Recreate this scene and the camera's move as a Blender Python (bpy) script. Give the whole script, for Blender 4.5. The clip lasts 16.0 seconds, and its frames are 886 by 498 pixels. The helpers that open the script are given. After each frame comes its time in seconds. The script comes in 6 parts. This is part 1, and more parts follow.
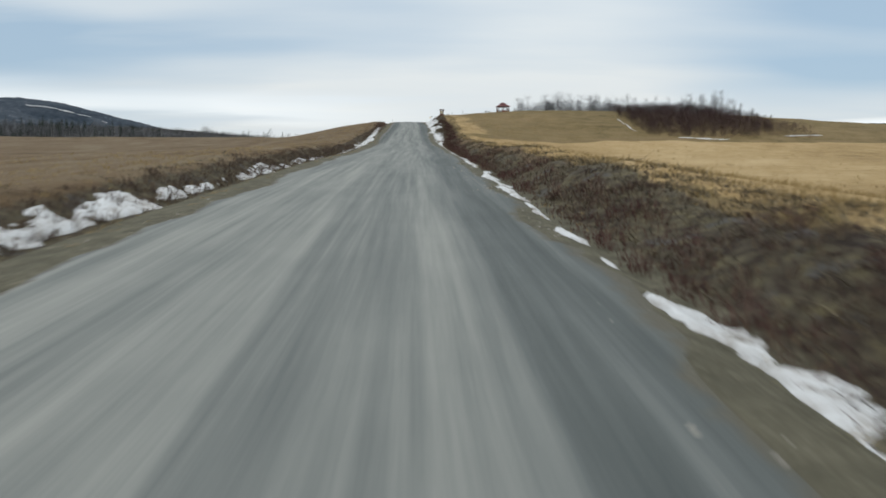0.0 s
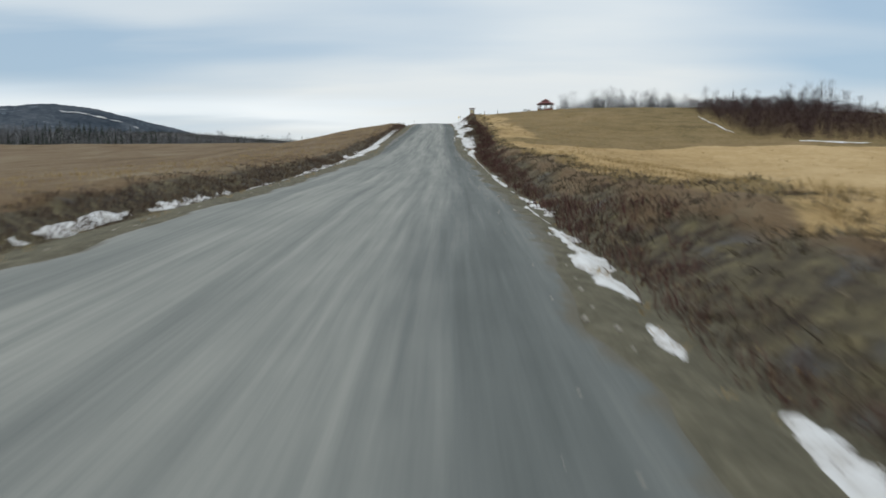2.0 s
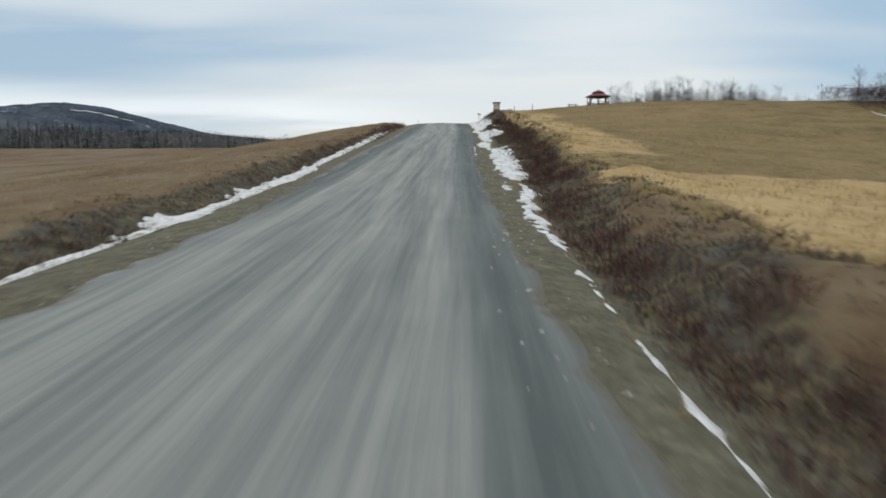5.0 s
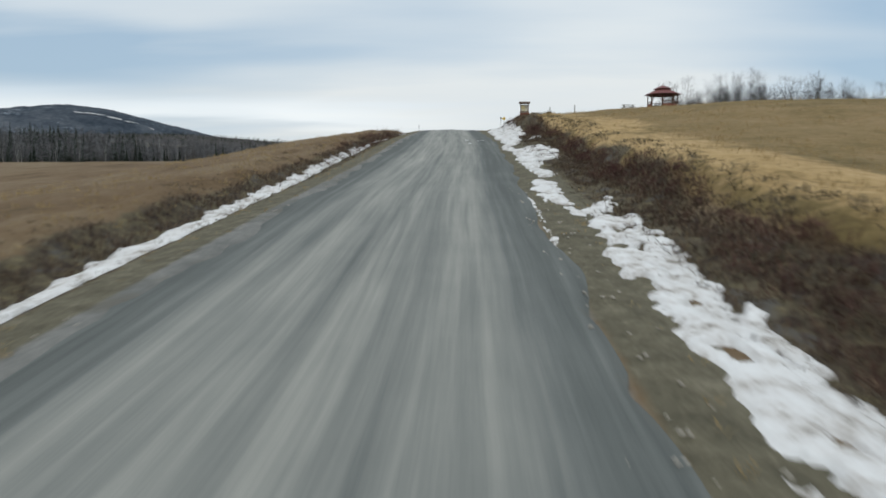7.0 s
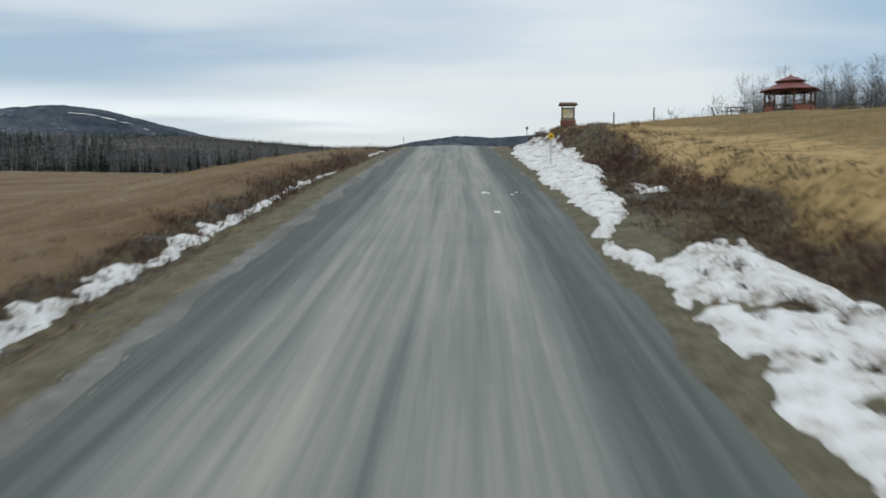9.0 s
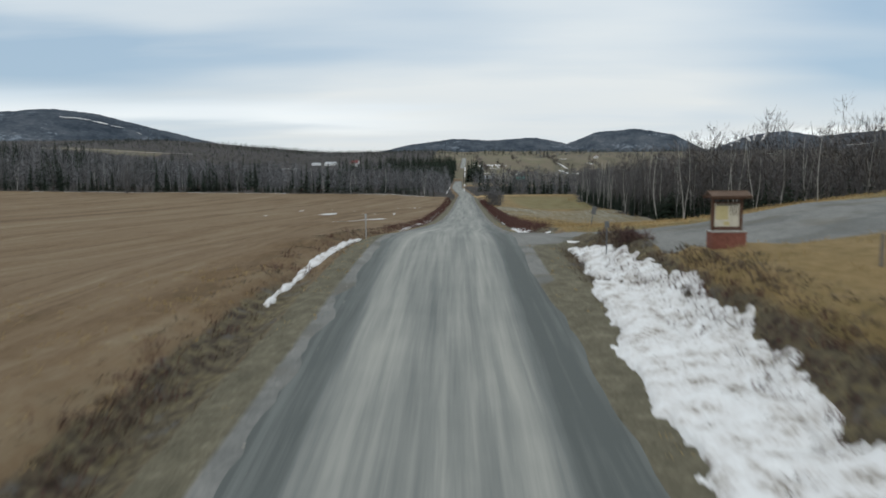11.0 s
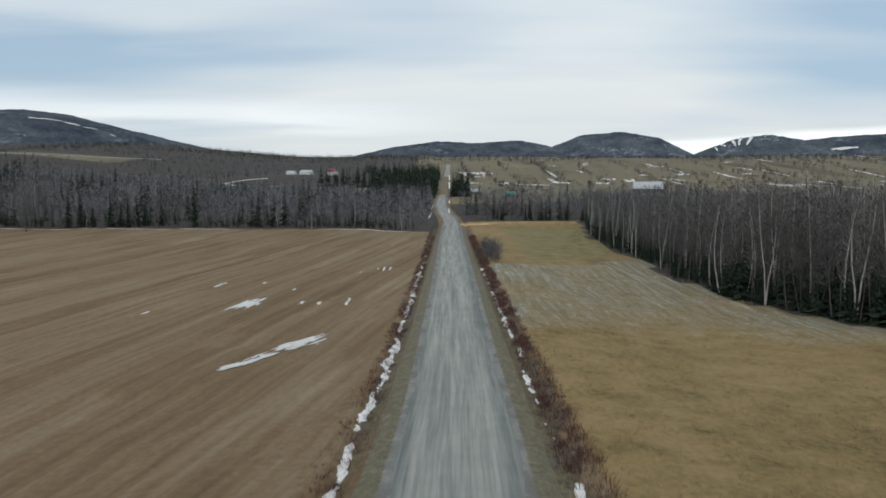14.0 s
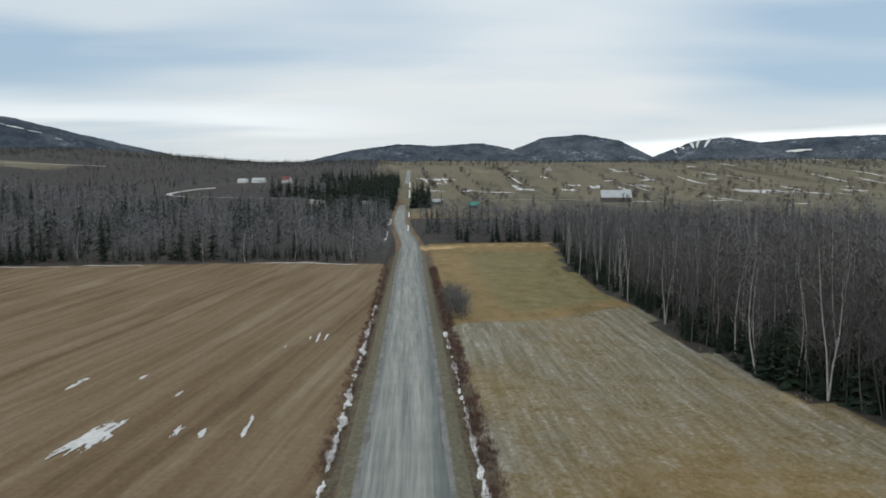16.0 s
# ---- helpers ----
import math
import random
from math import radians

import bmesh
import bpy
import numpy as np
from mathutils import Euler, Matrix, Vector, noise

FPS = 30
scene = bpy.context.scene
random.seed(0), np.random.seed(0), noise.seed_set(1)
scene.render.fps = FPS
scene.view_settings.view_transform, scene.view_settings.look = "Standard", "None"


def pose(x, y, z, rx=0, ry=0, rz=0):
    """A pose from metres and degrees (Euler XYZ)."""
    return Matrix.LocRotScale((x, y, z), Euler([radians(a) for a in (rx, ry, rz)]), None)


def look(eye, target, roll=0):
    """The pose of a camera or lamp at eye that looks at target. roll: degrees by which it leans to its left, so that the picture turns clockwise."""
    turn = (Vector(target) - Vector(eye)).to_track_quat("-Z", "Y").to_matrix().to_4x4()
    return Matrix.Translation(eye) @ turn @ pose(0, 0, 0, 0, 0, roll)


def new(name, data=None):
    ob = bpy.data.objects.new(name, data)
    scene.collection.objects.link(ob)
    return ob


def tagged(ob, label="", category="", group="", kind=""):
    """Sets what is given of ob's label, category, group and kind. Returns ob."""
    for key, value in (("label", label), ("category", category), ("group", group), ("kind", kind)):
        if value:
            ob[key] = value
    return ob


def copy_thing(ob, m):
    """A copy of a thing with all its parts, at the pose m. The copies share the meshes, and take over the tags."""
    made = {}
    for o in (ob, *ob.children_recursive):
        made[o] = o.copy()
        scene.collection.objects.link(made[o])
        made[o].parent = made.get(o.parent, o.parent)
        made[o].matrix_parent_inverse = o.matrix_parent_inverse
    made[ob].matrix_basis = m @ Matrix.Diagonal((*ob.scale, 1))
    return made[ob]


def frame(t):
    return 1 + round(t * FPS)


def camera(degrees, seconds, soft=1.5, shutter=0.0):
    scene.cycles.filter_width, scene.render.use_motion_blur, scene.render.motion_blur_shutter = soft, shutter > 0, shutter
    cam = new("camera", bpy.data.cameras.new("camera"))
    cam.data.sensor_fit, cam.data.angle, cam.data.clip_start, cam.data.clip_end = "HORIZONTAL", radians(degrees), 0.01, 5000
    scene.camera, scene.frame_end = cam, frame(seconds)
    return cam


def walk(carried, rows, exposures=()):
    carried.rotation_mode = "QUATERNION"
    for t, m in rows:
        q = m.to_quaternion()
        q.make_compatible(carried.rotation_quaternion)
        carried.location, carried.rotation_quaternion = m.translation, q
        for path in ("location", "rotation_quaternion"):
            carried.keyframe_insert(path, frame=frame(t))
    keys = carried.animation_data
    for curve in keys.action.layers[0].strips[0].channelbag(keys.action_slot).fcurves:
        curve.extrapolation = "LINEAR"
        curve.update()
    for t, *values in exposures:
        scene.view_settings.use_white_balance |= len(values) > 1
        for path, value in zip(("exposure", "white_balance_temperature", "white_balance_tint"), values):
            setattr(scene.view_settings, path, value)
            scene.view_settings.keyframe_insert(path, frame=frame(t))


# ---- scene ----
cam = camera(64.34, 16.0, soft=1.7, shutter=0.36)
PATH = [
    (0, 2.709, -0.002, 0.118, 83.854, -0.11, -2.094),
    (0.5, 3.133, 9.906, 0.914, 83.874, 0.004, -2.199),
    (1, 3.457, 19.104, 1.225, 83.872, -0.115, -1.866),
    (1.5, 3.704, 28.326, 1.574, 83.89, -0.096, 0.069),
    (2, 3.871, 37.983, 2.483, 84.06, 0.209, 0.326),
    (2.5, 4.015, 47.282, 3.526, 84.04, 0.121, 0.285),
    (3, 4.25, 55.839, 4.15, 83.954, 0.002, 0.293),
    (3.5, 4.639, 64.547, 4.783, 84.068, 0.219, 0.417),
    (6, 3.138, 109.579, 7.679, 84.125, -0.387, 2.004),
    (6.5, 2.819, 118.911, 8.776, 84.203, -0.252, 1.998),
    (7, 2.6, 128.457, 9.651, 84.275, -0.192, 1.996),
    (7.5, 2.369, 138.226, 10.501, 84.27, -0.163, 1.99),
    (8, 2.253, 147.808, 11.485, 84.265, -0.085, 1.994),
    (8.5, 2.08, 157.681, 12.693, 84.165, -0.047, 2.072),
    (9, 1.704, 167.65, 14.008, 84.224, -0.024, 1.959),
    (9.5, 1.51, 176.882, 15.594, 84.174, 0.263, 2.042),
    (9.7, 1.445, 180.543, 16.293, 84.163, 0.249, 1.797),
    (11.8, 0.319, 220.866, 24.455, 84.505, 0.072, 1.672),
    (12, 0.246, 224.895, 25.306, 84.506, -0.038, 1.658),
    (12.5, 0.098, 235.269, 27.383, 84.438, -0.085, 1.671),
    (13, -0.053, 245.447, 29.333, 84.387, -0.103, 1.398),
    (13.5, -0.136, 255.383, 31.263, 84.392, -0.07, 1.007),
    (14, -0.11, 265.23, 33.05, 84.451, -0.01, 0.407),
    (14.5, 0.146, 275.092, 34.826, 84.497, 0.04, -0.256),
    (15, 0.612, 284.902, 36.783, 84.541, 0.124, -1.139),
    (15.5, 1.136, 294.407, 38.567, 84.583, 0.208, -1.975),
    (16, 1.707, 303.849, 40.365, 84.594, 0.247, -2.69),
]
walk(cam, [(t, pose(*p)) for t, *p in PATH])

# ---- world, sun ----
SUN_ELEV, SUN_ROT = radians(32), radians(200)
world = bpy.data.worlds.new("sky")
scene.world = world
world.use_nodes = True
wn, wl = world.node_tree.nodes, world.node_tree.links
wn.clear()


def wnode(kind, **props):
    n = wn.new(kind)
    for k, v in props.items():
        if k == "operation":
            n.operation = v
        elif k == "blend_type":
            n.blend_type = v
    return n


def wmath(op, a, b=None):
    n = wnode("ShaderNodeMath", operation=op)
    for i, v in enumerate((a, b)):
        if v is None:
            continue
        if isinstance(v, (int, float)):
            n.inputs[i].default_value = v
        else:
            wl.new(v, n.inputs[i])
    return n.outputs[0]


def wramp(fac, stops):
    n = wn.new("ShaderNodeValToRGB")
    while len(n.color_ramp.elements) < len(stops):
        n.color_ramp.elements.new(0.5)
    for e, (pos, col) in zip(n.color_ramp.elements, stops):
        e.position, e.color = pos, (*col, 1)
    wl.new(fac, n.inputs[0])
    return n.outputs[0]


sky = wn.new("ShaderNodeTexSky")
sky.sky_type, sky.sun_disc = "NISHITA", False
sky.sun_elevation, sky.sun_rotation = SUN_ELEV, SUN_ROT
coord = wn.new("ShaderNodeTexCoord")
sep = wn.new("ShaderNodeSeparateXYZ")
wl.new(coord.outputs["Generated"], sep.inputs[0])
up = wmath("MAXIMUM", sep.outputs[2], 0.0)
den = wmath("ADD", up, 0.10)
flat = wn.new("ShaderNodeCombineXYZ")
wl.new(wmath("DIVIDE", sep.outputs[0], den), flat.inputs[0])
wl.new(wmath("DIVIDE", sep.outputs[1], den), flat.inputs[1])


def clouds(scale, detail, offset, stretch):
    mp = wn.new("ShaderNodeMapping")
    mp.inputs["Location"].default_value = offset
    mp.inputs["Scale"].default_value = stretch
    wl.new(flat.outputs[0], mp.inputs[0])
    nz = wn.new("ShaderNodeTexNoise")
    nz.inputs["Scale"].default_value, nz.inputs["Detail"].default_value = scale, detail
    nz.inputs["Roughness"].default_value = 0.5
    wl.new(mp.outputs[0], nz.inputs["Vector"])
    return nz.outputs[0]


broad = clouds(0.42, 3, (3.1, 0.6, 0), (0.55, 1.0, 1))
fine = clouds(1.3, 5, (7.7, 2.3, 0), (0.35, 1.0, 1))
mix_n = wmath("ADD", wmath("MULTIPLY", broad, 0.84), wmath("MULTIPLY", fine, 0.16))
# the deck lies in bands; it thins out high in the west and in the east, and a bright gap lies low over the mountains there


def wstep(value, a, b):
    n = wn.new("ShaderNodeMapRange")
    n.interpolation_type = "SMOOTHSTEP"
    wl.new(value, n.inputs[0])
    n.inputs[1].default_value, n.inputs[2].default_value = a, b
    return n.outputs[0]


wavy = wmath("ADD", sep.outputs[2], wmath("ADD", wmath("MULTIPLY", wmath("SUBTRACT", broad, 0.5), 0.10), wmath("MULTIPLY", wmath("SUBTRACT", fine, 0.5), 0.05)))


def band(a, b, c, d):
    return wmath("MULTIPLY", wstep(wavy, a, b), wmath("SUBTRACT", 1.0, wstep(wavy, c, d)))


west_open = wmath("MULTIPLY", band(0.078, 0.125, 0.150, 0.200), wmath("SUBTRACT", 1.0, wstep(sep.outputs[0], -0.50, -0.02)))
east_open = wmath("MULTIPLY", band(0.065, 0.135, 0.185, 0.270), wstep(sep.outputs[0], 0.22, 0.56))
opened = wmath("MAXIMUM", wmath("MULTIPLY", west_open, 0.14), wmath("MULTIPLY", east_open, 0.24))
mix_n = wmath("SUBTRACT", wmath("ADD", wmath("MULTIPLY", wmath("SUBTRACT", mix_n, 0.5), 0.75), 0.535), opened)
pale_band = wmath("MULTIPLY", band(0.062, 0.082, 0.092, 0.125), wmath("SUBTRACT", 1.0, wstep(sep.outputs[0], -0.25, 0.10)))
gap_top = wmath("ADD", wmath("ADD", wmath("MULTIPLY", sep.outputs[0], 0.04), 0.045), wmath("MULTIPLY", wmath("SUBTRACT", fine, 0.5), 0.012))
gap = wn.new("ShaderNodeMapRange")
gap.interpolation_type = "SMOOTHSTEP"
wl.new(wmath("SUBTRACT", gap_top, sep.outputs[2]), gap.inputs[0])
gap.inputs[1].default_value, gap.inputs[2].default_value = -0.002, 0.010
gap_side = wn.new("ShaderNodeMapRange")
gap_side.interpolation_type = "SMOOTHSTEP"
wl.new(sep.outputs[0], gap_side.inputs[0])
gap_side.inputs[1].default_value, gap_side.inputs[2].default_value = 0.17, 0.28
gap_fac = wmath("MULTIPLY", gap.outputs[0], gap_side.outputs[0])
cloud_fac = wramp(wmath("ADD", mix_n, wmath("MULTIPLY", gap_fac, 0.3)), [(0.36, (0, 0, 0)), (0.54, (1, 1, 1))])
# an overcast deck: brighter overhead than at the horizon
lift = wmath("ADD", wmath("ADD", wmath("MULTIPLY", up, 0.42), 0.765), wmath("ADD", wmath("MULTIPLY", gap_fac, 0.30), wmath("MULTIPLY", pale_band, 0.14)))
deck_col = wramp(fine, [(0.3, (0.88, 0.96, 1.01)), (0.7, (0.965, 1.01, 1.01))])
deck = wn.new("ShaderNodeBackground")
wl.new(deck_col, deck.inputs[0])
wl.new(lift, deck.inputs[1])
thin = wn.new("ShaderNodeBackground")
thin_col = wn.new("ShaderNodeMix")
thin_col.data_type = "RGBA"
thin_col.inputs[0].default_value = 0.82
wl.new(sky.outputs[0], thin_col.inputs[6])
thin_col.inputs[7].default_value = (4.1, 5.5, 6.9, 1)
wl.new(thin_col.outputs[2], thin.inputs[0])
thin.inputs[1].default_value = 0.10
mixs = wn.new("ShaderNodeMixShader")
wl.new(cloud_fac, mixs.inputs[0])
wl.new(thin.outputs[0], mixs.inputs[1])
wl.new(deck.outputs[0], mixs.inputs[2])
wout = wn.new("ShaderNodeOutputWorld")
wl.new(mixs.outputs[0], wout.inputs[0])

sun = new("sun", bpy.data.lights.new("sun", "SUN"))
sun.data.energy, sun.data.angle, sun.data.color = 0.5, radians(25), (1.0, 0.975, 0.93)
sun.matrix_world = look((0, 0, 100), (-math.sin(SUN_ROT) * 60, -math.cos(SUN_ROT) * 60, 100 - 60 * math.tan(SUN_ELEV)))

# ---- materials ----


class Nodes:
    """A small helper round one material's node tree."""

    def __init__(self, name, rough=0.9, spec=0.3, metal=0.0):
        self.mat = bpy.data.materials.new(name)
        self.mat.use_nodes = True
        self.n, self.l = self.mat.node_tree.nodes, self.mat.node_tree.links
        self.bsdf = self.n["Principled BSDF"]
        self.bsdf.inputs["Roughness"].default_value = rough
        self.bsdf.inputs["Specular IOR Level"].default_value = spec
        self.bsdf.inputs["Metallic"].default_value = metal
        self.tc = self.n.new("ShaderNodeTexCoord")

    def put(self, value, socket):
        if hasattr(value, "links"):
            self.l.new(value, socket)
        elif isinstance(value, (tuple, list)):
            socket.default_value = (*value, 1) if len(value) == 3 and socket.type == "RGBA" else value
        else:
            socket.default_value = value

    def noise(self, scale, detail=5, rough=0.55, vec=None, stretch=None):
        v = vec or self.tc.outputs["Object"]
        if stretch:
            mp = self.n.new("ShaderNodeMapping")
            mp.inputs["Scale"].default_value = stretch
            self.l.new(v, mp.inputs[0])
            v = mp.outputs[0]
        nz = self.n.new("ShaderNodeTexNoise")
        nz.inputs["Scale"].default_value, nz.inputs["Detail"].default_value = scale, detail
        nz.inputs["Roughness"].default_value = rough
        self.l.new(v, nz.inputs["Vector"])
        return nz.outputs[0]

    def ramp(self, fac, stops):
        r = self.n.new("ShaderNodeValToRGB")
        while len(r.color_ramp.elements) < len(stops):
            r.color_ramp.elements.new(0.5)
        for e, (pos, col) in zip(r.color_ramp.elements, stops):
            e.position, e.color = pos, (*col, 1)
        self.put(fac, r.inputs[0])
        return r.outputs[0]

    def math(self, op, a, b=0.0, clamp=False):
        m = self.n.new("ShaderNodeMath")
        m.operation, m.use_clamp = op, clamp
        self.put(a, m.inputs[0])
        self.put(b, m.inputs[1])
        return m.outputs[0]

    def mix(self, fac, a, b, blend="MIX"):
        m = self.n.new("ShaderNodeMix")
        m.data_type, m.blend_type = "RGBA", blend
        self.put(fac, m.inputs[0])
        self.put(a, m.inputs[6])
        self.put(b, m.inputs[7])
        return m.outputs[2]

    def attr(self, name):
        a = self.n.new("ShaderNodeAttribute")
        a.attribute_name = name
        return a.outputs["Fac"]

    def edge(self, fac, low=0.35, high=0.65):
        r = self.n.new("ShaderNodeMapRange")
        r.interpolation_type = "SMOOTHSTEP"
        r.inputs[1].default_value, r.inputs[2].default_value = low, high
        self.put(fac, r.inputs[0])
        return r.outputs[0]

    def island(self):
        return self.n.new("ShaderNodeNewGeometry").outputs["Random Per Island"]

    def object_random(self):
        return self.n.new("ShaderNodeObjectInfo").outputs["Random"]

    def bump(self, height, strength=0.3, dist=0.05):
        b = self.n.new("ShaderNodeBump")
        b.inputs["Strength"].default_value, b.inputs["Distance"].default_value = strength, dist
        self.l.new(height, b.inputs["Height"])
        self.l.new(b.outputs[0], self.bsdf.inputs["Normal"])

    def colour(self, col):
        self.put(col, self.bsdf.inputs["Base Color"])
        return self.mat


def simple(name, a, b, scale=4.0, rough=0.8, bump=0.2, metal=0.0, stretch=None, dist=0.01):
    s = Nodes(name, rough, 0.3, metal)
    n1, n2 = s.noise(scale, 6, stretch=stretch), s.noise(scale * 0.17, 3)
    f = s.math("ADD", s.math("MULTIPLY", n1, 0.6), s.math("MULTIPLY", n2, 0.4))
    s.bump(n1, bump, dist)
    return s.colour(s.ramp(f, [(0.34, a), (0.66, b)]))


def blades(name, stops, rough=0.9):
    """Stems, twigs and leaves: the colour changes from piece to piece."""
    s = Nodes(name, rough, 0.15)
    return s.colour(s.mix(s.math("MULTIPLY", s.noise(0.22, 3), 0.55), s.ramp(s.island(), stops), stops[0][1]))


def ground_material():
    s = Nodes("ground_cover", 0.95, 0.15)
    big, mid, small, grain = s.noise(0.03, 4), s.noise(0.25, 5), s.noise(1.7, 6, 0.65), s.noise(9.0, 6, 0.7)
    mottle = s.math("ADD", s.math("MULTIPLY", mid, 0.45), s.math("MULTIPLY", small, 0.55))
    # stubble rows run slightly across the road's line
    rows = s.noise(1.0, 4, 0.6, stretch=(0.75, 0.012, 1))
    rows2 = s.noise(1.0, 4, 0.6, stretch=(0.17, 0.0045, 1))
    rot = s.n.new("ShaderNodeMapping")
    rot.inputs["Rotation"].default_value = (0, 0, radians(8))
    s.l.new(s.tc.outputs["Object"], rot.inputs[0])
    for out in (rows, rows2):
        m = out.node.inputs["Vector"].links[0].from_node
        s.l.new(rot.outputs[0], m.inputs[0])
    rf = s.math("ADD", s.math("MULTIPLY", rows, 0.30), s.math("ADD", s.math("MULTIPLY", rows2, 0.36), s.math("ADD", s.math("MULTIPLY", small, 0.22), s.math("MULTIPLY", grain, 0.12))))
    stub = s.ramp(rf, [(0.36, (0.070, 0.051, 0.026)), (0.45, (0.124, 0.083, 0.047)), (0.51, (0.153, 0.108, 0.065)), (0.57, (0.178, 0.136, 0.087)), (0.66, (0.228, 0.186, 0.129))])
    tan = s.ramp(s.math("ADD", s.math("MULTIPLY", mottle, 0.6), s.math("MULTIPLY", big, 0.4)),
                 [(0.36, (0.235, 0.156, 0.068)), (0.50, (0.375, 0.262, 0.126)), (0.64, (0.480, 0.355, 0.195))])
    olive = s.ramp(s.math("ADD", s.math("MULTIPLY", mottle, 0.74), s.math("MULTIPLY", big, 0.26)),
                   [(0.36, (0.080, 0.058, 0.026)), (0.44, (0.140, 0.104, 0.044)), (0.52, (0.195, 0.138, 0.064)), (0.60, (0.225, 0.160, 0.082)), (0.70, (0.275, 0.215, 0.125))])
    bank = s.ramp(s.math("ADD", s.math("MULTIPLY", mottle, 0.5), s.math("MULTIPLY", s.noise(2.9, 5, 0.6), 0.5)), [(0.36, (0.021, 0.015, 0.012)), (0.43, (0.048, 0.036, 0.027)), (0.49, (0.080, 0.067, 0.047)), (0.55, (0.112, 0.096, 0.060)), (0.64, (0.182, 0.150, 0.086))])
    # bare grey soil and olive tussocks on the banks
    bank = s.mix(s.math("MULTIPLY", s.edge(s.noise(0.8, 5, 0.6), 0.56, 0.64), 0.75), bank, s.mix(grain, (0.056, 0.055, 0.054), (0.128, 0.124, 0.118)))
    bank = s.mix(s.math("MULTIPLY", s.edge(s.noise(2.0, 4, 0.6), 0.58, 0.68), 0.65), bank, s.mix(small, (0.078, 0.066, 0.032), (0.168, 0.140, 0.074)))
    verge = s.ramp(s.math("ADD", s.math("MULTIPLY", small, 0.5), s.math("MULTIPLY", grain, 0.5)),
                   [(0.34, (0.056, 0.052, 0.036)), (0.46, (0.098, 0.090, 0.064)), (0.54, (0.128, 0.116, 0.082)), (0.66, (0.205, 0.186, 0.140))])
    gravel = s.ramp(s.math("ADD", s.math("MULTIPLY", small, 0.4), s.math("MULTIPLY", grain, 0.6)),
                    [(0.34, (0.118, 0.121, 0.117)), (0.55, (0.194, 0.195, 0.186)), (0.7, (0.270, 0.266, 0.248))])
    worn = s.edge(s.math("ADD", s.math("MULTIPLY", mid, 0.6), s.math("MULTIPLY", s.noise(1.0, 4, 0.6, stretch=(0.10, 0.5, 1)), 0.4)), 0.5, 0.62)
    gravel = s.mix(worn, gravel, s.mix(0.6, gravel, (0.165, 0.142, 0.105)))
    gravel = s.mix(s.math("MULTIPLY", s.edge(mid, 0.42, 0.62), 0.5), gravel, (0.075, 0.080, 0.080))
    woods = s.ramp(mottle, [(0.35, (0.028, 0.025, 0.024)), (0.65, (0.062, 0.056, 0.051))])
    strips = s.n.new("ShaderNodeMapping")
    strips.inputs["Rotation"].default_value = (0, 0, radians(-28))
    strips.inputs["Scale"].default_value = (1, 0.16, 1)
    s.l.new(s.tc.outputs["Object"], strips.inputs[0])
    farm = s.ramp(s.math("ADD", s.math("MULTIPLY", s.noise(0.022, 3, 0.5, strips.outputs[0]), 0.6), s.math("ADD", s.math("MULTIPLY", big, 0.2), s.math("MULTIPLY", mid, 0.2))),
                  [(0.36, (0.066, 0.056, 0.043)), (0.44, (0.108, 0.100, 0.064)), (0.50, (0.142, 0.116, 0.086)), (0.56, (0.122, 0.114, 0.070)), (0.64, (0.190, 0.156, 0.118))])
    col = stub
    pale_rows = s.noise(1.0, 5, 0.65, stretch=(0.9, 0.06, 1))
    hay = s.ramp(s.math("ADD", s.math("MULTIPLY", pale_rows, 0.55), s.math("MULTIPLY", small, 0.45)),
                 [(0.36, (0.088, 0.080, 0.050)), (0.47, (0.155, 0.140, 0.098)), (0.56, (0.220, 0.206, 0.166)), (0.65, (0.330, 0.318, 0.275))])
    green = s.ramp(mottle, [(0.36, (0.080, 0.078, 0.034)), (0.5, (0.132, 0.122, 0.058)), (0.64, (0.205, 0.176, 0.094))])
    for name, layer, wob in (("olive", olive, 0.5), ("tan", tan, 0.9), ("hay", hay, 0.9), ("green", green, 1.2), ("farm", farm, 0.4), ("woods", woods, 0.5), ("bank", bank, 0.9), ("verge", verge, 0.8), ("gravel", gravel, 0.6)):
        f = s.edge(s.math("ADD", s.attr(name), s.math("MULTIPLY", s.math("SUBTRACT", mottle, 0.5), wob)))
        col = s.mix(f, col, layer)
    s.bump(s.math("ADD", s.math("MULTIPLY", small, 0.7), s.math("MULTIPLY", grain, 0.3)), 0.9, 0.12)
    return s.colour(col)


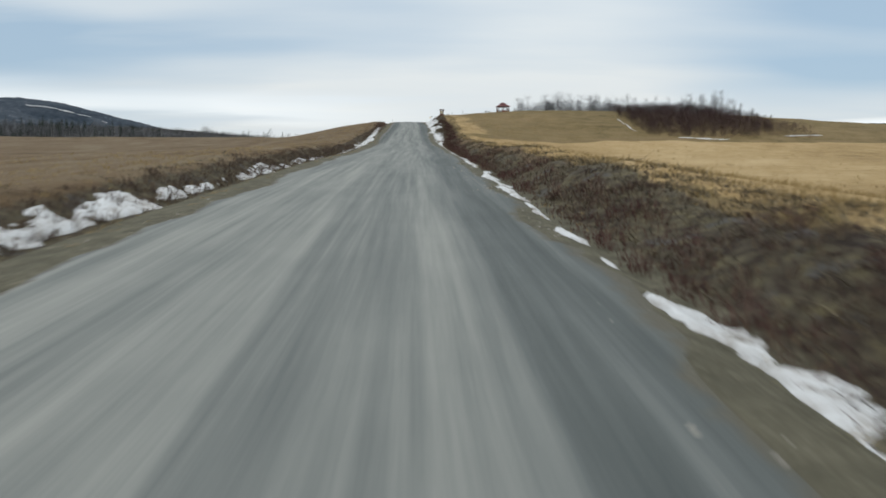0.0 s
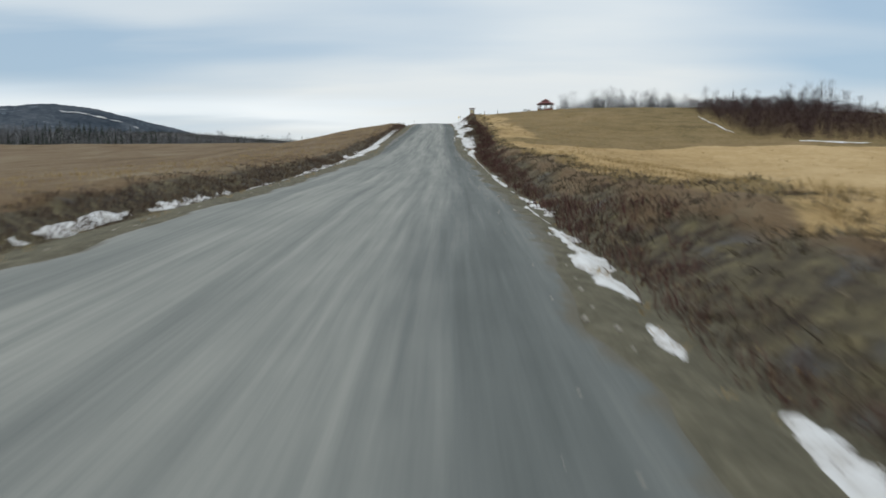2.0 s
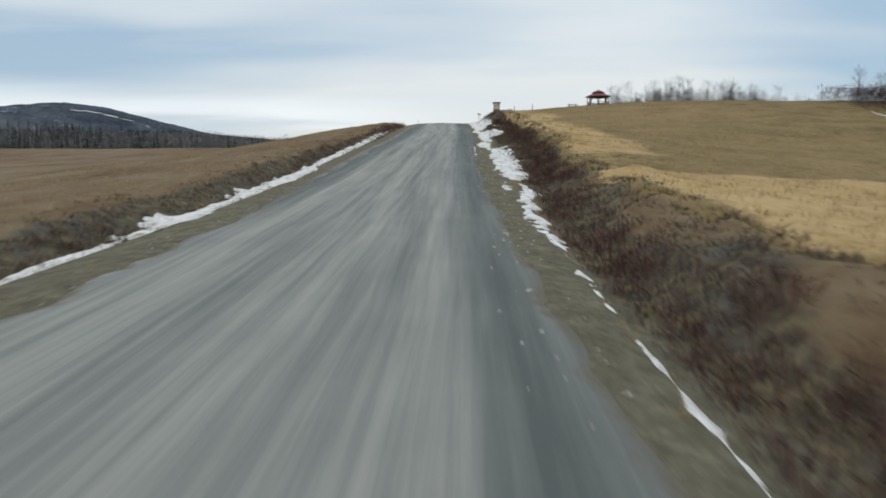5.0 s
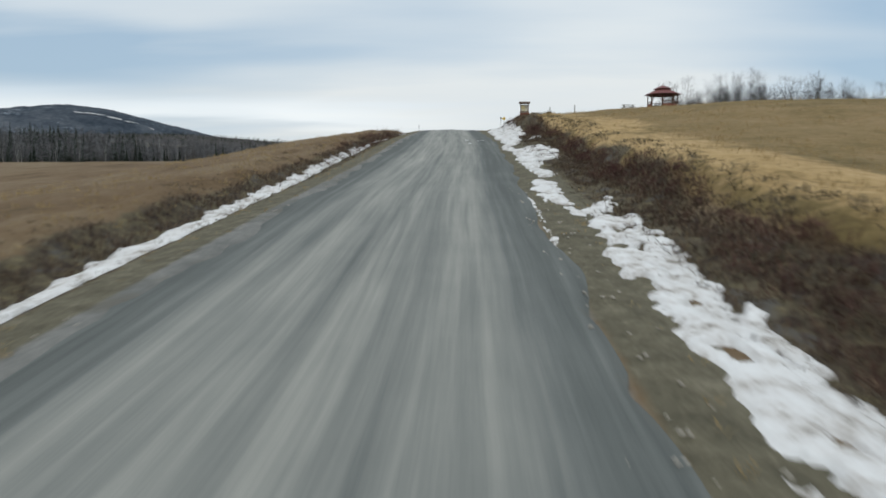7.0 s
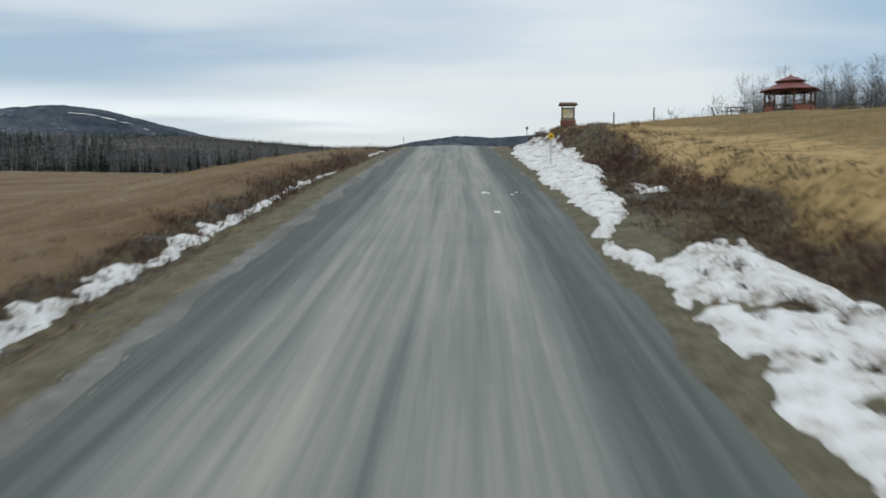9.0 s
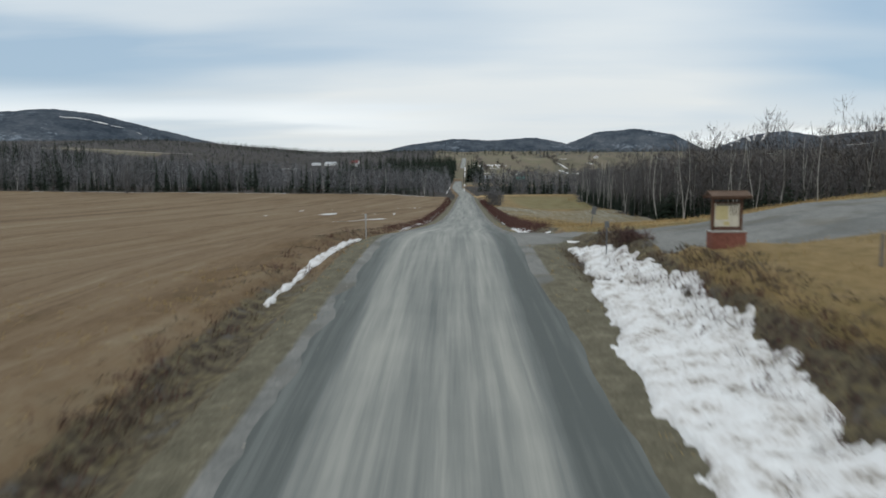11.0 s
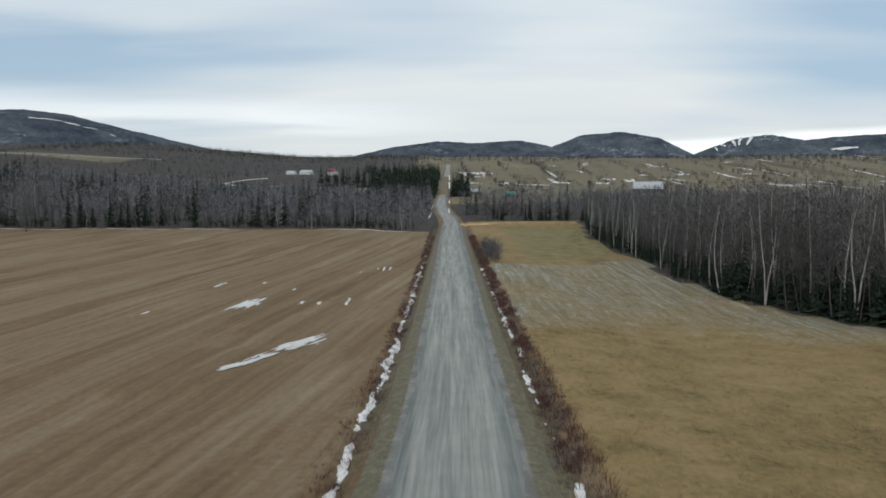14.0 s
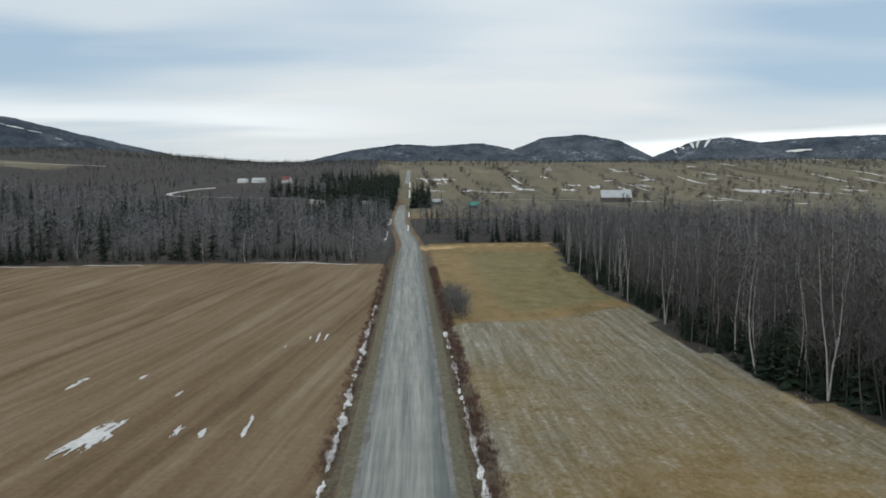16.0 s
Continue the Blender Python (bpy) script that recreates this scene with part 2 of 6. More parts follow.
def road_material():
    """Graded gravel: pale worn strips, darker loose edges, and streaks along the way."""
    s = Nodes("graded_gravel", 0.88, 0.25)
    cx = s.n.new("ShaderNodeCombineXYZ")
    s.l.new(s.attr("across"), cx.inputs[0])
    s.l.new(s.attr("along"), cx.inputs[1])
    v = cx.outputs[0]
    # the tracks wander a little from side to side
    wander = s.math("MULTIPLY", s.math("SUBTRACT", s.noise(1.0, 3, 0.5, v, (0.10, 0.030, 1)), 0.5), 0.9)
    bend = s.n.new("ShaderNodeCombineXYZ")
    s.l.new(s.math("ADD", s.attr("across"), wander), bend.inputs[0])
    s.l.new(s.attr("along"), bend.inputs[1])
    wv = bend.outputs[0]
    streak = s.noise(1.0, 5, 0.6, wv, (1.7, 0.050, 1))
    streak2 = s.noise(1.0, 3, 0.5, wv, (0.75, 0.014, 1))
    thin_s = s.noise(1.0, 4, 0.55, wv, (4.4, 0.11, 1))
    patch = s.noise(0.35, 5, 0.6, v)
    grit = s.noise(16.0, 5, 0.75, v)
    stones = s.n.new("ShaderNodeTexVoronoi")
    stones.inputs["Scale"].default_value = 11.0
    s.l.new(v, stones.inputs["Vector"])
    f = s.math("ADD", s.math("MULTIPLY", streak, 0.40), s.math("ADD", s.math("MULTIPLY", streak2, 0.34), s.math("MULTIPLY", thin_s, 0.24)))
    f = s.math("ADD", f, s.math("MULTIPLY", s.math("SUBTRACT", patch, 0.5), 0.10))
    f = s.math("ADD", f, s.math("MULTIPLY", s.math("SUBTRACT", grit, 0.5), 0.07))
    f = s.math("SUBTRACT", f, s.math("MULTIPLY", s.edge(s.math("ADD", s.attr("loose"), s.math("MULTIPLY", s.math("SUBTRACT", streak, 0.5), 1.3)), 0.3, 0.75), 0.20))
    col = s.ramp(f, [(0.26, (0.078, 0.087, 0.085)), (0.37, (0.124, 0.134, 0.130)), (0.47, (0.186, 0.194, 0.183)), (0.55, (0.246, 0.250, 0.232)), (0.66, (0.330, 0.326, 0.296))])
    brown = s.edge(s.math("ADD", s.attr("rim"), s.math("MULTIPLY", s.math("SUBTRACT", s.noise(1.4, 5, 0.65, v), 0.5), 1.1)), 0.4, 0.75)
    col = s.mix(brown, col, s.ramp(grit, [(0.35, (0.080, 0.073, 0.056)), (0.65, (0.145, 0.132, 0.102))]))
    s.bump(s.math("ADD", s.math("MULTIPLY", grit, 0.6), s.math("MULTIPLY", stones.outputs["Distance"], 0.4)), 0.5, 0.02)
    return s.colour(col)


def snow_material():
    s = Nodes("old_snow", 0.6, 0.3)
    n1, n2 = s.noise(1.6, 6, 0.6), s.noise(8.0, 5, 0.7)
    f = s.math("ADD", s.math("MULTIPLY", n1, 0.6), s.math("MULTIPLY", n2, 0.4))
    s.bump(f, 0.8, 0.06)
    return s.colour(s.ramp(f, [(0.36, (0.17, 0.15, 0.125)), (0.42, (0.40, 0.38, 0.36)), (0.48, (0.57, 0.565, 0.565)), (0.60, (0.67, 0.68, 0.69))]))


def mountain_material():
    s = Nodes("hazed_wooded_slope", 1.0, 0.0)
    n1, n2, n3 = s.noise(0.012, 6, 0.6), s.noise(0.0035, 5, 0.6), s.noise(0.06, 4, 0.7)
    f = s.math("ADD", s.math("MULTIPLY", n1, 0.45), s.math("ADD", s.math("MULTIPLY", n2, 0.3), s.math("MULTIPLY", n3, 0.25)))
    # the blue-grey of distance haze is mixed into the slope and snow colours
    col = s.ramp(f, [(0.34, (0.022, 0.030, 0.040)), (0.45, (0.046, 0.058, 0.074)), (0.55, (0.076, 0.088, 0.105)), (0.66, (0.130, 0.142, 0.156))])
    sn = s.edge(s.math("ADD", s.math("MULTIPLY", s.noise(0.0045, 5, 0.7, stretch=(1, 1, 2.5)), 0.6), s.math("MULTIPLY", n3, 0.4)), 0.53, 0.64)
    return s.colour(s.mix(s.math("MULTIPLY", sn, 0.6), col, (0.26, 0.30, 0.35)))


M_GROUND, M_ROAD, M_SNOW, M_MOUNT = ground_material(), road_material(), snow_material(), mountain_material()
M_ICE = simple("meltwater_ice", (0.34, 0.33, 0.31), (0.56, 0.56, 0.56), 2.0, 0.35, 0.2)
M_BIRCH = simple("birch_bark", (0.20, 0.19, 0.178), (0.50, 0.485, 0.455), 3.0, 0.85, 0.3, stretch=(1, 1, 0.4))
M_GREY_BARK = simple("grey_bark", (0.034, 0.030, 0.027), (0.085, 0.077, 0.070), 3.0, 0.9, 0.4, stretch=(1, 1, 0.3))
M_TWIG = blades("bare_twigs", [(0.0, (0.069, 0.069, 0.073)), (0.5, (0.109, 0.107, 0.111)), (1.0, (0.165, 0.161, 0.164))])
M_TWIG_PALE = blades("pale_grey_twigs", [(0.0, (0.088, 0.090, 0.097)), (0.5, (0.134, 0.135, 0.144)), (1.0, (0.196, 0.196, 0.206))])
M_TWIG_BROWN = blades("brown_grey_twigs", [(0.0, (0.064, 0.055, 0.051)), (0.5, (0.108, 0.095, 0.089)), (1.0, (0.170, 0.152, 0.142))])
M_THICKET = blades("dark_maroon_twigs", [(0.0, (0.036, 0.021, 0.021)), (0.5, (0.064, 0.038, 0.036)), (1.0, (0.105, 0.072, 0.064))])
# far woods only: bluish aerial haze is put into the twig colour
M_TWIG_FAR = blades("hazed_twigs", [(0.0, (0.092, 0.094, 0.102)), (0.5, (0.138, 0.140, 0.148)), (1.0, (0.195, 0.196, 0.204))])
M_POLE = simple("pale_grey_bark", (0.050, 0.048, 0.046), (0.120, 0.116, 0.110), 3.0, 0.9, 0.3, stretch=(1, 1, 0.4))
M_TWIG_RED = blades("reddish_twigs", [(0.0, (0.056, 0.026, 0.024)), (0.5, (0.100, 0.050, 0.043)), (1.0, (0.160, 0.098, 0.076))])
M_SPRUCE = blades("spruce_needles", [(0.0, (0.010, 0.017, 0.012)), (0.5, (0.018, 0.030, 0.019)), (1.0, (0.030, 0.043, 0.027))])
M_STRAW = blades("dry_grass", [(0.0, (0.245, 0.175, 0.080)), (0.5, (0.330, 0.240, 0.115)), (1.0, (0.430, 0.330, 0.180))])
M_DEAD = blades("dead_weeds", [(0.0, (0.050, 0.034, 0.030)), (0.55, (0.105, 0.074, 0.060)), (0.8, (0.185, 0.138, 0.088)), (1.0, (0.250, 0.198, 0.122))])
M_MAT = blades("matted_grass", [(0.0, (0.052, 0.043, 0.034)), (0.5, (0.112, 0.093, 0.064)), (1.0, (0.205, 0.170, 0.110))])
M_DARKWALL = simple("dark_board_wall", (0.06, 0.055, 0.05), (0.12, 0.11, 0.10), 1.0, 0.8, 0.2)
M_ROOF_RED = simple("red_painted_metal", (0.115, 0.030, 0.030), (0.190, 0.062, 0.058), 2.0, 0.55, 0.15)
M_WOOD = simple("stained_timber", (0.055, 0.028, 0.019), (0.115, 0.060, 0.038), 3.0, 0.75, 0.3, stretch=(6, 6, 0.6))
M_WOOD_GREY = simple("weathered_timber", (0.10, 0.09, 0.08), (0.20, 0.185, 0.165), 3.0, 0.85, 0.3, stretch=(6, 6, 0.6))
M_BRICK = simple("red_brick", (0.130, 0.048, 0.034), (0.230, 0.092, 0.066), 6.0, 0.85, 0.4)
M_SHINGLE = simple("brown_shingles", (0.070, 0.045, 0.032), (0.125, 0.085, 0.062), 5.0, 0.9, 0.4)
M_PANEL = simple("printed_panel", (0.40, 0.37, 0.29), (0.56, 0.53, 0.45), 3.0, 0.5, 0.05)
M_PRINT = simple("yellow_map_print", (0.40, 0.34, 0.17), (0.50, 0.44, 0.25), 6.0, 0.5, 0.02)
M_DARKPRINT = simple("dark_print", (0.10, 0.09, 0.07), (0.16, 0.14, 0.11), 6.0, 0.5, 0.02)
M_YELLOW = simple("yellow_sign_face", (0.62, 0.40, 0.02), (0.74, 0.50, 0.03), 3.0, 0.45, 0.03)
M_BLACK = simple("black_print", (0.012, 0.012, 0.012), (0.025, 0.025, 0.025), 3.0, 0.5, 0.03)
M_STEEL = simple("galvanised_steel", (0.28, 0.29, 0.30), (0.42, 0.43, 0.44), 8.0, 0.45, 0.1, metal=0.7)
M_DULL = simple("dull_grey_metal", (0.085, 0.090, 0.095), (0.150, 0.155, 0.160), 6.0, 0.6, 0.15, metal=0.2)
M_CONCRETE = simple("concrete", (0.26, 0.25, 0.23), (0.38, 0.37, 0.35), 3.0, 0.9, 0.3)
M_STONE = simple("pale_limestone", (0.24, 0.22, 0.19), (0.42, 0.40, 0.35), 9.0, 0.9, 0.3)
M_WHITE = simple("white_siding", (0.56, 0.57, 0.57), (0.72, 0.72, 0.71), 1.0, 0.7, 0.1)
M_GREYROOF = simple("grey_metal_roof", (0.30, 0.32, 0.34), (0.46, 0.48, 0.50), 0.6, 0.5, 0.1)
M_TEAL = simple("teal_metal_roof", (0.04, 0.21, 0.18), (0.06, 0.28, 0.24), 0.6, 0.5, 0.1)
M_GLASS = simple("dark_window_glass", (0.02, 0.024, 0.03), (0.035, 0.04, 0.05), 1.0, 0.1, 0.0)

# ---- the lie of the land ----
ROAD_Z = [(-400, -15.4), (-80, -6.4), (-30, -4.0), (0, -2.4), (12, -1.5), (23, -0.7), (40, 0.4), (58, 1.5), (78, 2.5), (90, 3.2), (100, 3.85), (112, 4.65), (120, 5.2), (127, 5.8),
          (137, 6.8), (148, 8.05), (160, 9.3), (171, 10.3), (180, 11.3), (191, 12.6), (200, 13.5), (210, 14.5), (221, 15.5), (232, 16.3), (242, 16.9), (250, 17.15), (258, 17.05),
          (268, 16.6), (284, 15.8), (304, 14.9), (321, 14.2), (354, 13.1), (400, 12.3), (450, 11.8), (500, 11.3), (550, 11.2), (600, 11.4), (640, 12.0), (700, 13.3),
          (757, 14.8), (900, 18), (1040, 22), (1200, 31), (1400, 46), (1500, 55), (1900, 87), (2300, 95), (4900, 60)]
ROAD_X = [(-400, 0.9), (40, 0.9), (70, 1.05), (108, 1.05), (120, 0.7), (150, 0.66), (200, 0.8), (222, 0.1), (260, -0.3), (290, 0.1), (320, 0.8), (450, 1.3), (524, 1.2), (590, 1.6), (635, 1.6), (757, -5), (1040, -6), (1500, 0), (4900, 8)]
RIGHT = [(-400, 0), (-80, 0), (0, -1.3), (40, -2.5), (80, -2.6), (110, -2.3), (128, -1.7), (140, -0.9), (155, 0.4), (172, 2.4), (188, 3.8), (200, 4.1), (232, 3.7), (255, 2.5), (290, -0.5), (340, -2.2), (400, -3.0), (490, -1.2),
         (545, 0.0), (622, 0.6), (700, 0), (900, 0), (1200, 0), (4900, 0)]
LEFT = [(-400, 0), (0, 0.1), (60, -0.5), (110, -1.4), (150, -2.7), (200, -4.9), (245, -5.0), (284, -3.6), (343, -0.8), (380, 0.1), (442, 0.6), (500, 2.4), (545, 3.6), (600, 3.6), (700, 1), (900, 0), (1200, 0), (4900, 0)]
DEEP_R = [(-400, 0.42), (80, 0.42), (110, 0.40), (140, 0.2), (160, -0.1), (190, -0.35), (234, -0.3), (244, 0.4), (262, 0.6), (420, 0.55), (4900, 0.5)]
BANK_R = [(-400, 0.4), (60, 0.45), (120, 0.5), (150, 1.4), (190, 2.0), (222, 2.45), (236, 2.5), (244, 0.9), (250, 0.4), (262, 0.0), (300, 0.1), (4900, 0.1)]
BANK_L = [(-400, 0.3), (100, 0.25), (220, 0.1), (280, -0.1), (470, 0.0), (530, 1.7), (570, 1.9), (640, 0.2), (4900, 0.0)]
DITCH_R = [(-400, -0.9), (106, -0.9), (122, 0), (140, 1.0), (165, 1.1), (180, 1.9), (196, 2.2), (206, 1.2), (230, 0.6), (242, 0.3), (250, 0), (4900, 0)]
DITCH_L = [(-400, 0.2), (60, 0.3), (110, 0.6), (215, 0.6), (250, 0.2), (4900, 0.2)]
YS = np.arange(-400.0, 4900.0, 2.0)


def curve(pts, width):
    v = np.interp(YS, *np.array(pts, float).T)
    k = np.exp(-0.5 * (np.arange(-40, 41) * 2.0 / width) ** 2)
    pad = np.r_[[v[0]] * 40, v, [v[-1]] * 40]
    v = np.convolve(pad, k / k.sum(), "valid")
    return lambda y: np.interp(y, YS, v)


road_base, road_x = curve(ROAD_Z, 6), curve(ROAD_X, 12)


def crown(y):
    """The road is built up a little where it goes over the hill."""
    return 0.55 * np.exp(-((np.asarray(y, float) - 246) / 15) ** 2)


def road_z(y):
    return road_base(y) + crown(y)



deep_r = curve(DEEP_R, 5)
ditch_r, ditch_l = curve(DITCH_R, 5), curve(DITCH_L, 8)
right_a, left_a, bank_r, bank_l = curve(RIGHT, 10), curve(LEFT, 12), curve(BANK_R, 6), curve(BANK_L, 10)


def half_width(y):
    return np.interp(y, [0, 205, 240, 255, 270, 320], [4.7, 4.7, 4.15, 4.2, 4.4, 4.2])


def wider(y):
    """The road's extra width on its right at the foot of the hill, and its narrowing half way up."""
    return 0.35 * (1 - np.clip((np.asarray(y) - 76) / 40, 0, 1)) - 0.3 * np.clip((np.asarray(y) - 112) / 12, 0, 1) * (1 - np.clip((np.asarray(y) - 160) / 12, 0, 1))


def smooth(a, b, x):
    t = np.clip((np.asarray(x, float) - a) / (b - a), 0, 1)
    return t * t * (3 - 2 * t)


RNG = np.random.default_rng(5)
LAT = {k: RNG.random((256, 256)) for k in range(4)}


def wave(x, y, scale, k=0):
    """Smooth value noise in -1 to 1, one lattice step every scale metres."""
    x, y = np.asarray(x, float) / scale + 37.3 * k, np.asarray(y, float) / scale + 11.9 * k
    xi, yi = np.floor(x).astype(int), np.floor(y).astype(int)
    fx, fy = x - xi, y - yi
    fx, fy = fx * fx * (3 - 2 * fx), fy * fy * (3 - 2 * fy)
    g = LAT[k % 4]
    a, b = g[xi % 256, yi % 256], g[(xi + 1) % 256, yi % 256]
    c, d = g[xi % 256, (yi + 1) % 256], g[(xi + 1) % 256, (yi + 1) % 256]
    return 2 * ((a * (1 - fx) + b * fx) * (1 - fy) + (c * (1 - fx) + d * fx) * fy) - 1


def side_road(x, y):
    """How far a place lies on the gravel turn-off and car park beside the kiosk, 0 to 1."""
    x, y = np.asarray(x, float), np.asarray(y, float)
    lane = smooth(4.0, 5.2, x) * smooth(-2.2, 0.6, y - (252.5 - 6.5 * (1 - smooth(4.5, 9.0, x)))) * (1 - smooth(-0.6, 1.2, y - (261.5 + 3.0 * (1 - smooth(4.5, 9.5, x)) + 0.05 * (x - 10)))) * (1 - smooth(75, 85, x))
    lot = smooth(9.4, 11.2, x + 0.1 * np.abs(y - 244)) * (1 - smooth(42, 50, x)) * smooth(233, 237, y) * (1 - smooth(260, 263, y))
    return np.clip(np.maximum(lane, lot), 0, 1)


def height(x, y):
    x, y = np.asarray(x, float), np.asarray(y, float)
    u = x - road_x(y)
    hw = half_width(y)
    w = np.abs(u) - hw
    rt = u > 0
    bank = np.where(rt, bank_r(y), bank_l(y))
    wo = np.where(rt, w - ditch_r(y), w - ditch_l(y))
    out = np.where(rt, smooth(2.4, 5.2, wo), smooth(2.4, 4.6, wo))
    deep = np.where(rt, deep_r(y), 0.65 - 0.1 * smooth(300, 420, y))
    wd = np.where(rt, w * (1 - 1.1 * np.minimum(ditch_r(y), 0)), w / (1 + ditch_l(y) / 2.7))
    ditch = np.where(w < 0, np.interp(w, [-0.6, 0.0], [-0.20, -0.06]), -0.06 - np.interp(wd, [0.0, 1.5, 2.1, 2.7], [0, 0.30, 0.75, 0.92]) * deep)
    near = ditch * (1 - out) + bank * out
    far_r, far_l = smooth(5.5, 30, w), smooth(4, 40, w)
    field = np.where(rt, right_a(y) * far_r + bank * (1 - far_r), left_a(y) * far_l + bank * (1 - far_l))
    join = smooth(4.4, 5.8, wo)
    z = near * (1 - join) + field * join
    z = z + road_z(y) - crown(y) * smooth(1.0, 6.0, w)
    # hollow and swell beyond the fields
    z = z - smooth(65, 150, x) * 3.5 * np.exp(-((y - 215) / 60) ** 2)
    z = z - 0.9 * smooth(30, 60, x) * np.exp(-(((x - 58) / 18) ** 2 + ((y - 505) / 22) ** 2)) * 2
    z = z + 5.5 * np.exp(-(((x - 64) / 27) ** 2 + ((y - 274) / 17) ** 2))
    z = z + 0.018 * np.clip(-x - 40, 0, 400) * smooth(370, 470, y) * (1 - smooth(900, 1300, y))
    amp = smooth(2.5, 6, w)
    z = z + amp * (0.10 * wave(x, y, 3.1, 1) + 0.16 * wave(x, y, 9.0, 2) + 0.3 * smooth(20, 90, w) * wave(x, y, 41, 3))
    z = z + smooth(700, 1300, y) * smooth(4, 60, w) * (5 * wave(x, y, 210, 1) + 8 * wave(x, y, 520, 2))
    lump = smooth(np.where(rt, 2.0, 2.8), np.where(rt, 3.2, 4.2), w) * (1 - smooth(6.5, 9.5, w)) * (1 - smooth(255, 275, y))
    z = z + lump * (0.20 * wave(x, y, 1.5, 3) + 0.20 * np.abs(wave(x, y, 0.9, 1)) + np.where(rt, 0.22 * wave(x, y, 2.9, 2), 0))
    z = z + 18 * smooth(110, 360, -x) * smooth(525, 720, y) * (1 - smooth(740, 880, y))
    # higher wooded country on the left, and the rise under the far farm
    z = z + 32 * smooth(330, 780, -x) * smooth(900, 1380, y)
    z = z + 13 * np.exp(-(((x + 200) / 130) ** 2 + ((y - 1130) / 130) ** 2))
    # the turn-off crosses the ditch on a fill, and the car park is level
    g = side_road(x, y)
    low, high = np.interp(x, [4, 8, 14, 30, 60], [-0.10, -0.12, 0.3, 1.6, 2.4]), np.interp(x, [4, 8, 13, 20, 30, 60], [-0.10, 0.2, 1.5, 2.9, 3.6, 3.8])
    level = road_z(y) - crown(y) * smooth(6, 14, x) + low + (high - low) * (1 - smooth(245, 254, y))
    return z * (1 - g) + level * g


# ---- builders ----


def np_mesh(name, verts, faces, mats, smooth_shade=False, attrs=None):
    """A mesh from arrays; every row of faces has the same number of corners."""
    verts, faces = np.asarray(verts, np.float32), np.asarray(faces, np.int32)
    me = bpy.data.meshes.new(name)
    n, k = faces.shape
    me.vertices.add(len(verts))
    me.vertices.foreach_set("co", verts.ravel())
    me.loops.add(n * k)
    me.loops.foreach_set("vertex_index", faces.ravel())
    me.polygons.add(n)
    me.polygons.foreach_set("loop_start", np.arange(0, n * k, k, dtype=np.int32))
    me.polygons.foreach_set("loop_total", np.full(n, k, np.int32))
    me.polygons.foreach_set("use_smooth", np.full(n, smooth_shade))
    for key, val in (attrs or {}).items():
        a = me.attributes.new(key, "FLOAT", "POINT")
        a.data.foreach_set("value", np.asarray(val, np.float32).ravel())
    for m in mats if isinstance(mats, (list, tuple)) else [mats]:
        me.materials.append(m)
    me.update()
    me.validate()
    return me


def grid_faces(rows, cols):
    i = np.arange(rows * cols).reshape(rows, cols)
    return np.stack([i[:-1, :-1], i[:-1, 1:], i[1:, 1:], i[1:, :-1]], -1).reshape(-1, 4)


def link(name, me, parent=None, label=""):
    ob = new(name, me)
    ob.parent = parent
    return tagged(ob, label)


def part(name, bm, material, parent, label="", bevel=0.0):
    """One bmesh as one mesh object under a thing or a part."""
    if bevel:
        bmesh.ops.bevel(bm, geom=bm.edges[:], offset=bevel, segments=1, affect="EDGES")
    me = bpy.data.meshes.new(name)
    bm.to_mesh(me)
    bm.free()
    me.materials.append(material)
    return link(name, me, parent, label)


def box(sx, sy, sz, at=(0, 0, 0), bm=None, turn=None):
    bm = bm or bmesh.new()
    m = Matrix.Translation(at) @ (turn or Matrix()) @ Matrix.Diagonal((sx, sy, sz, 1))
    bmesh.ops.create_cube(bm, size=1, matrix=m)
    return bm


def cyl(r, h, at=(0, 0, 0), n=10, r2=None, bm=None, turn=None):
    bm = bm or bmesh.new()
    m = Matrix.Translation(at) @ (turn or Matrix()) @ Matrix.Translation((0, 0, h / 2))
    bmesh.ops.create_cone(bm, cap_ends=True, segments=n, radius1=r, radius2=r if r2 is None else r2, depth=h, matrix=m)
    return bm


def thing(name, at, label, category, group="", turn=0.0):
    ob = new(name)
    ob.matrix_world = Matrix.Translation(at) @ Matrix.Rotation(turn, 4, "Z")
    return tagged(ob, label, category, group)


# ---- ground, road ----
def spaced(stops):
    """Line positions: (start, step) stretches, the steps growing evenly into the next."""
    out = [stops[0][0]]
    for (a, s0), (b, s1) in zip(stops, stops[1:]):
        while out[-1] < b - 0.5 * s1:
            f = (out[-1] - a) / (b - a)
            out.append(out[-1] + s0 + (s1 - s0) * max(f, 0))
    return np.array(out)


half = spaced([(0, 0.5), (4, 0.4), (12, 0.4), (18, 0.8), (40, 2.5), (90, 6), (300, 25), (1200, 90), (4700, 220)])
gx = np.r_[-half[:0:-1], half]
gy = spaced([(-160, 8), (-12, 0.8), (0, 0.7), (140, 0.75), (300, 0.9), (420, 2.2), (640, 4), (1100, 16), (2200, 60), (4900, 160)])
GX, GY = np.meshgrid(gx, gy)
GZ = height(GX, GY)


def wood_edge_right(y):
    return np.interp(y, [240, 290, 320, 352, 380, 405, 440, 500, 540, 590, 640], [175, 140, 108, 82, 64, 56, 54, 58, 54, 62, 68])


def wood_edge_left(x):
    return 543 + 0.2 * (x + 11)


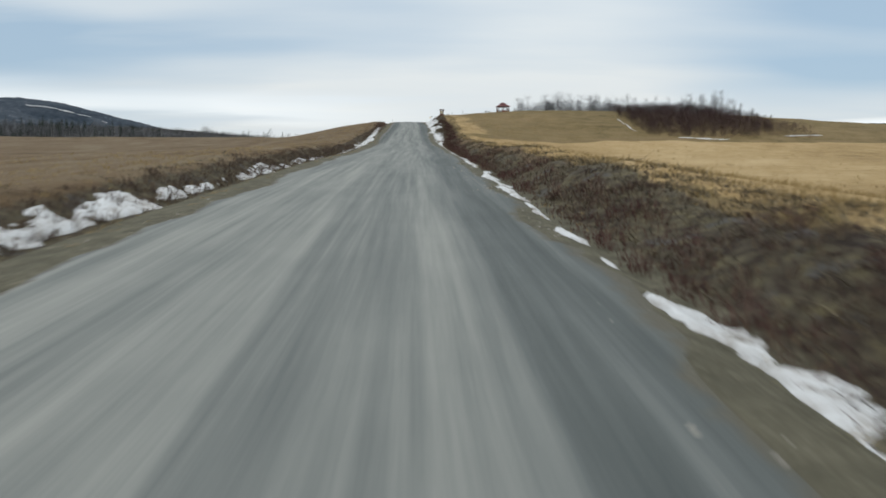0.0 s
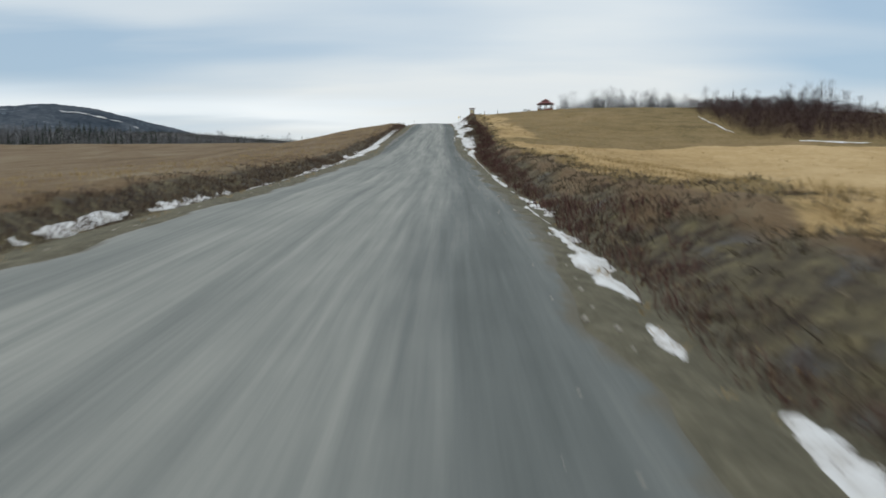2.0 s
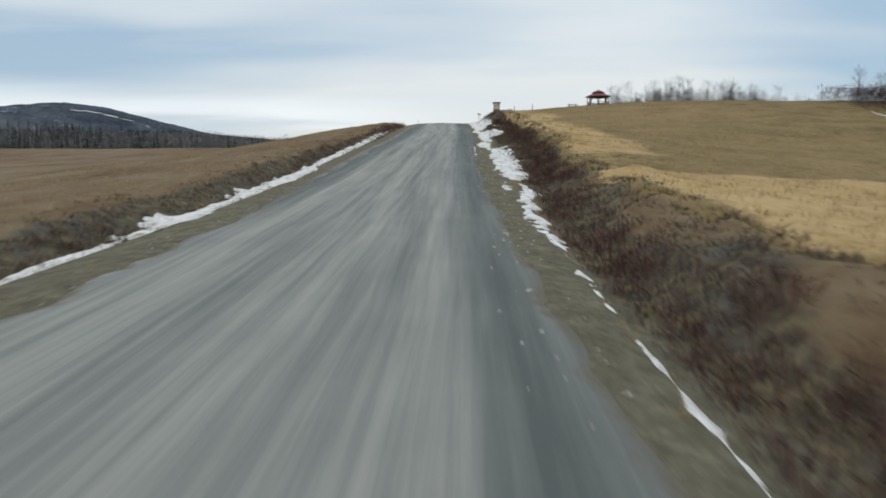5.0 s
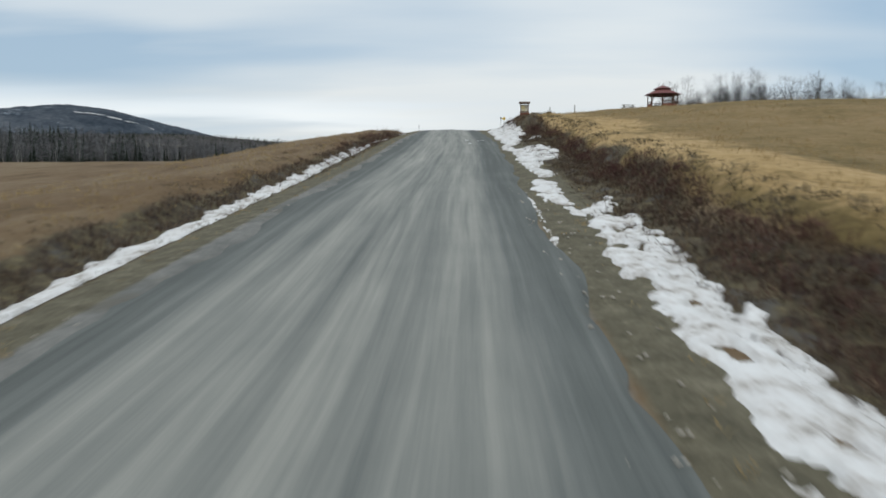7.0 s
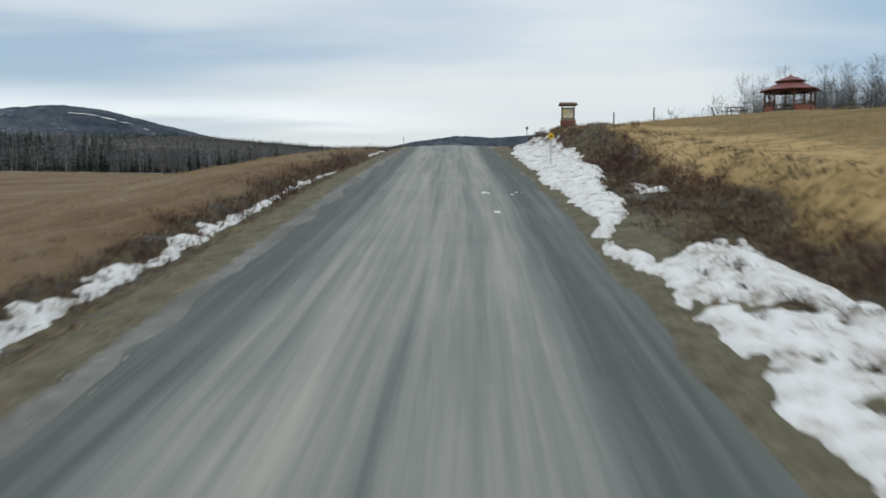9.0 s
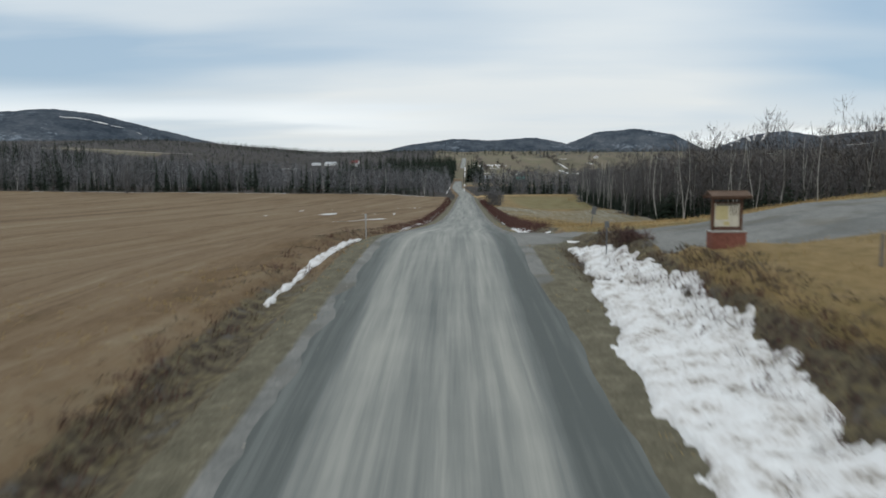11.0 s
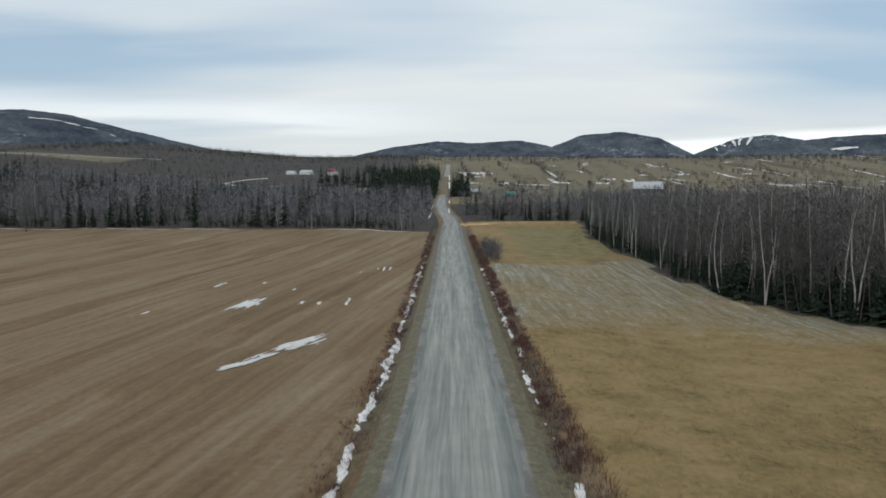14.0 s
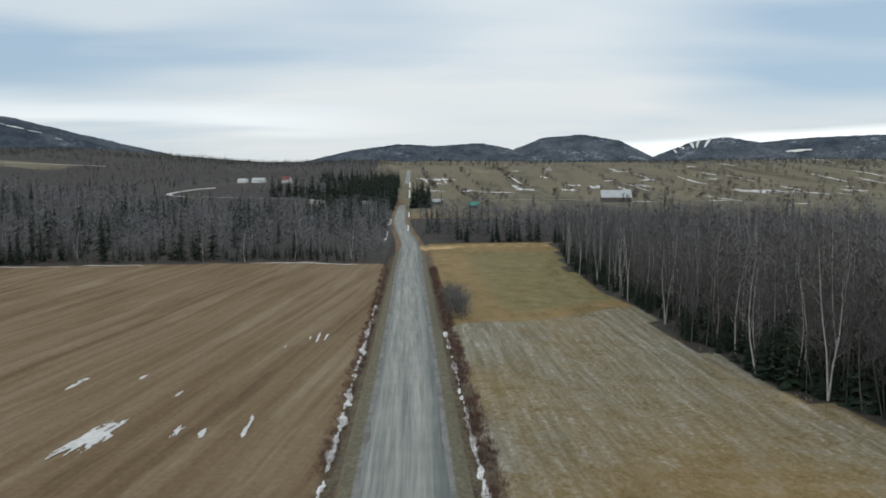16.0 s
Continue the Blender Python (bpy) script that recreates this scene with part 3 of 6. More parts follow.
GU = GX - road_x(GY)
GW = np.abs(GU) - half_width(GY)
RT = GU > 0
attrs = {}
front = 128.5 + 0.5 * np.clip(GX - 14, 0, 26) + 2 * wave(GX, GY, 22, 1)
tan_w = RT * smooth(4.0, 7.0, GW + 1.5 * wave(GX, GY, 8, 2)) * (1 - smooth(-2, 2, GY - front)) * (0.85 + 0.15 * wave(GX, GY, 15, 2)) * (1 - 0.12 * smooth(95, 122, GY) * (1 - smooth(22, 40, GX)))
strip = RT * smooth(4.5, 6, GW) * (1 - smooth(9, 15, GW)) * smooth(120, 140, GY) * (1 - smooth(210, 230, GY)) * (0.58 + 0.14 * wave(GX, GY, 11, 1))
pale = RT * smooth(8, 12, GW) * smooth(263, 267, GY) * (1 - smooth(276, 350, GY)) * (0.46 + 0.07 * wave(GX, GY, 24, 1) + 0.06 * wave(GX, GY, 4.2, 2))
far_gold = RT * smooth(600, 612, GY) * (1 - smooth(625, 632, GY)) * 0.42 + RT * smooth(440, 456, GY - 0.7 * GX) * (1 - smooth(612, 622, GY)) * (1 - smooth(16, 30, GX)) * (0.26 + 0.2 * wave(GX, GY, 18, 2))
edge_gold = RT * np.exp(-((GX - wood_edge_right(GY) + 3.0) / 2.2) ** 2) * smooth(380, 396, GY) * (1 - smooth(440, 452, GY)) * 0.8
attrs["tan"] = np.maximum.reduce([tan_w, strip, pale, far_gold, edge_gold])
attrs["hay"] = RT * smooth(300, 410, GY) * (1 - smooth(434, 437, GY - 0.7 * GX)) * (0.56 + 0.3 * wave(GX, GY, 30, 3))
attrs["green"] = RT * (smooth(438, 448, GY - 0.7 * GX) * (1 - smooth(585, 606, GY)) * smooth(13, 27, GX) * 0.55 + smooth(262.5, 264, GY) * (1 - smooth(266, 276, GY)) * smooth(4, 7, GW) * 0.5 + smooth(8, 12, GW) * smooth(270, 280, GY) * (1 - smooth(424, 436, GY - 0.7 * GX)) * (0.20 + 0.16 * wave(GX, GY, 9, 1)))
attrs["olive"] = RT * smooth(3.5, 6.0, GW)
reach = np.interp(GY, [-10, 22, 35, 45, 66, 80, 112, 130, 160, 200, 240, 262, 300], [4.3, 4.0, 3.4, 2.4, 2.2, 1.9, 3.1, 4.3, 4.9, 5.6, 5.2, 4.5, 4.0])
attrs["bank"] = np.where(RT, smooth(0.6, 1.3, GW - np.clip(ditch_r(GY) + 0.9, 0, 0.9)) * (1 - smooth(-0.8, 1.3 + 1.3 * (1 - smooth(100, 115, GY)), GW - reach + 0.9 * wave(GX, GY, 4.5, 3))), smooth(1.5, 2.2, GW) * (1 - smooth(3.2, 5.0 - 0.7 * smooth(140, 165, GY), GW - ditch_l(GY))) * (1 - 0.15 * smooth(130, 175, GY)) * (1 - 0.6 * smooth(226, 246, GY) * (1 - smooth(290, 330, GY)))) * (1 - 0.2 * smooth(240, 300, GY)) * (1 - smooth(560, 630, GY))
lowside = RT * smooth(95, 110, GY) * (1 - smooth(138, 152, GY))
attrs["verge"] = smooth(-0.8, -0.2, GW) * (1 - smooth(1.3 - 0.5 * lowside, 2.6 - 0.9 * lowside + 3.0 * RT * smooth(242, 247, GY) * (1 - smooth(264, 268, GY)), GW)) * 0.95 * (1 - 0.9 * smooth(560, 640, GY))
shoulder = smooth(-1.6, -1.0, GW) * (1 - np.where(RT & (GY < 235), smooth(-0.45, 0.15, GW - wider(GY)), smooth(0.2, 0.9, GW))) * smooth(110, 140, GY) * (1 - smooth(600, 640, GY))
mud = np.exp(-((GX - 10.8) / 3.4) ** 2 - ((GY - 251.6) / 1.7) ** 2) + 0.7 * np.exp(-((GX - 16) / 5) ** 2 - ((GY - 256.5) / 0.8) ** 2)
attrs["gravel"] = np.maximum(side_road(GX, GY) * (1 - 0.62 * mud), 0.8 * shoulder)
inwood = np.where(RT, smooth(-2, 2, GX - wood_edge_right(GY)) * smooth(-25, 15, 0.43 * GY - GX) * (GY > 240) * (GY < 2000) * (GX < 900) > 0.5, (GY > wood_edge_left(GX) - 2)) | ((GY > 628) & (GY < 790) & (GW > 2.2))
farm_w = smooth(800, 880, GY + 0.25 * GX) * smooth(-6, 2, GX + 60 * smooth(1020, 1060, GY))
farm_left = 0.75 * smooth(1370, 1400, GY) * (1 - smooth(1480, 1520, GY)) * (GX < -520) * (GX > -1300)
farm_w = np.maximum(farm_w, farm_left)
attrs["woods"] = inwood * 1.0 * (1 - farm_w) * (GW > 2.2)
attrs["farm"] = farm_w
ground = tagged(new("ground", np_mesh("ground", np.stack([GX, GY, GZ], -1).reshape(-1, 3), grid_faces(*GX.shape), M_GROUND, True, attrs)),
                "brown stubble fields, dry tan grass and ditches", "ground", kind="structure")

ry = spaced([(-120, 3), (-10, 0.7), (320, 0.7), (520, 2), (900, 6), (1600, 20)])
ru = np.linspace(-1, 1, 41)
RY, RU = np.meshgrid(ry, ru, indexing="ij")
RH = half_width(RY) + 0.30 * wave(RU * 0 + np.sign(RU) * 50, RY, 2.7, 2) + 0.18 * wave(np.sign(RU) * 20, RY, 0.9, 1)
RA = RU * RH + wider(RY) * np.clip(RU, 0, 1) ** 2
RX = RA + road_x(RY)
ruts = 0.018 * np.sin(RA * 4.1 + 1.5 * wave(RA * 0, RY, 25, 1)) + 0.03 * wave(RA, RY / 9, 0.7, 3)
RZ = road_z(RY) + 0.05 - 0.11 * np.abs(RU) ** 2 + ruts * (1 - np.abs(RU) ** 4) - 0.10 * smooth(0.93, 1.0, np.abs(RU))
off = RA - 0.35 * wave(RA * 0, RY, 60, 2)
loose = np.maximum(smooth(1.2, 3.6, off) * (0.62 + 0.28 * smooth(120, 230, RY)), smooth(1.9, 4.0, -off) * (0.25 + 0.6 * smooth(70, 150, RY))) + 0.35 * (smooth(0.5, 0.9, off) * (1 - smooth(1.2, 1.7, off))) * smooth(150, 60, RY)
loose = loose * (1 - 0.2 * smooth(225, 262, RY)) - 0.14 * smooth(225, 262, RY)
attrs = {"across": RA, "along": RY, "loose": loose, "rim": smooth(0.80, 1.0, np.abs(RU)) * (0.8 - 0.45 * smooth(100, 150, RY)) * (1 - (RU > 0) * smooth(238, 243, RY) * (1 - smooth(267, 272, RY)))}
road = tagged(new("road", np_mesh("road", np.stack([RX, RY, RZ], -1).reshape(-1, 3), grid_faces(*RX.shape), M_ROAD, True, attrs)),
              "grey graded gravel road with pale wheel tracks", "road", kind="structure")

# ---- mountains ----
EYE0 = (0.0, 255.0)


def mountain(name, ridge, dist, deep, label, base=40.0):
    """A wooded mountain: the ridge as (bearing in degrees, height) and its distance and depth."""
    b, h = np.array(ridge, float).T
    bearing = np.linspace(b[0], b[-1], 150)
    crest = np.interp(bearing, b, h)
    k = np.exp(-0.5 * (np.arange(-6, 7) / 2.2) ** 2)
    crest = np.convolve(np.r_[[crest[0]] * 6, crest, [crest[-1]] * 6], k / k.sum(), "valid")
    d = np.linspace(-1.9, 1.0, 44)
    B, D = np.meshgrid(np.radians(bearing), d, indexing="ij")
    R = dist + D * deep
    X, Y = EYE0[0] + R * np.sin(B), EYE0[1] + R * np.cos(B)
    fall = np.exp(-1.3 * D * D)
    Z = base - 25 + (crest[:, None] - base + 25) * fall * (1 + 0.05 * wave(X, Y, 150, 1) * np.abs(D) + 0.10 * wave(X, Y, 330, 2) * np.abs(D)) + 2.5 * wave(X, Y, 28, 3) + 1.6 * wave(X, Y, 13, 1)
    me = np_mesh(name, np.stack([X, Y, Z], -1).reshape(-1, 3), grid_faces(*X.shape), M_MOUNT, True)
    return tagged(new(name, me), label, "mountain", kind="structure"), (X, Y, Z)


def bearing_of(px, yaw=1.0):
    return math.degrees(math.atan((px - 784) / 1246.3)) - yaw


def elev(row, dist):
    return (319 - row) / 1246.3 * dist


def ridge_of(pts, dist):
    return [(bearing_of(px), 31.3 + elev(row, dist) * math.cos(math.atan((px - 784) / 1246.3))) for px, row in pts]


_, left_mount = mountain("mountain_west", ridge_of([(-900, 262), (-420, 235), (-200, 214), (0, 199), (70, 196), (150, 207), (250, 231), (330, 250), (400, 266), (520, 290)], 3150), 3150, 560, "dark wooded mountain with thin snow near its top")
_, low_mount = mountain("mountain_middle", ridge_of([(560, 296), (655, 273), (700, 262), (790, 250), (850, 254), (930, 248), (985, 259), (1060, 285)], 3900), 3900, 420, "low wooded range with blue-grey haze in its colour")
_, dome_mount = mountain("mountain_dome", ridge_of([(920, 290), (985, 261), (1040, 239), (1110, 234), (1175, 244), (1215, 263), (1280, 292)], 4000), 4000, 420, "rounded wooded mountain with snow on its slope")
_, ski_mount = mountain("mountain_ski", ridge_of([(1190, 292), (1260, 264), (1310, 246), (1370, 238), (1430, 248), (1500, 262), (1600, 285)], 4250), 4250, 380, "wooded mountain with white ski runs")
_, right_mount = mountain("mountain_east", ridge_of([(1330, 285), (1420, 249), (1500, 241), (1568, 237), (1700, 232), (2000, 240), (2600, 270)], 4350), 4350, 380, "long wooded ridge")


snow_rnd = random.Random(3)


def drape(name, X, Y, Z, b0, d0, b1, d1, width, label, lift=7.0, down=False):
    """A strip of snow laid on a mountain's grid, from one place of it to another."""
    rows, cols = X.shape
    vs = []
    for i in range(13):
        f = i / 12
        b, d = (b0 + (b1 - b0) * f) * (rows - 1), (d0 + (d1 - d0) * f) * (cols - 1)
        for s in (-1, 0, 1):
            o = s * width * (0.7 + 0.6 * snow_rnd.random()) * (0.35 + 0.65 * math.sin(0.3 + 2.6 * f))
            bb = min(max(b + (0 if down else o), 0), rows - 1.01)
            dd = min(max(d + (o if down else 0), 0), cols - 1.01)
            i0, j0 = int(bb), int(dd)
            fb, fd = bb - i0, dd - j0
            p = [(1 - fb) * ((1 - fd) * A[i0, j0] + fd * A[i0, j0 + 1]) + fb * ((1 - fd) * A[i0 + 1, j0] + fd * A[i0 + 1, j0 + 1]) for A in (X, Y, Z)]
            vs.append((p[0], p[1], p[2] + lift))
    return tagged(new(name, np_mesh(name, vs, grid_faces(13, 3), M_SNOW, True)), label, "snow", "snow on the mountains", "structure")


for b0, d0, b1, d1, wd in ((0.405, 0.645, 0.372, 0.50, 1.2), (0.345, 0.63, 0.335, 0.50, 0.9), (0.300, 0.61, 0.320, 0.50, 0.9), (0.250, 0.58, 0.275, 0.52, 0.8), (0.225, 0.565, 0.24, 0.50, 0.6), (0.46, 0.62, 0.45, 0.56, 0.5)):
    drape("ski_run", *ski_mount, b0, d0, b1, d1, wd, "white ski run cut through the trees")
for b0, b1, d0, wd in ((0.120, 0.165, 0.455, 0.40), (0.170, 0.225, 0.464, 0.36)):
    drape("snow_clearing", *right_mount, b0, d0, b1, d0, wd, "snowy clearing on a wooded slope", 9.0, True)
for b0, b1, d0, wd in ((0.578, 0.628, 0.528, 0.11), (0.630, 0.655, 0.522, 0.13), (0.660, 0.682, 0.515, 0.07), (0.70, 0.71, 0.500, 0.05)):
    drape("snow_clearing", *left_mount, b0, d0, b1, d0 - 0.002, wd, "snowy ledge near a mountain's top", 5.0, True)

# ---- snow left in the ditches ----
def snow_strip(y0, y1, xc, w0, seed, gaps=0.0, thick=0.14, label="dirty white strip of old snow in the ditch"):
    """Old snow along the road; it breaks into pieces where the strip thins out."""
    ys = np.arange(y0, y1, 0.18)
    c = xc + 0.35 * min(w0, 0.8) * wave(ys * 0 + seed, ys, 3.3, 1) + 0.12 * wave(ys * 0 + seed, ys, 0.9, 2)
    ends = smooth(0, 1.6, ys - y0) * smooth(0, 1.6, y1 - ys)
    wl_ = (w0 + min(w0, 0.6) * (0.45 * wave(ys * 0 + seed + 9, ys, 4.1, 2) + 0.40 * wave(ys * 0 + seed, ys, 1.1, 3) + 0.35 * wave(ys * 0 + seed + 2, ys, 0.45, 2)) - gaps * (0.6 + 0.7 * wave(ys * 0 + seed, ys, 5.0, 3) + 0.5 * wave(ys * 0 + seed + 4, ys, 1.7, 1))) * ends
    wr_ = (w0 + min(w0, 0.6) * (0.6 * wave(ys * 0 + seed + 19, ys, 3.7, 1) + 0.45 * wave(ys * 0 + seed + 5, ys, 0.9, 2) + 0.35 * wave(ys * 0 + seed + 7, ys, 0.45, 1)) - gaps * (0.6 + 0.7 * wave(ys * 0 + seed, ys, 5.0, 3) + 0.5 * wave(ys * 0 + seed + 4, ys, 1.7, 1))) * ends
    ok = (wl_ + wr_) > 0.10
    runs, start = [], None
    for i, o in enumerate(np.r_[ok, False]):
        if o and start is None:
            start = i
        elif not o and start is not None:
            if i - start > 2:
                runs.append((start, i))
            start = None
    across = np.linspace(-1, 1, 11 if w0 > 0.9 else 7)
    for a, b in runs:
        yy = ys[a:b, None] + 0 * across
        xx = c[a:b, None] + np.where(across < 0, across * np.maximum(wl_[a:b, None], 0.03), across * np.maximum(wr_[a:b, None], 0.03))
        dome = (1 - np.abs(across) ** 2.5) * thick * np.minimum(1, (wl_ + wr_)[a:b, None] / 0.5)
        lump = (1 - np.abs(across) ** 4) * (0.05 * wave(xx, yy, 0.6, 1) + 0.06 * wave(xx, yy, 1.7, 3)) * min(1, w0)
        dome[0], dome[-1] = 0, 0
        zz = height(xx, yy) + dome + lump - 0.02
        tagged(new("snow_strip", np_mesh("snow_strip", np.stack([xx, yy, zz], -1).reshape(-1, 3), grid_faces(b - a, len(across)), M_SNOW, True)), label, "snow", "old snow beside the road", "structure")


def snow_bed(y0, y1, xc, w0, seed, gaps=0.0, thick=0.14, label="dirty white strip of old snow in the ditch"):
    """Old snow as it melts: a thin wavy layer, ragged where it dips under the grass."""
    ys, xs = np.arange(y0, y1, 0.17), np.arange(xc - w0 - 0.9, xc + w0 + 0.9, 0.11)
    Y, X = np.meshgrid(ys, xs, indexing="ij")
    c = xc + 0.32 * min(w0, 0.9) * wave(Y * 0 + seed, Y, 3.6, 1)
    w = w0 * (1.05 + 0.30 * wave(Y * 0 + seed + 9, Y, 4.3, 2))
    p = 1 - np.abs((X - c) / w) ** 1.7
    rag = 0.45 * wave(X + seed, Y / 2.0, 0.80, 1) + 0.45 * wave(X, Y / 2.2, 0.36, 2) + 0.34 * wave(X, Y / 2.0, 0.18, 3)
    thin = gaps * (1.2 + 1.2 * wave(Y * 0 + seed, Y, 5.0, 3) + 1.3 * wave(X + seed, Y, 1.3, 1) + 1.0 * wave(X, Y + seed, 0.55, 3))
    ends = 1.4 * (1 - smooth(0, 1.8, Y - y0) * smooth(0, 1.8, y1 - Y))
    t = np.clip(p, -1.2, 1) + 1.0 * rag / (0.35 + w0) ** 0.5 - thin - ends
    Z = height(X, Y) + np.where(t > 0, np.clip(t, 0, 0.7) * thick * 1.3 + 0.014, np.clip(t, -0.3, 0) * 0.6) + 0.025 * wave(X, Y, 0.30, 1) * np.clip(t * 4, 0, 1)
    f = grid_faces(*X.shape)
    f = f[(t.ravel()[f] > 0.0).any(1)]
    used, f = np.unique(f, return_inverse=True)
    tagged(new("snow_strip", np_mesh("snow_strip", np.stack([X, Y, Z], -1).reshape(-1, 3)[used], f.reshape(-1, 4), M_SNOW, True)), label, "snow", "old snow beside the road", "structure")


def snow_ribbon(rows, seed, holes=0.3, thick=0.10, label="dirty white strip of old snow in the ditch", grow=-0.04):
    """Melting snow between two edges, given as (y, west edge, east edge): ragged, with grass showing through."""
    y_, l_, r_ = np.array(rows, float).T
    ys, xs = np.arange(y_[0] - 0.5, y_[-1] + 0.5, 0.13), np.arange(l_.min() - 0.35, r_.max() + 0.35, 0.085)
    Y, X = np.meshgrid(ys, xs, indexing="ij")
    d = np.minimum(X - np.interp(Y, y_, l_), np.interp(Y, y_, r_) - X)
    d = np.minimum(d, 0.8 * np.minimum(Y - y_[0] + 0.15, y_[-1] + 0.15 - Y))
    rag = 0.17 * wave(X + seed, Y / 1.5, 0.75, 1) + 0.15 * wave(X, Y / 1.5 + seed, 0.36, 2) + 0.10 * wave(X, Y / 1.4, 0.19, 3)
    hole = 2.7 * holes * np.clip(0.8 * wave(X + seed, Y / 1.8, 0.85, 3) + 0.9 * wave(X, Y / 1.5, 0.36, 1) + 0.6 * wave(X + seed, Y / 1.3, 0.17, 2) - 0.25, 0, 2)
    rag = rag * np.clip(np.interp(Y, y_, r_ - l_) / 0.55, 0.25, 1)
    t = np.minimum(d, 0.6) + grow + rag - hole
    Z = height(X, Y) + np.where(t > 0, thick * (1 - np.exp(-np.clip(t, 0, 9) / 0.16)) + 0.012, np.clip(t, -0.25, 0) * 0.7)
    Z = Z + np.clip(t * 5, 0, 1) * (0.030 * wave(X, Y, 0.5, 2) + 0.018 * wave(X, Y, 0.24, 1))
    f = grid_faces(*X.shape)
    f = f[(t.ravel()[f] > 0.0).any(1)]
    used, f = np.unique(f, return_inverse=True)
    tagged(new("snow_strip", np_mesh("snow_strip", np.stack([X, Y, Z], -1).reshape(-1, 3)[used], f.reshape(-1, 4), M_SNOW, True)), label, "snow", "old snow beside the road", "structure")


for k, rows in enumerate((
        [(159, -7.35, -6.3), (163, -7.5, -6.5), (167, -7.5, -6.7), (171, -7.5, -6.75), (175, -7.7, -7.1), (180, -7.75, -7.1), (184, -7.65, -7.1), (187, -7.5, -6.95), (190, -7.6, -7.05), (194, -7.6, -7.12), (197.5, -7.55, -7.05), (200, -7.6, -7.3), (201.6, -7.6, -7.4)],
        [(202.2, -7.55, -7.4), (204, -7.65, -7.35), (206, -7.6, -7.4)], [(206.6, -7.6, -7.4), (209, -7.6, -7.35), (212, -7.55, -7.35), (215.5, -7.35, -7.2)])):
    snow_ribbon(rows, 40 + k, (0.10, 0.1, 0.2)[k], (0.16, 0.10, 0.09)[k], grow=0.06)
WIDE = "broad bank of old white snow beside the road"
snow_ribbon([(2, 6.7, 7.0), (6, 6.6, 7.0), (6.6, 6.62, 7.5), (7.7, 6.65, 7.6), (8.3, 6.3, 7.0), (9.1, 6.15, 7.35), (10.3, 6.2, 7.1), (11, 6.4, 6.8)], 1, 0.6)
snow_ribbon([(13.3, 6.4, 6.7), (13.9, 6.4, 6.8), (14.4, 6.5, 6.7)], 2, 0.1, 0.06)
snow_ribbon([(16.3, 6.3, 6.75), (17, 6.1, 7.0), (17.7, 6.2, 6.75)], 3, 0.1, 0.07)
snow_ribbon([(19.5, 6.3, 6.5), (22.2, 6.15, 6.62), (24, 6.2, 6.7), (25.2, 6.15, 6.9), (26.4, 6.3, 7.05), (27.3, 6.1, 7.0), (28, 6.05, 6.5)], 4, 0.3, 0.07)
snow_ribbon([(27.7, 6.05, 6.4), (29, 6.1, 6.9), (30.3, 6.3, 7.2), (31.8, 6.4, 7.0), (32.6, 6.4, 7.2), (33.4, 6.38, 6.7)], 20, 0.55, 0.05)
snow_ribbon([(34.0, 6.1, 6.5), (34.6, 6.05, 6.66), (35.4, 6.13, 6.72), (36.4, 6.24, 6.92), (37.3, 6.3, 6.88), (38.6, 6.3, 6.7)], 5, 0.15, 0.09)
snow_ribbon([(39.6, 6.55, 6.85), (40.5, 6.45, 7.05), (41.2, 6.6, 6.9)], 6, 0.05, 0.08)
snow_ribbon([(42.3, 6.7, 7.1), (43.0, 6.75, 7.3), (43.8, 6.95, 7.4), (44.3, 7.0, 7.2)], 23, 0.25, 0.07)
snow_ribbon([(45.0, 6.2, 6.5), (46, 6.35, 6.75), (47.3, 6.45, 6.75)], 24, 0.5, 0.05)
snow_ribbon([(48.3, 6.2, 6.7), (49.6, 6.3, 7.05), (51, 6.4, 7.0), (52.4, 6.5, 7.1), (53.5, 6.24, 6.9), (54.6, 6.33, 6.9), (55.2, 6.5, 7.2), (56, 6.45, 6.8), (56.8, 6.55, 7.0), (58, 6.6, 6.9), (59, 6.5, 6.75), (61, 6.3, 6.7)], 7, 0.4, 0.07)
snow_ribbon([(60.5, 6.9, 7.3), (61.6, 6.95, 7.6), (62.4, 6.95, 7.6), (63.3, 6.85, 7.55), (64.7, 6.8, 7.35), (65.5, 6.8, 7.4), (66.5, 6.75, 7.15), (68.3, 6.7, 7.05), (70, 6.7, 7.05), (73.5, 6.55, 6.8), (74.4, 6.5, 6.95), (75.3, 6.47, 7.15), (76.8, 6.32, 6.75), (78.5, 6.4, 6.95), (79.6, 6.5, 6.7)], 8, 0.45, 0.06)
snow_ribbon([(81.8, 6.7, 6.9), (82.8, 6.7, 7.3), (83.6, 6.7, 7.0), (85, 6.53, 6.8), (90, 6.6, 6.75), (94.5, 6.6, 6.85), (102, 6.5, 6.75), (108, 6.4, 6.75), (111, 6.4, 6.8)], 9, 0.4, 0.06)
snow_ribbon([(111, 6.4, 6.8), (112.6, 6.3, 6.9), (113.8, 6.12, 6.65), (115.5, 6.14, 6.95), (116.5, 6.15, 6.72), (117.6, 6.2, 6.65), (119.3, 6.25, 7.1), (120.5, 6.1, 6.75), (122.7, 6.4, 7.0), (124.6, 6.45, 7.8)], 10, 0.6, 0.07)
snow_ribbon([(125.0, 5.95, 6.4), (126.5, 5.95, 6.35), (127.6, 5.92, 6.38), (128.6, 6.0, 6.45)], 21, 0.3, 0.06)
snow_ribbon([(124.8, 6.8, 7.7), (126.2, 6.8, 7.4), (127.2, 6.9, 7.5), (128.2, 6.8, 7.05)], 22, 0.4, 0.07)
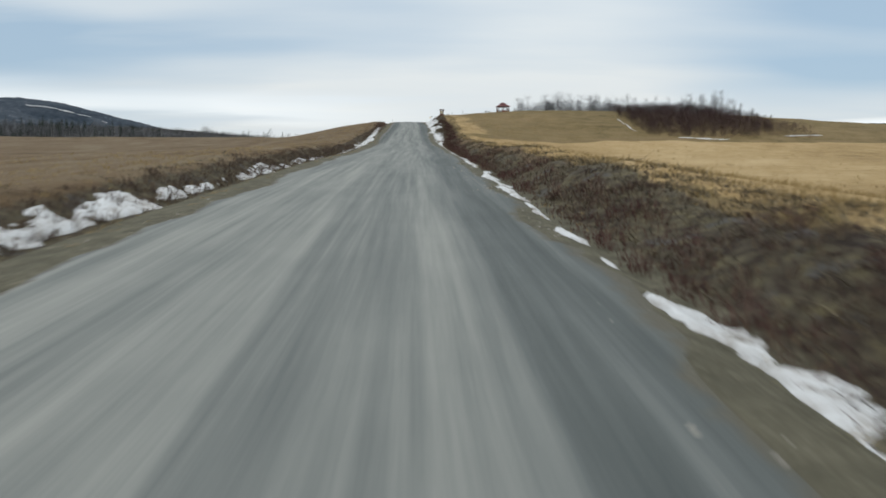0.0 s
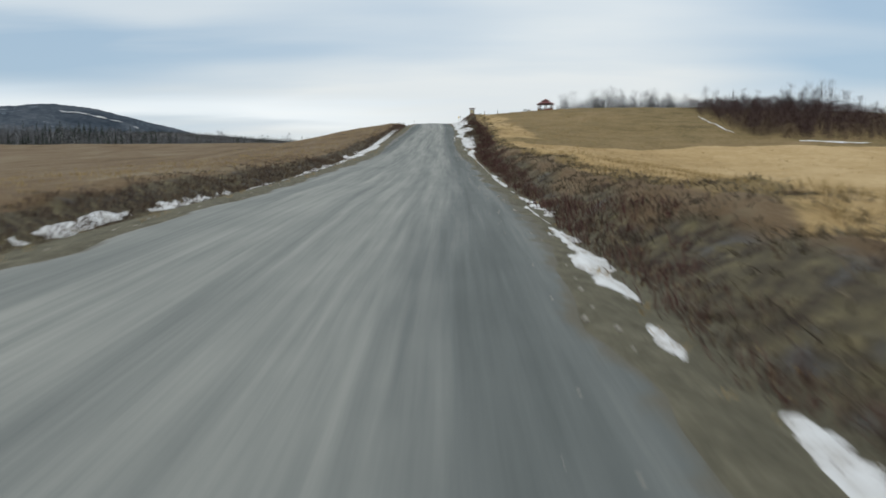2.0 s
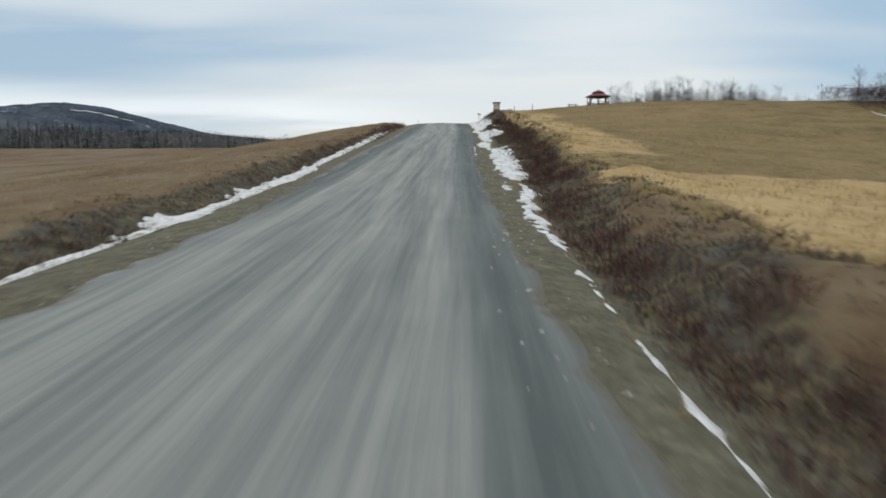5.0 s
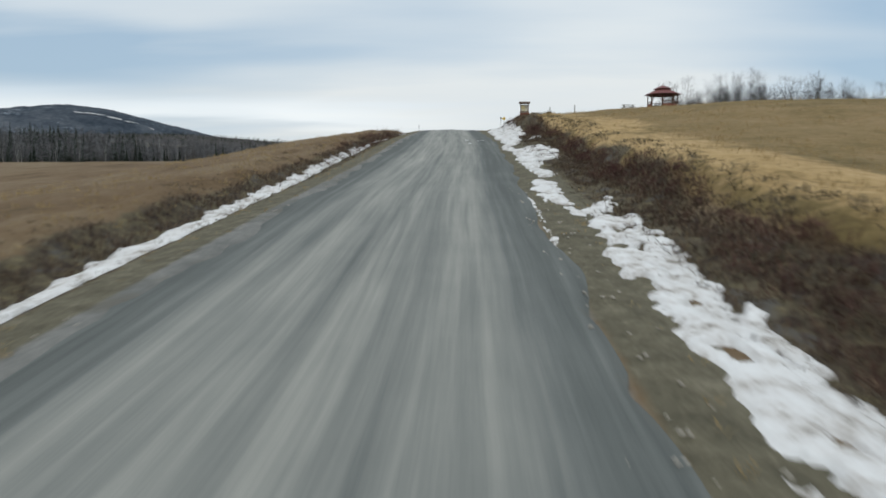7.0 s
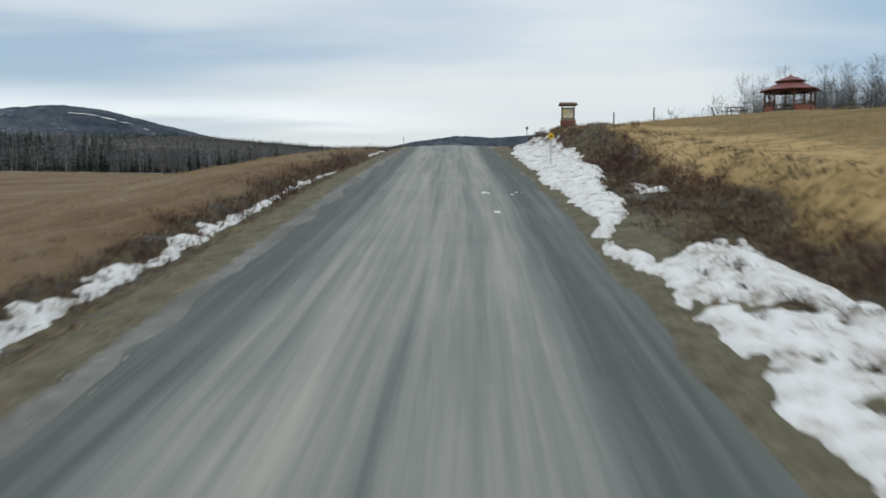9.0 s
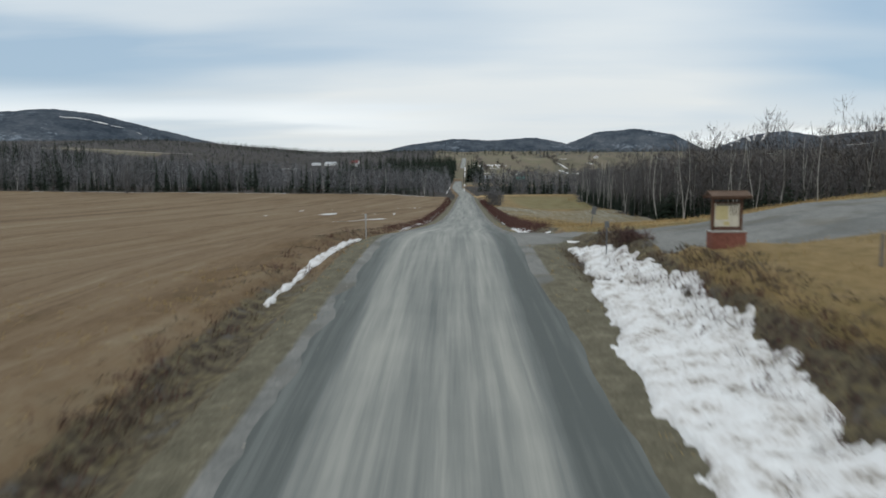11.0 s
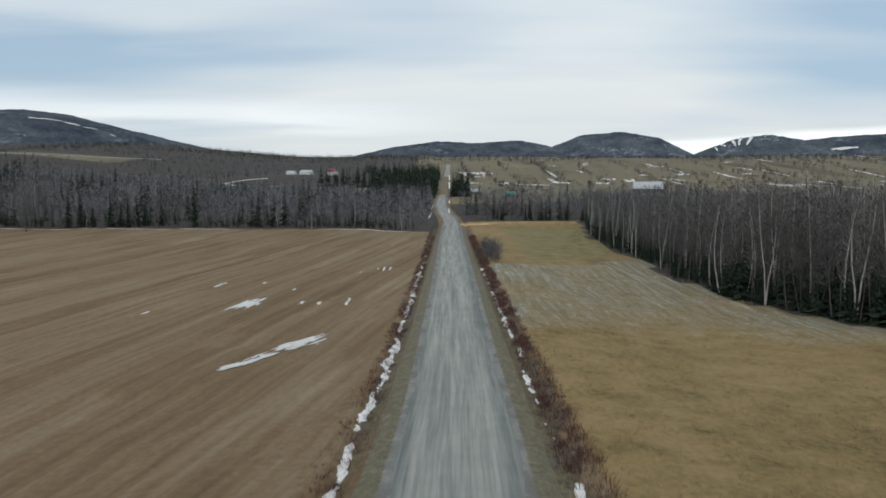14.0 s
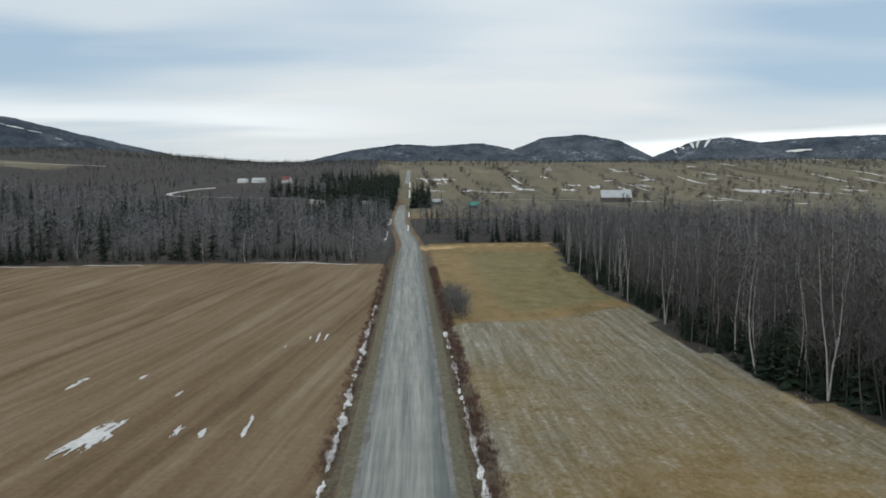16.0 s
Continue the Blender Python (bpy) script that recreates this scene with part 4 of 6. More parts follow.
snow_ribbon([(130.4, 6.6, 7.2), (131.2, 6.35, 7.7), (133, 6.1, 7.95), (136, 6.05, 7.95), (139.4, 6.2, 8.05), (143, 6.15, 8.0), (145.2, 5.96, 8.05), (147.4, 6.1, 8.3), (148.6, 6.4, 8.2), (150, 6.15, 8.3), (151.5, 6.4, 8.4), (152, 7.0, 8.2)], 11, 0.55, 0.13, WIDE)
snow_ribbon([(151.9, 6.5, 7.2), (153.4, 6.6, 7.7), (154.8, 7.2, 8.1), (156, 7.75, 8.1)], 12, 0.2, 0.09)
snow_ribbon([(152.3, 6.2, 6.6), (154, 5.95, 6.5), (156.5, 5.65, 6.5), (159, 5.5, 6.75), (161, 5.5, 6.7), (162.6, 5.5, 6.7), (163.4, 5.8, 6.4)], 13, 0.32, 0.08)
snow_ribbon([(145.5, 4.98, 5.1), (150, 4.93, 5.15), (153, 4.98, 5.2), (157.3, 4.98, 5.15)], 14, 0.1, 0.05, "thin line of old snow along the gravel's edge", -0.005)
snow_ribbon([(164.8, 6.4, 7.1), (166.3, 6.33, 7.2), (167.7, 6.2, 7.3), (169, 6.1, 6.9), (170.2, 6.08, 6.85), (172, 6.05, 7.0), (173.4, 6.1, 7.5), (176, 6.1, 8.7), (179, 6.0, 9.2), (181.5, 6.0, 9.3), (183.6, 5.95, 9.45), (185.0, 6.2, 9.4), (186.3, 7.4, 9.5), (187.2, 8.6, 9.3)], 15, 0.55, 0.14, WIDE)
snow_ribbon([(184.4, 5.6, 6.4), (185.6, 5.45, 6.7), (187, 5.45, 5.8), (189, 5.45, 6.1), (190.2, 5.9, 6.5), (191.8, 6.1, 7.25), (194.3, 5.9, 7.6), (197, 5.9, 7.45), (201, 5.5, 8.0), (204, 5.55, 8.6), (209, 5.65, 9.1), (217, 5.35, 8.9), (227, 5.4, 9.0)], 16, 0.14, 0.22, WIDE)
snow_ribbon([(226, 5.4, 9.0), (232, 5.9, 9.0), (236, 6.4, 8.6), (240, 6.6, 8.4), (244, 6.7, 8.2), (247, 6.9, 7.6)], 17, 0.2, 0.24, WIDE)
snow_ribbon([(194.8, 8.8, 9.3), (195.8, 8.4, 9.7), (197, 8.5, 9.5), (198.4, 8.6, 9.1)], 18, 0.1, 0.07, "patch of old snow on the bank")
snow_ribbon([(249.0, 7.2, 7.9), (249.5, 7.05, 8.1), (249.9, 7.3, 7.9)], 19, 0.0, 0.05, "patch of old snow beside the turn-off")
for k, (y0, y1, xc, w0, gp, th) in enumerate((
        (264.6, 268.8, 7.75, 0.5, 0.0, 0.12), (279, 300, 7.45, 0.75, 0.2, 0.2), (299, 340, 7.8, 0.34, 0.42, 0.12), (340, 440, 8.4, 0.36, 0.44, 0.12))):
    snow_strip(y0, y1, xc, w0, 3.7 * k, gp, th)
for k, (y0, y1, xc, w0, gp, th) in enumerate((
        (6, 27, -7.2, 0.60, 0.2, 0.2), (26.5, 38, -7.1, 0.40, 0.4, 0.14), (38, 62, -7.0, 0.36, 0.58, 0.08), (62, 74, -6.8, 0.3, 0.46, 0.08), (74, 100, -6.6, 0.36, 0.46, 0.1), (98, 114, -6.6, 0.45, 0.2, 0.12), (112, 141, -6.5, 0.80, 0.2, 0.18),
        (139, 161, -6.8, 0.58, 0.12, 0.16), (233, 262, -7.45, 0.24, 0.1, 0.12), (262, 330, -7.1, 0.40, 0.36, 0.14), (328, 470, -6.6, 0.48, 0.52, 0.14))):
    (snow_bed if y0 < 262 else snow_strip)(y0, y1, xc, w0, 100 + 5.3 * k, gp, th)

# clods of snow thrown on the road
for k, (x, y, r) in enumerate(((2.78, 192.7, 0.15), (2.44, 198.2, 0.15), (2.62, 198.1, 0.08), (3.6, 197.6, 0.07), (3.85, 198.4, 0.07), (4.05, 198.2, 0.05))):
    bm = bmesh.new()
    bmesh.ops.create_icosphere(bm, subdivisions=2, radius=r)
    for v in bm.verts:
        v.co *= 1 + 0.25 * noise.noise(v.co * 9 + Vector((k, 0, 0)))
        v.co.z *= 0.4
    me = bpy.data.meshes.new("snow_clod")
    bm.to_mesh(me)
    bm.free()
    me.materials.append(M_SNOW)
    ob = tagged(new("snow_clod", me), "small white clod of snow on gravel", "snow", "snow clods on the road")
    ob.location = (x, y, float(road_z(y)) + 0.04 if abs(x) < 5 else float(height(x, y)))


def melt_patch(cx, cy, length, width, turn, label="thin icy patch in a stubble field", mat=None):
    """A flat ragged patch of ice or snow that lies in a field."""
    n = 26
    t = np.linspace(0, 1, n)
    body = np.sin(np.pi * t) ** 0.6 * (0.55 + 0.45 * wave(t * 0 + cx, t * length + cy, 1.6, 1) + 0.3 * wave(t * 0 + cy, t * length, 0.7, 2))
    off_ = 0.5 * width * wave(t * 0 + cy, t * length, 2.6, 3)
    s = np.linspace(-1, 1, 5)
    L = (t[:, None] - 0.5) * length + 0 * s
    W = off_[:, None] + s * np.maximum(body, 0.02)[:, None] * width / 2
    c_, s_ = math.cos(turn), math.sin(turn)
    X, Y = cx + L * s_ + W * c_, cy + L * c_ - W * s_
    Z = height(X, Y) + 0.06 * (1 - np.abs(s) ** 2) - 0.01 + (0.03 if cy < 700 else 1.0)
    tagged(new("melt_patch", np_mesh("melt_patch", np.stack([X, Y, Z], -1).reshape(-1, 3), grid_faces(n, 5), mat or M_ICE, True)), label, "ice", "icy patches in the fields", "structure")


def melt_streaks(cx, cy, length, width, turn, label="thin icy patch in a stubble field"):
    """Meltwater ice lying in streaks between the stubble rows."""
    L, W = np.meshgrid(np.arange(-length / 2, length / 2, 0.22), np.arange(-width / 2, width / 2 + 0.01, 0.09), indexing="ij")
    c_, s_ = math.cos(turn), math.sin(turn)
    X, Y = cx + L * s_ + W * c_, cy + L * c_ - W * s_
    p = 1.0 - (2 * L / length) ** 2 - (2 * W / width) ** 2
    t = 0.9 * p + 0.55 * wave(W + cx, L / 6, 0.34, 1) + 0.45 * wave(W + cy, L / 5, 0.8, 2) + 0.25 * wave(W, L / 2, 0.2, 3)
    f = grid_faces(*X.shape)
    f = f[(t.ravel()[f] > 0.36).all(1)]
    used, f = np.unique(f, return_inverse=True)
    P = np.stack([X, Y, height(X, Y) + 0.07 + 0.02 * np.clip(t, 0, 1)], -1).reshape(-1, 3)[used]
    tagged(new("melt_patch", np_mesh("melt_patch", P, f.reshape(-1, 4), M_ICE, True)), label, "ice", "icy patches in the fields", "structure")


for cx, cy, ln, wd, tn in ((-33.1, 381, 13.5, 2.4, 10.6), (-34.6, 378.6, 8, 0.9, 10), (-44.9, 402.7, 5.5, 0.9, 8), (-37, 404.6, 5, 0.8, 2), (-24.7, 381.8, 5.5, 0.7, 0), (-21.6, 380.5, 5.5, 0.6, -3), (-17.2, 384.5, 9.5, 0.5, -3),
                           (-16.7, 431.3, 7.5, 0.42, -3), (-15.3, 432.3, 7.5, 0.40, -2), (-13.9, 432.5, 6.5, 0.40, 1), (-18.2, 351.4, 9.5, 3.0, 23), (-21.3, 343.7, 7, 1.9, 25), (-23.3, 339.2, 6, 1.4, 26), (-47, 372, 7, 0.5, 8), (-29, 396, 4, 0.4, 6), (-20, 424, 3, 0.4, 4)):
    melt_streaks(cx, cy, ln * 1.15, wd * 1.5, radians(tn))
for cx in (-250, -215, -180, -150, -118, -90, -40, -26):
    melt_patch(cx, float(wood_edge_left(cx)) - 3.2, 26 + 8 * math.sin(cx), 1.1, radians(90 - 5), "line of snow along the edge of the woods", M_SNOW)
melt_patch(62, 144.8, 11, 2.0, radians(88), "snow patch at the foot of a thicket", M_SNOW)
melt_patch(86, 150.5, 10, 1.5, radians(80), "snow patch at the foot of a thicket", M_SNOW)
melt_patch(52.0, 167, 24, 0.6, radians(6), "snow patch at the foot of a thicket", M_SNOW)


# ---- plants in numbers ----
def scatter(n, x0, x1, y0, y1, keep):
    x, y = RNG.uniform(x0, x1, n), RNG.uniform(y0, y1, n)
    k = keep(x, y)
    return x[k], y[k]


def tufts(name, x, y, count, h0, h1, spread, width, mat, label, category, lean=0.35, sink=0.02):
    """Many small tufts of thin stems in one mesh."""
    n = len(x)
    z = height(x, y) - sink
    ang = RNG.uniform(0, 2 * np.pi, (n, count))
    h = RNG.uniform(h0, h1, (n, 1)) * RNG.uniform(0.5, 1.1, (n, count))
    r = spread * RNG.random((n, count)) ** 0.7
    bx, by = x[:, None] + r * np.cos(ang), y[:, None] + r * np.sin(ang)
    la = ang + RNG.normal(0, 0.8, (n, count))
    ll = h * lean * RNG.uniform(0.1, 1.3, (n, count))
    tx, ty = bx + ll * np.cos(la), by + ll * np.sin(la)
    pa = RNG.uniform(0, np.pi, (n, count))
    wx, wy = width * np.cos(pa), width * np.sin(pa)
    zz = np.repeat(z[:, None], count, 1)
    mx, my = bx + 0.35 * (tx - bx), by + 0.35 * (ty - by)
    v = np.stack([np.stack([bx - wx, by - wy, zz], -1), np.stack([bx + wx, by + wy, zz], -1), np.stack([mx + wx, my + wy, zz + 0.6 * h], -1), np.stack([tx, ty, zz + h], -1), np.stack([mx - wx, my - wy, zz + 0.6 * h], -1)], 2).reshape(-1, 3)
    k = np.arange(n * count)[:, None] * 5
    f = np.concatenate([k + [0, 1, 2], k + [0, 2, 4], k + [4, 2, 3]], 0)
    return tagged(new(name, np_mesh(name, v, f, mat)), label, category, kind="stuff")


def off_road(x, y):
    return np.abs(x - road_x(y)) - half_width(y)


def not_gravel(x, y):
    return (side_road(x, y) < 0.3) & ~((x > 4) & (y > 246.5) & (y < 262))


def clump(x, y, s, k, bias=0.0):
    return wave(x, y, s, k) + 0.5 * wave(x, y, s * 0.35, k + 1) + bias > RNG.uniform(-0.6, 0.6, len(x))


def w_in(a, b, right):
    def test(x, y):
        w = off_road(x, y)
        return (w > a) & (w < b) & ((x > 0) == right) & not_gravel(x, y)
    return test


def both(*tests):
    def test(x, y):
        k = np.ones(len(x), bool)
        for t in tests:
            k &= t(x, y)
        return k
    return test


x, y = scatter(21000, 6.2, 12.5, -6, 252, both(w_in(1.3, 9.0, True), lambda x, y: (off_road(x, y) > 2.3 + np.clip(ditch_r(y), -0.9, 0) - 0.5 * smooth(95, 110, y) * (1 - smooth(135, 150, y))) & (off_road(x, y) < np.interp(y, [0, 22, 35, 45, 75, 112, 130, 160, 200, 240], [4.5, 4.0, 3.5, 2.5, 2.4, 3.2, 4.8, 5.2, 5.9, 5.6])) & (clump(x, y, 2.6, 1, -0.05) | ((y > 112) & clump(x, y, 1.8, 2, 0.0)))))
tufts("dead_weeds", x, y, 9, 0.07, 0.30, 0.30, 0.012, M_DEAD, "dark brown dead weeds on the ditch bank", "weeds", 0.7)
x, y = scatter(4200, 7.5, 12, 138, 192, both(w_in(2.8, 5.4, True), lambda x, y: (off_road(x, y) > 2.5 + 0.8 * ditch_r(y)) & (off_road(x, y) < 5.0 + 0.4 * wave(x, y, 5, 1))))
tufts("dead_weeds", x, y, 9, 0.08, 0.30, 0.28, 0.013, M_DEAD, "dense dark dead weeds on the steep bank", "weeds", 0.8)
x, y = scatter(1500, 7.5, 12, 18, 118, both(w_in(2.4, 5.6, True), lambda x, y: clump(x, y, 0.9, 2, -0.32)))
tufts("dead_weeds", x, y, 9, 0.08, 0.30, 0.22, 0.012, M_DEAD, "dark tussocks of dead weeds above the ditch", "weeds", 0.8)
x, y = scatter(9500, -11.5, -6.0, -6, 300, both(w_in(2.9, 4.7, False), lambda x, y: (off_road(x, y) < 4.7 - 0.4 * smooth(140, 165, y)) & clump(x, y, 3.0, 2, 0.5) & (RNG.random(len(x)) < np.interp(y, [0, 130, 180, 215, 240, 300], [1, 1, 0.8, 0.7, 0.2, 0.15]))))
tufts("dead_weeds", x, y, 9, 0.10, 0.36, 0.25, 0.012, M_DEAD, "dark brown dead weeds on the ditch bank", "weeds", 0.7)
x, y = scatter(7800, -10, -6.8, -6, 225, lambda x, y: w_in(2.9, 4.3, False)(x, y) & ((y < 115) | (off_road(x, y) > 3.4) & (y > 140)))
tufts("dead_weeds", x, y, 9, 0.12, 0.36, 0.3, 0.012, M_DEAD, "dense dark dead weeds on the ditch bank", "weeds", 0.6)
x, y = scatter(11000, 6.3, 12, -2, 250, both(w_in(1.3, 5.6, True), lambda x, y: (off_road(x, y) > 2.3 + ditch_r(y) - 0.5 * smooth(105, 115, y) * (1 - smooth(135, 150, y))) & (off_road(x, y) < 4.2 + ditch_r(y) + 1.0 * wave(x, y, 6, 2) - 0.6 * smooth(35, 50, y) * (1 - smooth(100, 115, y))) & clump(x, y, 4.0, 3, 0.35 * np.exp(-((y - 85) / 32) ** 2) - 0.05)))
tufts("red_brush", x, y, 9, 0.18, 0.50, 0.3, 0.010, M_TWIG_RED, "reddish leafless brush on the ditch bank", "brush", 0.5)
x, y = scatter(9000, 6.0, 12.5, 268, 545, both(w_in(2.8, 5.0, True), lambda x, y: clump(x, y, 6.0, 3, 0.5) & (RNG.random(len(x)) < np.clip((y - 266) / 34, 0.05, 1))))
tufts("red_brush", x, y, 15, 0.3, 0.95, 0.45, 0.010, M_TWIG_RED, "reddish leafless brush along the ditch", "brush", 0.9)
x, y = scatter(10500, -10.5, -5.0, 185, 545, both(w_in(2.8, 4.6, False), lambda x, y: clump(x, y, 6.0, 2, 0.4) & (RNG.random(len(x)) < np.interp(y, [185, 222, 235, 285, 350], [0.35, 0.35, 0.06, 0.16, 1]))))
tufts("red_brush", x, y, 14, 0.25, 0.75, 0.45, 0.010, M_TWIG_RED, "reddish leafless brush along the ditch", "brush", 0.9)
x, y = scatter(11000, 6.0, 15.5, -6, 250, both(w_in(1.7, 9.5, True), lambda x, y: (off_road(x, y) < np.interp(y, [0, 22, 45, 75, 130, 160, 200, 240], [9.5, 9, 7.2, 6.0, 6.0, 6.5, 7.5, 6.8]))))
tufts("matted_grass", x, y, 8, 0.10, 0.30, 0.35, 0.013, M_MAT, "flattened dead grass on the ditch bank", "grass", 1.8)
x, y = scatter(7000, -12, -5.0, -6, 330, w_in(1.7, 5.5, False))
tufts("matted_grass", x, y, 7, 0.06, 0.22, 0.3, 0.010, M_MAT, "flattened dead grass on the ditch bank", "grass", 1.8)
x, y = scatter(9000, -8.5, 9.5, -8, 330, lambda x, y: (off_road(x, y) > 0.3 + wider(y) * (x > 0)) & (off_road(x, y) < 2.3) & not_gravel(x, y) & clump(x, y, 2.5, 1, 0.0))
tufts("verge_grass", x, y, 6, 0.06, 0.18, 0.15, 0.008, M_STRAW, "short dry grass on the road's verge", "grass", 0.8)
x, y = scatter(22000, 10, 75, 2, 139, lambda x, y: (off_road(x, y) > 4.6) & (RNG.random(len(x)) < np.clip(1.2 - (x - 11) / 60 - y / 110, 0.03, 1)))
tufts("dry_grass", x, y, 6, 0.14, 0.40, 0.40, 0.014, M_STRAW, "tall tan dry grass in a field", "grass", 0.6)
x, y = scatter(16000, 9, 60, 60, 245, lambda x, y: (off_road(x, y) > 4.6) & (off_road(x, y) < 7 + 0.2 * y) & not_gravel(x, y) & (RNG.random(len(x)) < np.clip(1.3 - (x - 9) / 34, 0.1, 1)) & clump(x, y, 4, 2, 0.2))
tufts("dry_grass", x, y, 5, 0.12, 0.38, 0.3, 0.010, M_STRAW, "dry yellow grass on a hillside", "grass", 0.7)
x, y = scatter(9000, -40, -8, -4, 240, lambda x, y: (off_road(x, y) > 3.8) & (RNG.random(len(x)) < np.clip(1.2 - (-x - 8) / 18, 0.08, 1)))
tufts("dry_grass", x, y, 5, 0.10, 0.32, 0.25, 0.010, M_STRAW, "dry grass along a stubble field's edge", "grass", 0.7)
x, y = scatter(15000, 8, 70, 262, 420, lambda x, y: (off_road(x, y) > 4.6) & (x < wood_edge_right(y) - 1) & not_gravel(x, y) & clump(x, y, 5, 1, -0.2))
tufts("dry_grass", x, y, 5, 0.10, 0.35, 0.4, 0.014, M_STRAW, "dry yellow grass in a meadow", "grass", 0.7)
x, y = scatter(5000, 9, 62, 262.5, 312, lambda x, y: (off_road(x, y) > 5.2) & not_gravel(x, y) & (RNG.random(len(x)) < np.clip(1.25 - (y - 262) / 46, 0.05, 1)) & clump(x, y, 3, 3, 0.25))
tufts("dry_grass", x, y, 7, 0.18, 0.48, 0.45, 0.014, M_STRAW, "tall golden dry grass beside the turn-off", "grass", 0.7)
x, y = scatter(7500, 9, 70, 263, 400, lambda x, y: (off_road(x, y) > 4.6) & (x < wood_edge_right(y) - 1) & not_gravel(x, y) & clump(x, y, 3.2, 2, 0.0) & (y < 300 + 1.6 * (70 - x)))
tufts("matted_grass", x, y, 6, 0.08, 0.26, 0.45, 0.014, M_MAT, "low tussocks of dull grass in a meadow", "grass", 1.3)
x, y = scatter(2600, 45, 95, 300, 600, lambda x, y: np.abs(x - wood_edge_right(y) + 2.5) < 2.2)
tufts("dry_grass", x, y, 8, 0.3, 0.9, 0.5, 0.02, M_STRAW, "tall pale dry grass along the edge of the woods", "grass", 0.6)


# ---- trees ----
def tube(V, Fc, pts, radii, n):
    base = len(V)
    for (p, r) in zip(pts, radii):
        for k in range(n):
            a = 2 * math.pi * k / n
            V.append((p[0] + r * math.cos(a), p[1] + r * math.sin(a), p[2]))
    for i in range(len(pts) - 1):
        for k in range(n):
            k2 = (k + 1) % n
            a, b, c, d = base + i * n + k, base + i * n + k2, base + (i + 1) * n + k2, base + (i + 1) * n + k
            Fc.append((a, b, c))
            Fc.append((a, c, d))


def bare_tree(seed, h, trunk_r, limbs, twigs, spread, low=0.3, twig_w=0.02, forks=1):
    """Trunk and leafless crown of a broad-leaved tree, as two lists of corners and faces."""
    r = random.Random(seed)
    TV, TF, CV, CF = [], [], [], []
    for f in range(forks):
        lean = (r.uniform(-0.10, 0.10) + (0.16 * (f - (forks - 1) / 2) if forks > 1 else 0), r.uniform(-0.08, 0.08))
        hh = h * (1 if f == 0 else r.uniform(0.75, 0.95))
        bend = (r.uniform(-0.04, 0.04), r.uniform(-0.04, 0.04))

        def axis(t):
            return (hh * (lean[0] * t + bend[0] * math.sin(4 * t)) + f * 0.12, hh * (lean[1] * t + bend[1] * math.sin(3.3 * t)), hh * t)
        ts = [0, 0.15, 0.35, 0.55, 0.75, 1.0]
        tube(TV, TF, [axis(t) for t in ts], [trunk_r * (1.25 if t == 0 else 1 - 0.88 * t) for t in ts], 5)
        for i in range(limbs // forks):
            t = low + (0.96 - low) * ((i + r.random()) / max(1, limbs // forks))
            a = r.uniform(0, 2 * math.pi)
            p0 = axis(t)
            ln = spread * hh * (1.15 - 0.75 * t) * r.uniform(0.55, 1.1)
            rise = r.uniform(0.75, 1.5)
            p1 = (p0[0] + ln * 0.45 * math.cos(a), p0[1] + ln * 0.45 * math.sin(a), p0[2] + ln * 0.40 * rise)
            p2 = (p1[0] + ln * 0.5 * math.cos(a + 0.3), p1[1] + ln * 0.5 * math.sin(a + 0.3), p1[2] + ln * 0.62 * rise)
            lr = max(0.012, trunk_r * (1 - 0.88 * t) * 0.45)
            tube(TV if t < 0.7 else CV, TF if t < 0.7 else CF, [p0, p1, p2], [lr, lr * 0.65, lr * 0.2], 3)
            for j in range(max(1, twigs // limbs)):
                q = r.random()
                s0 = [p0[k] + (p1[k] - p0[k]) * q * 2 if q < 0.5 else p1[k] + (p2[k] - p1[k]) * (q - 0.5) * 2 for k in range(3)]
                b = a + r.uniform(-1.2, 1.2)
                tl = ln * r.uniform(0.25, 0.6)
                d = (math.cos(b) * tl * 0.6, math.sin(b) * tl * 0.6, tl * r.uniform(0.35, 1.1))
                c, s = math.cos(b + 1.57) * twig_w, math.sin(b + 1.57) * twig_w
                k = len(CV)
                mid = [s0[m] + d[m] * 0.55 for m in range(3)]
                CV += [(s0[0] - c, s0[1] - s, s0[2]), (s0[0] + c, s0[1] + s, s0[2]), (s0[0] + d[0], s0[1] + d[1], s0[2] + d[2])]
                CF.append((k, k + 1, k + 2))
                for sg in (-1, 1):
                    e = (math.cos(b + sg * 0.9) * tl * 0.4, math.sin(b + sg * 0.9) * tl * 0.4, tl * 0.42)
                    k = len(CV)
                    CV += [(mid[0], mid[1], mid[2] - twig_w), (mid[0], mid[1], mid[2] + twig_w), (mid[0] + e[0], mid[1] + e[1], mid[2] + e[2])]
                    CF.append((k, k + 1, k + 2))
    return TV, TF, CV, CF


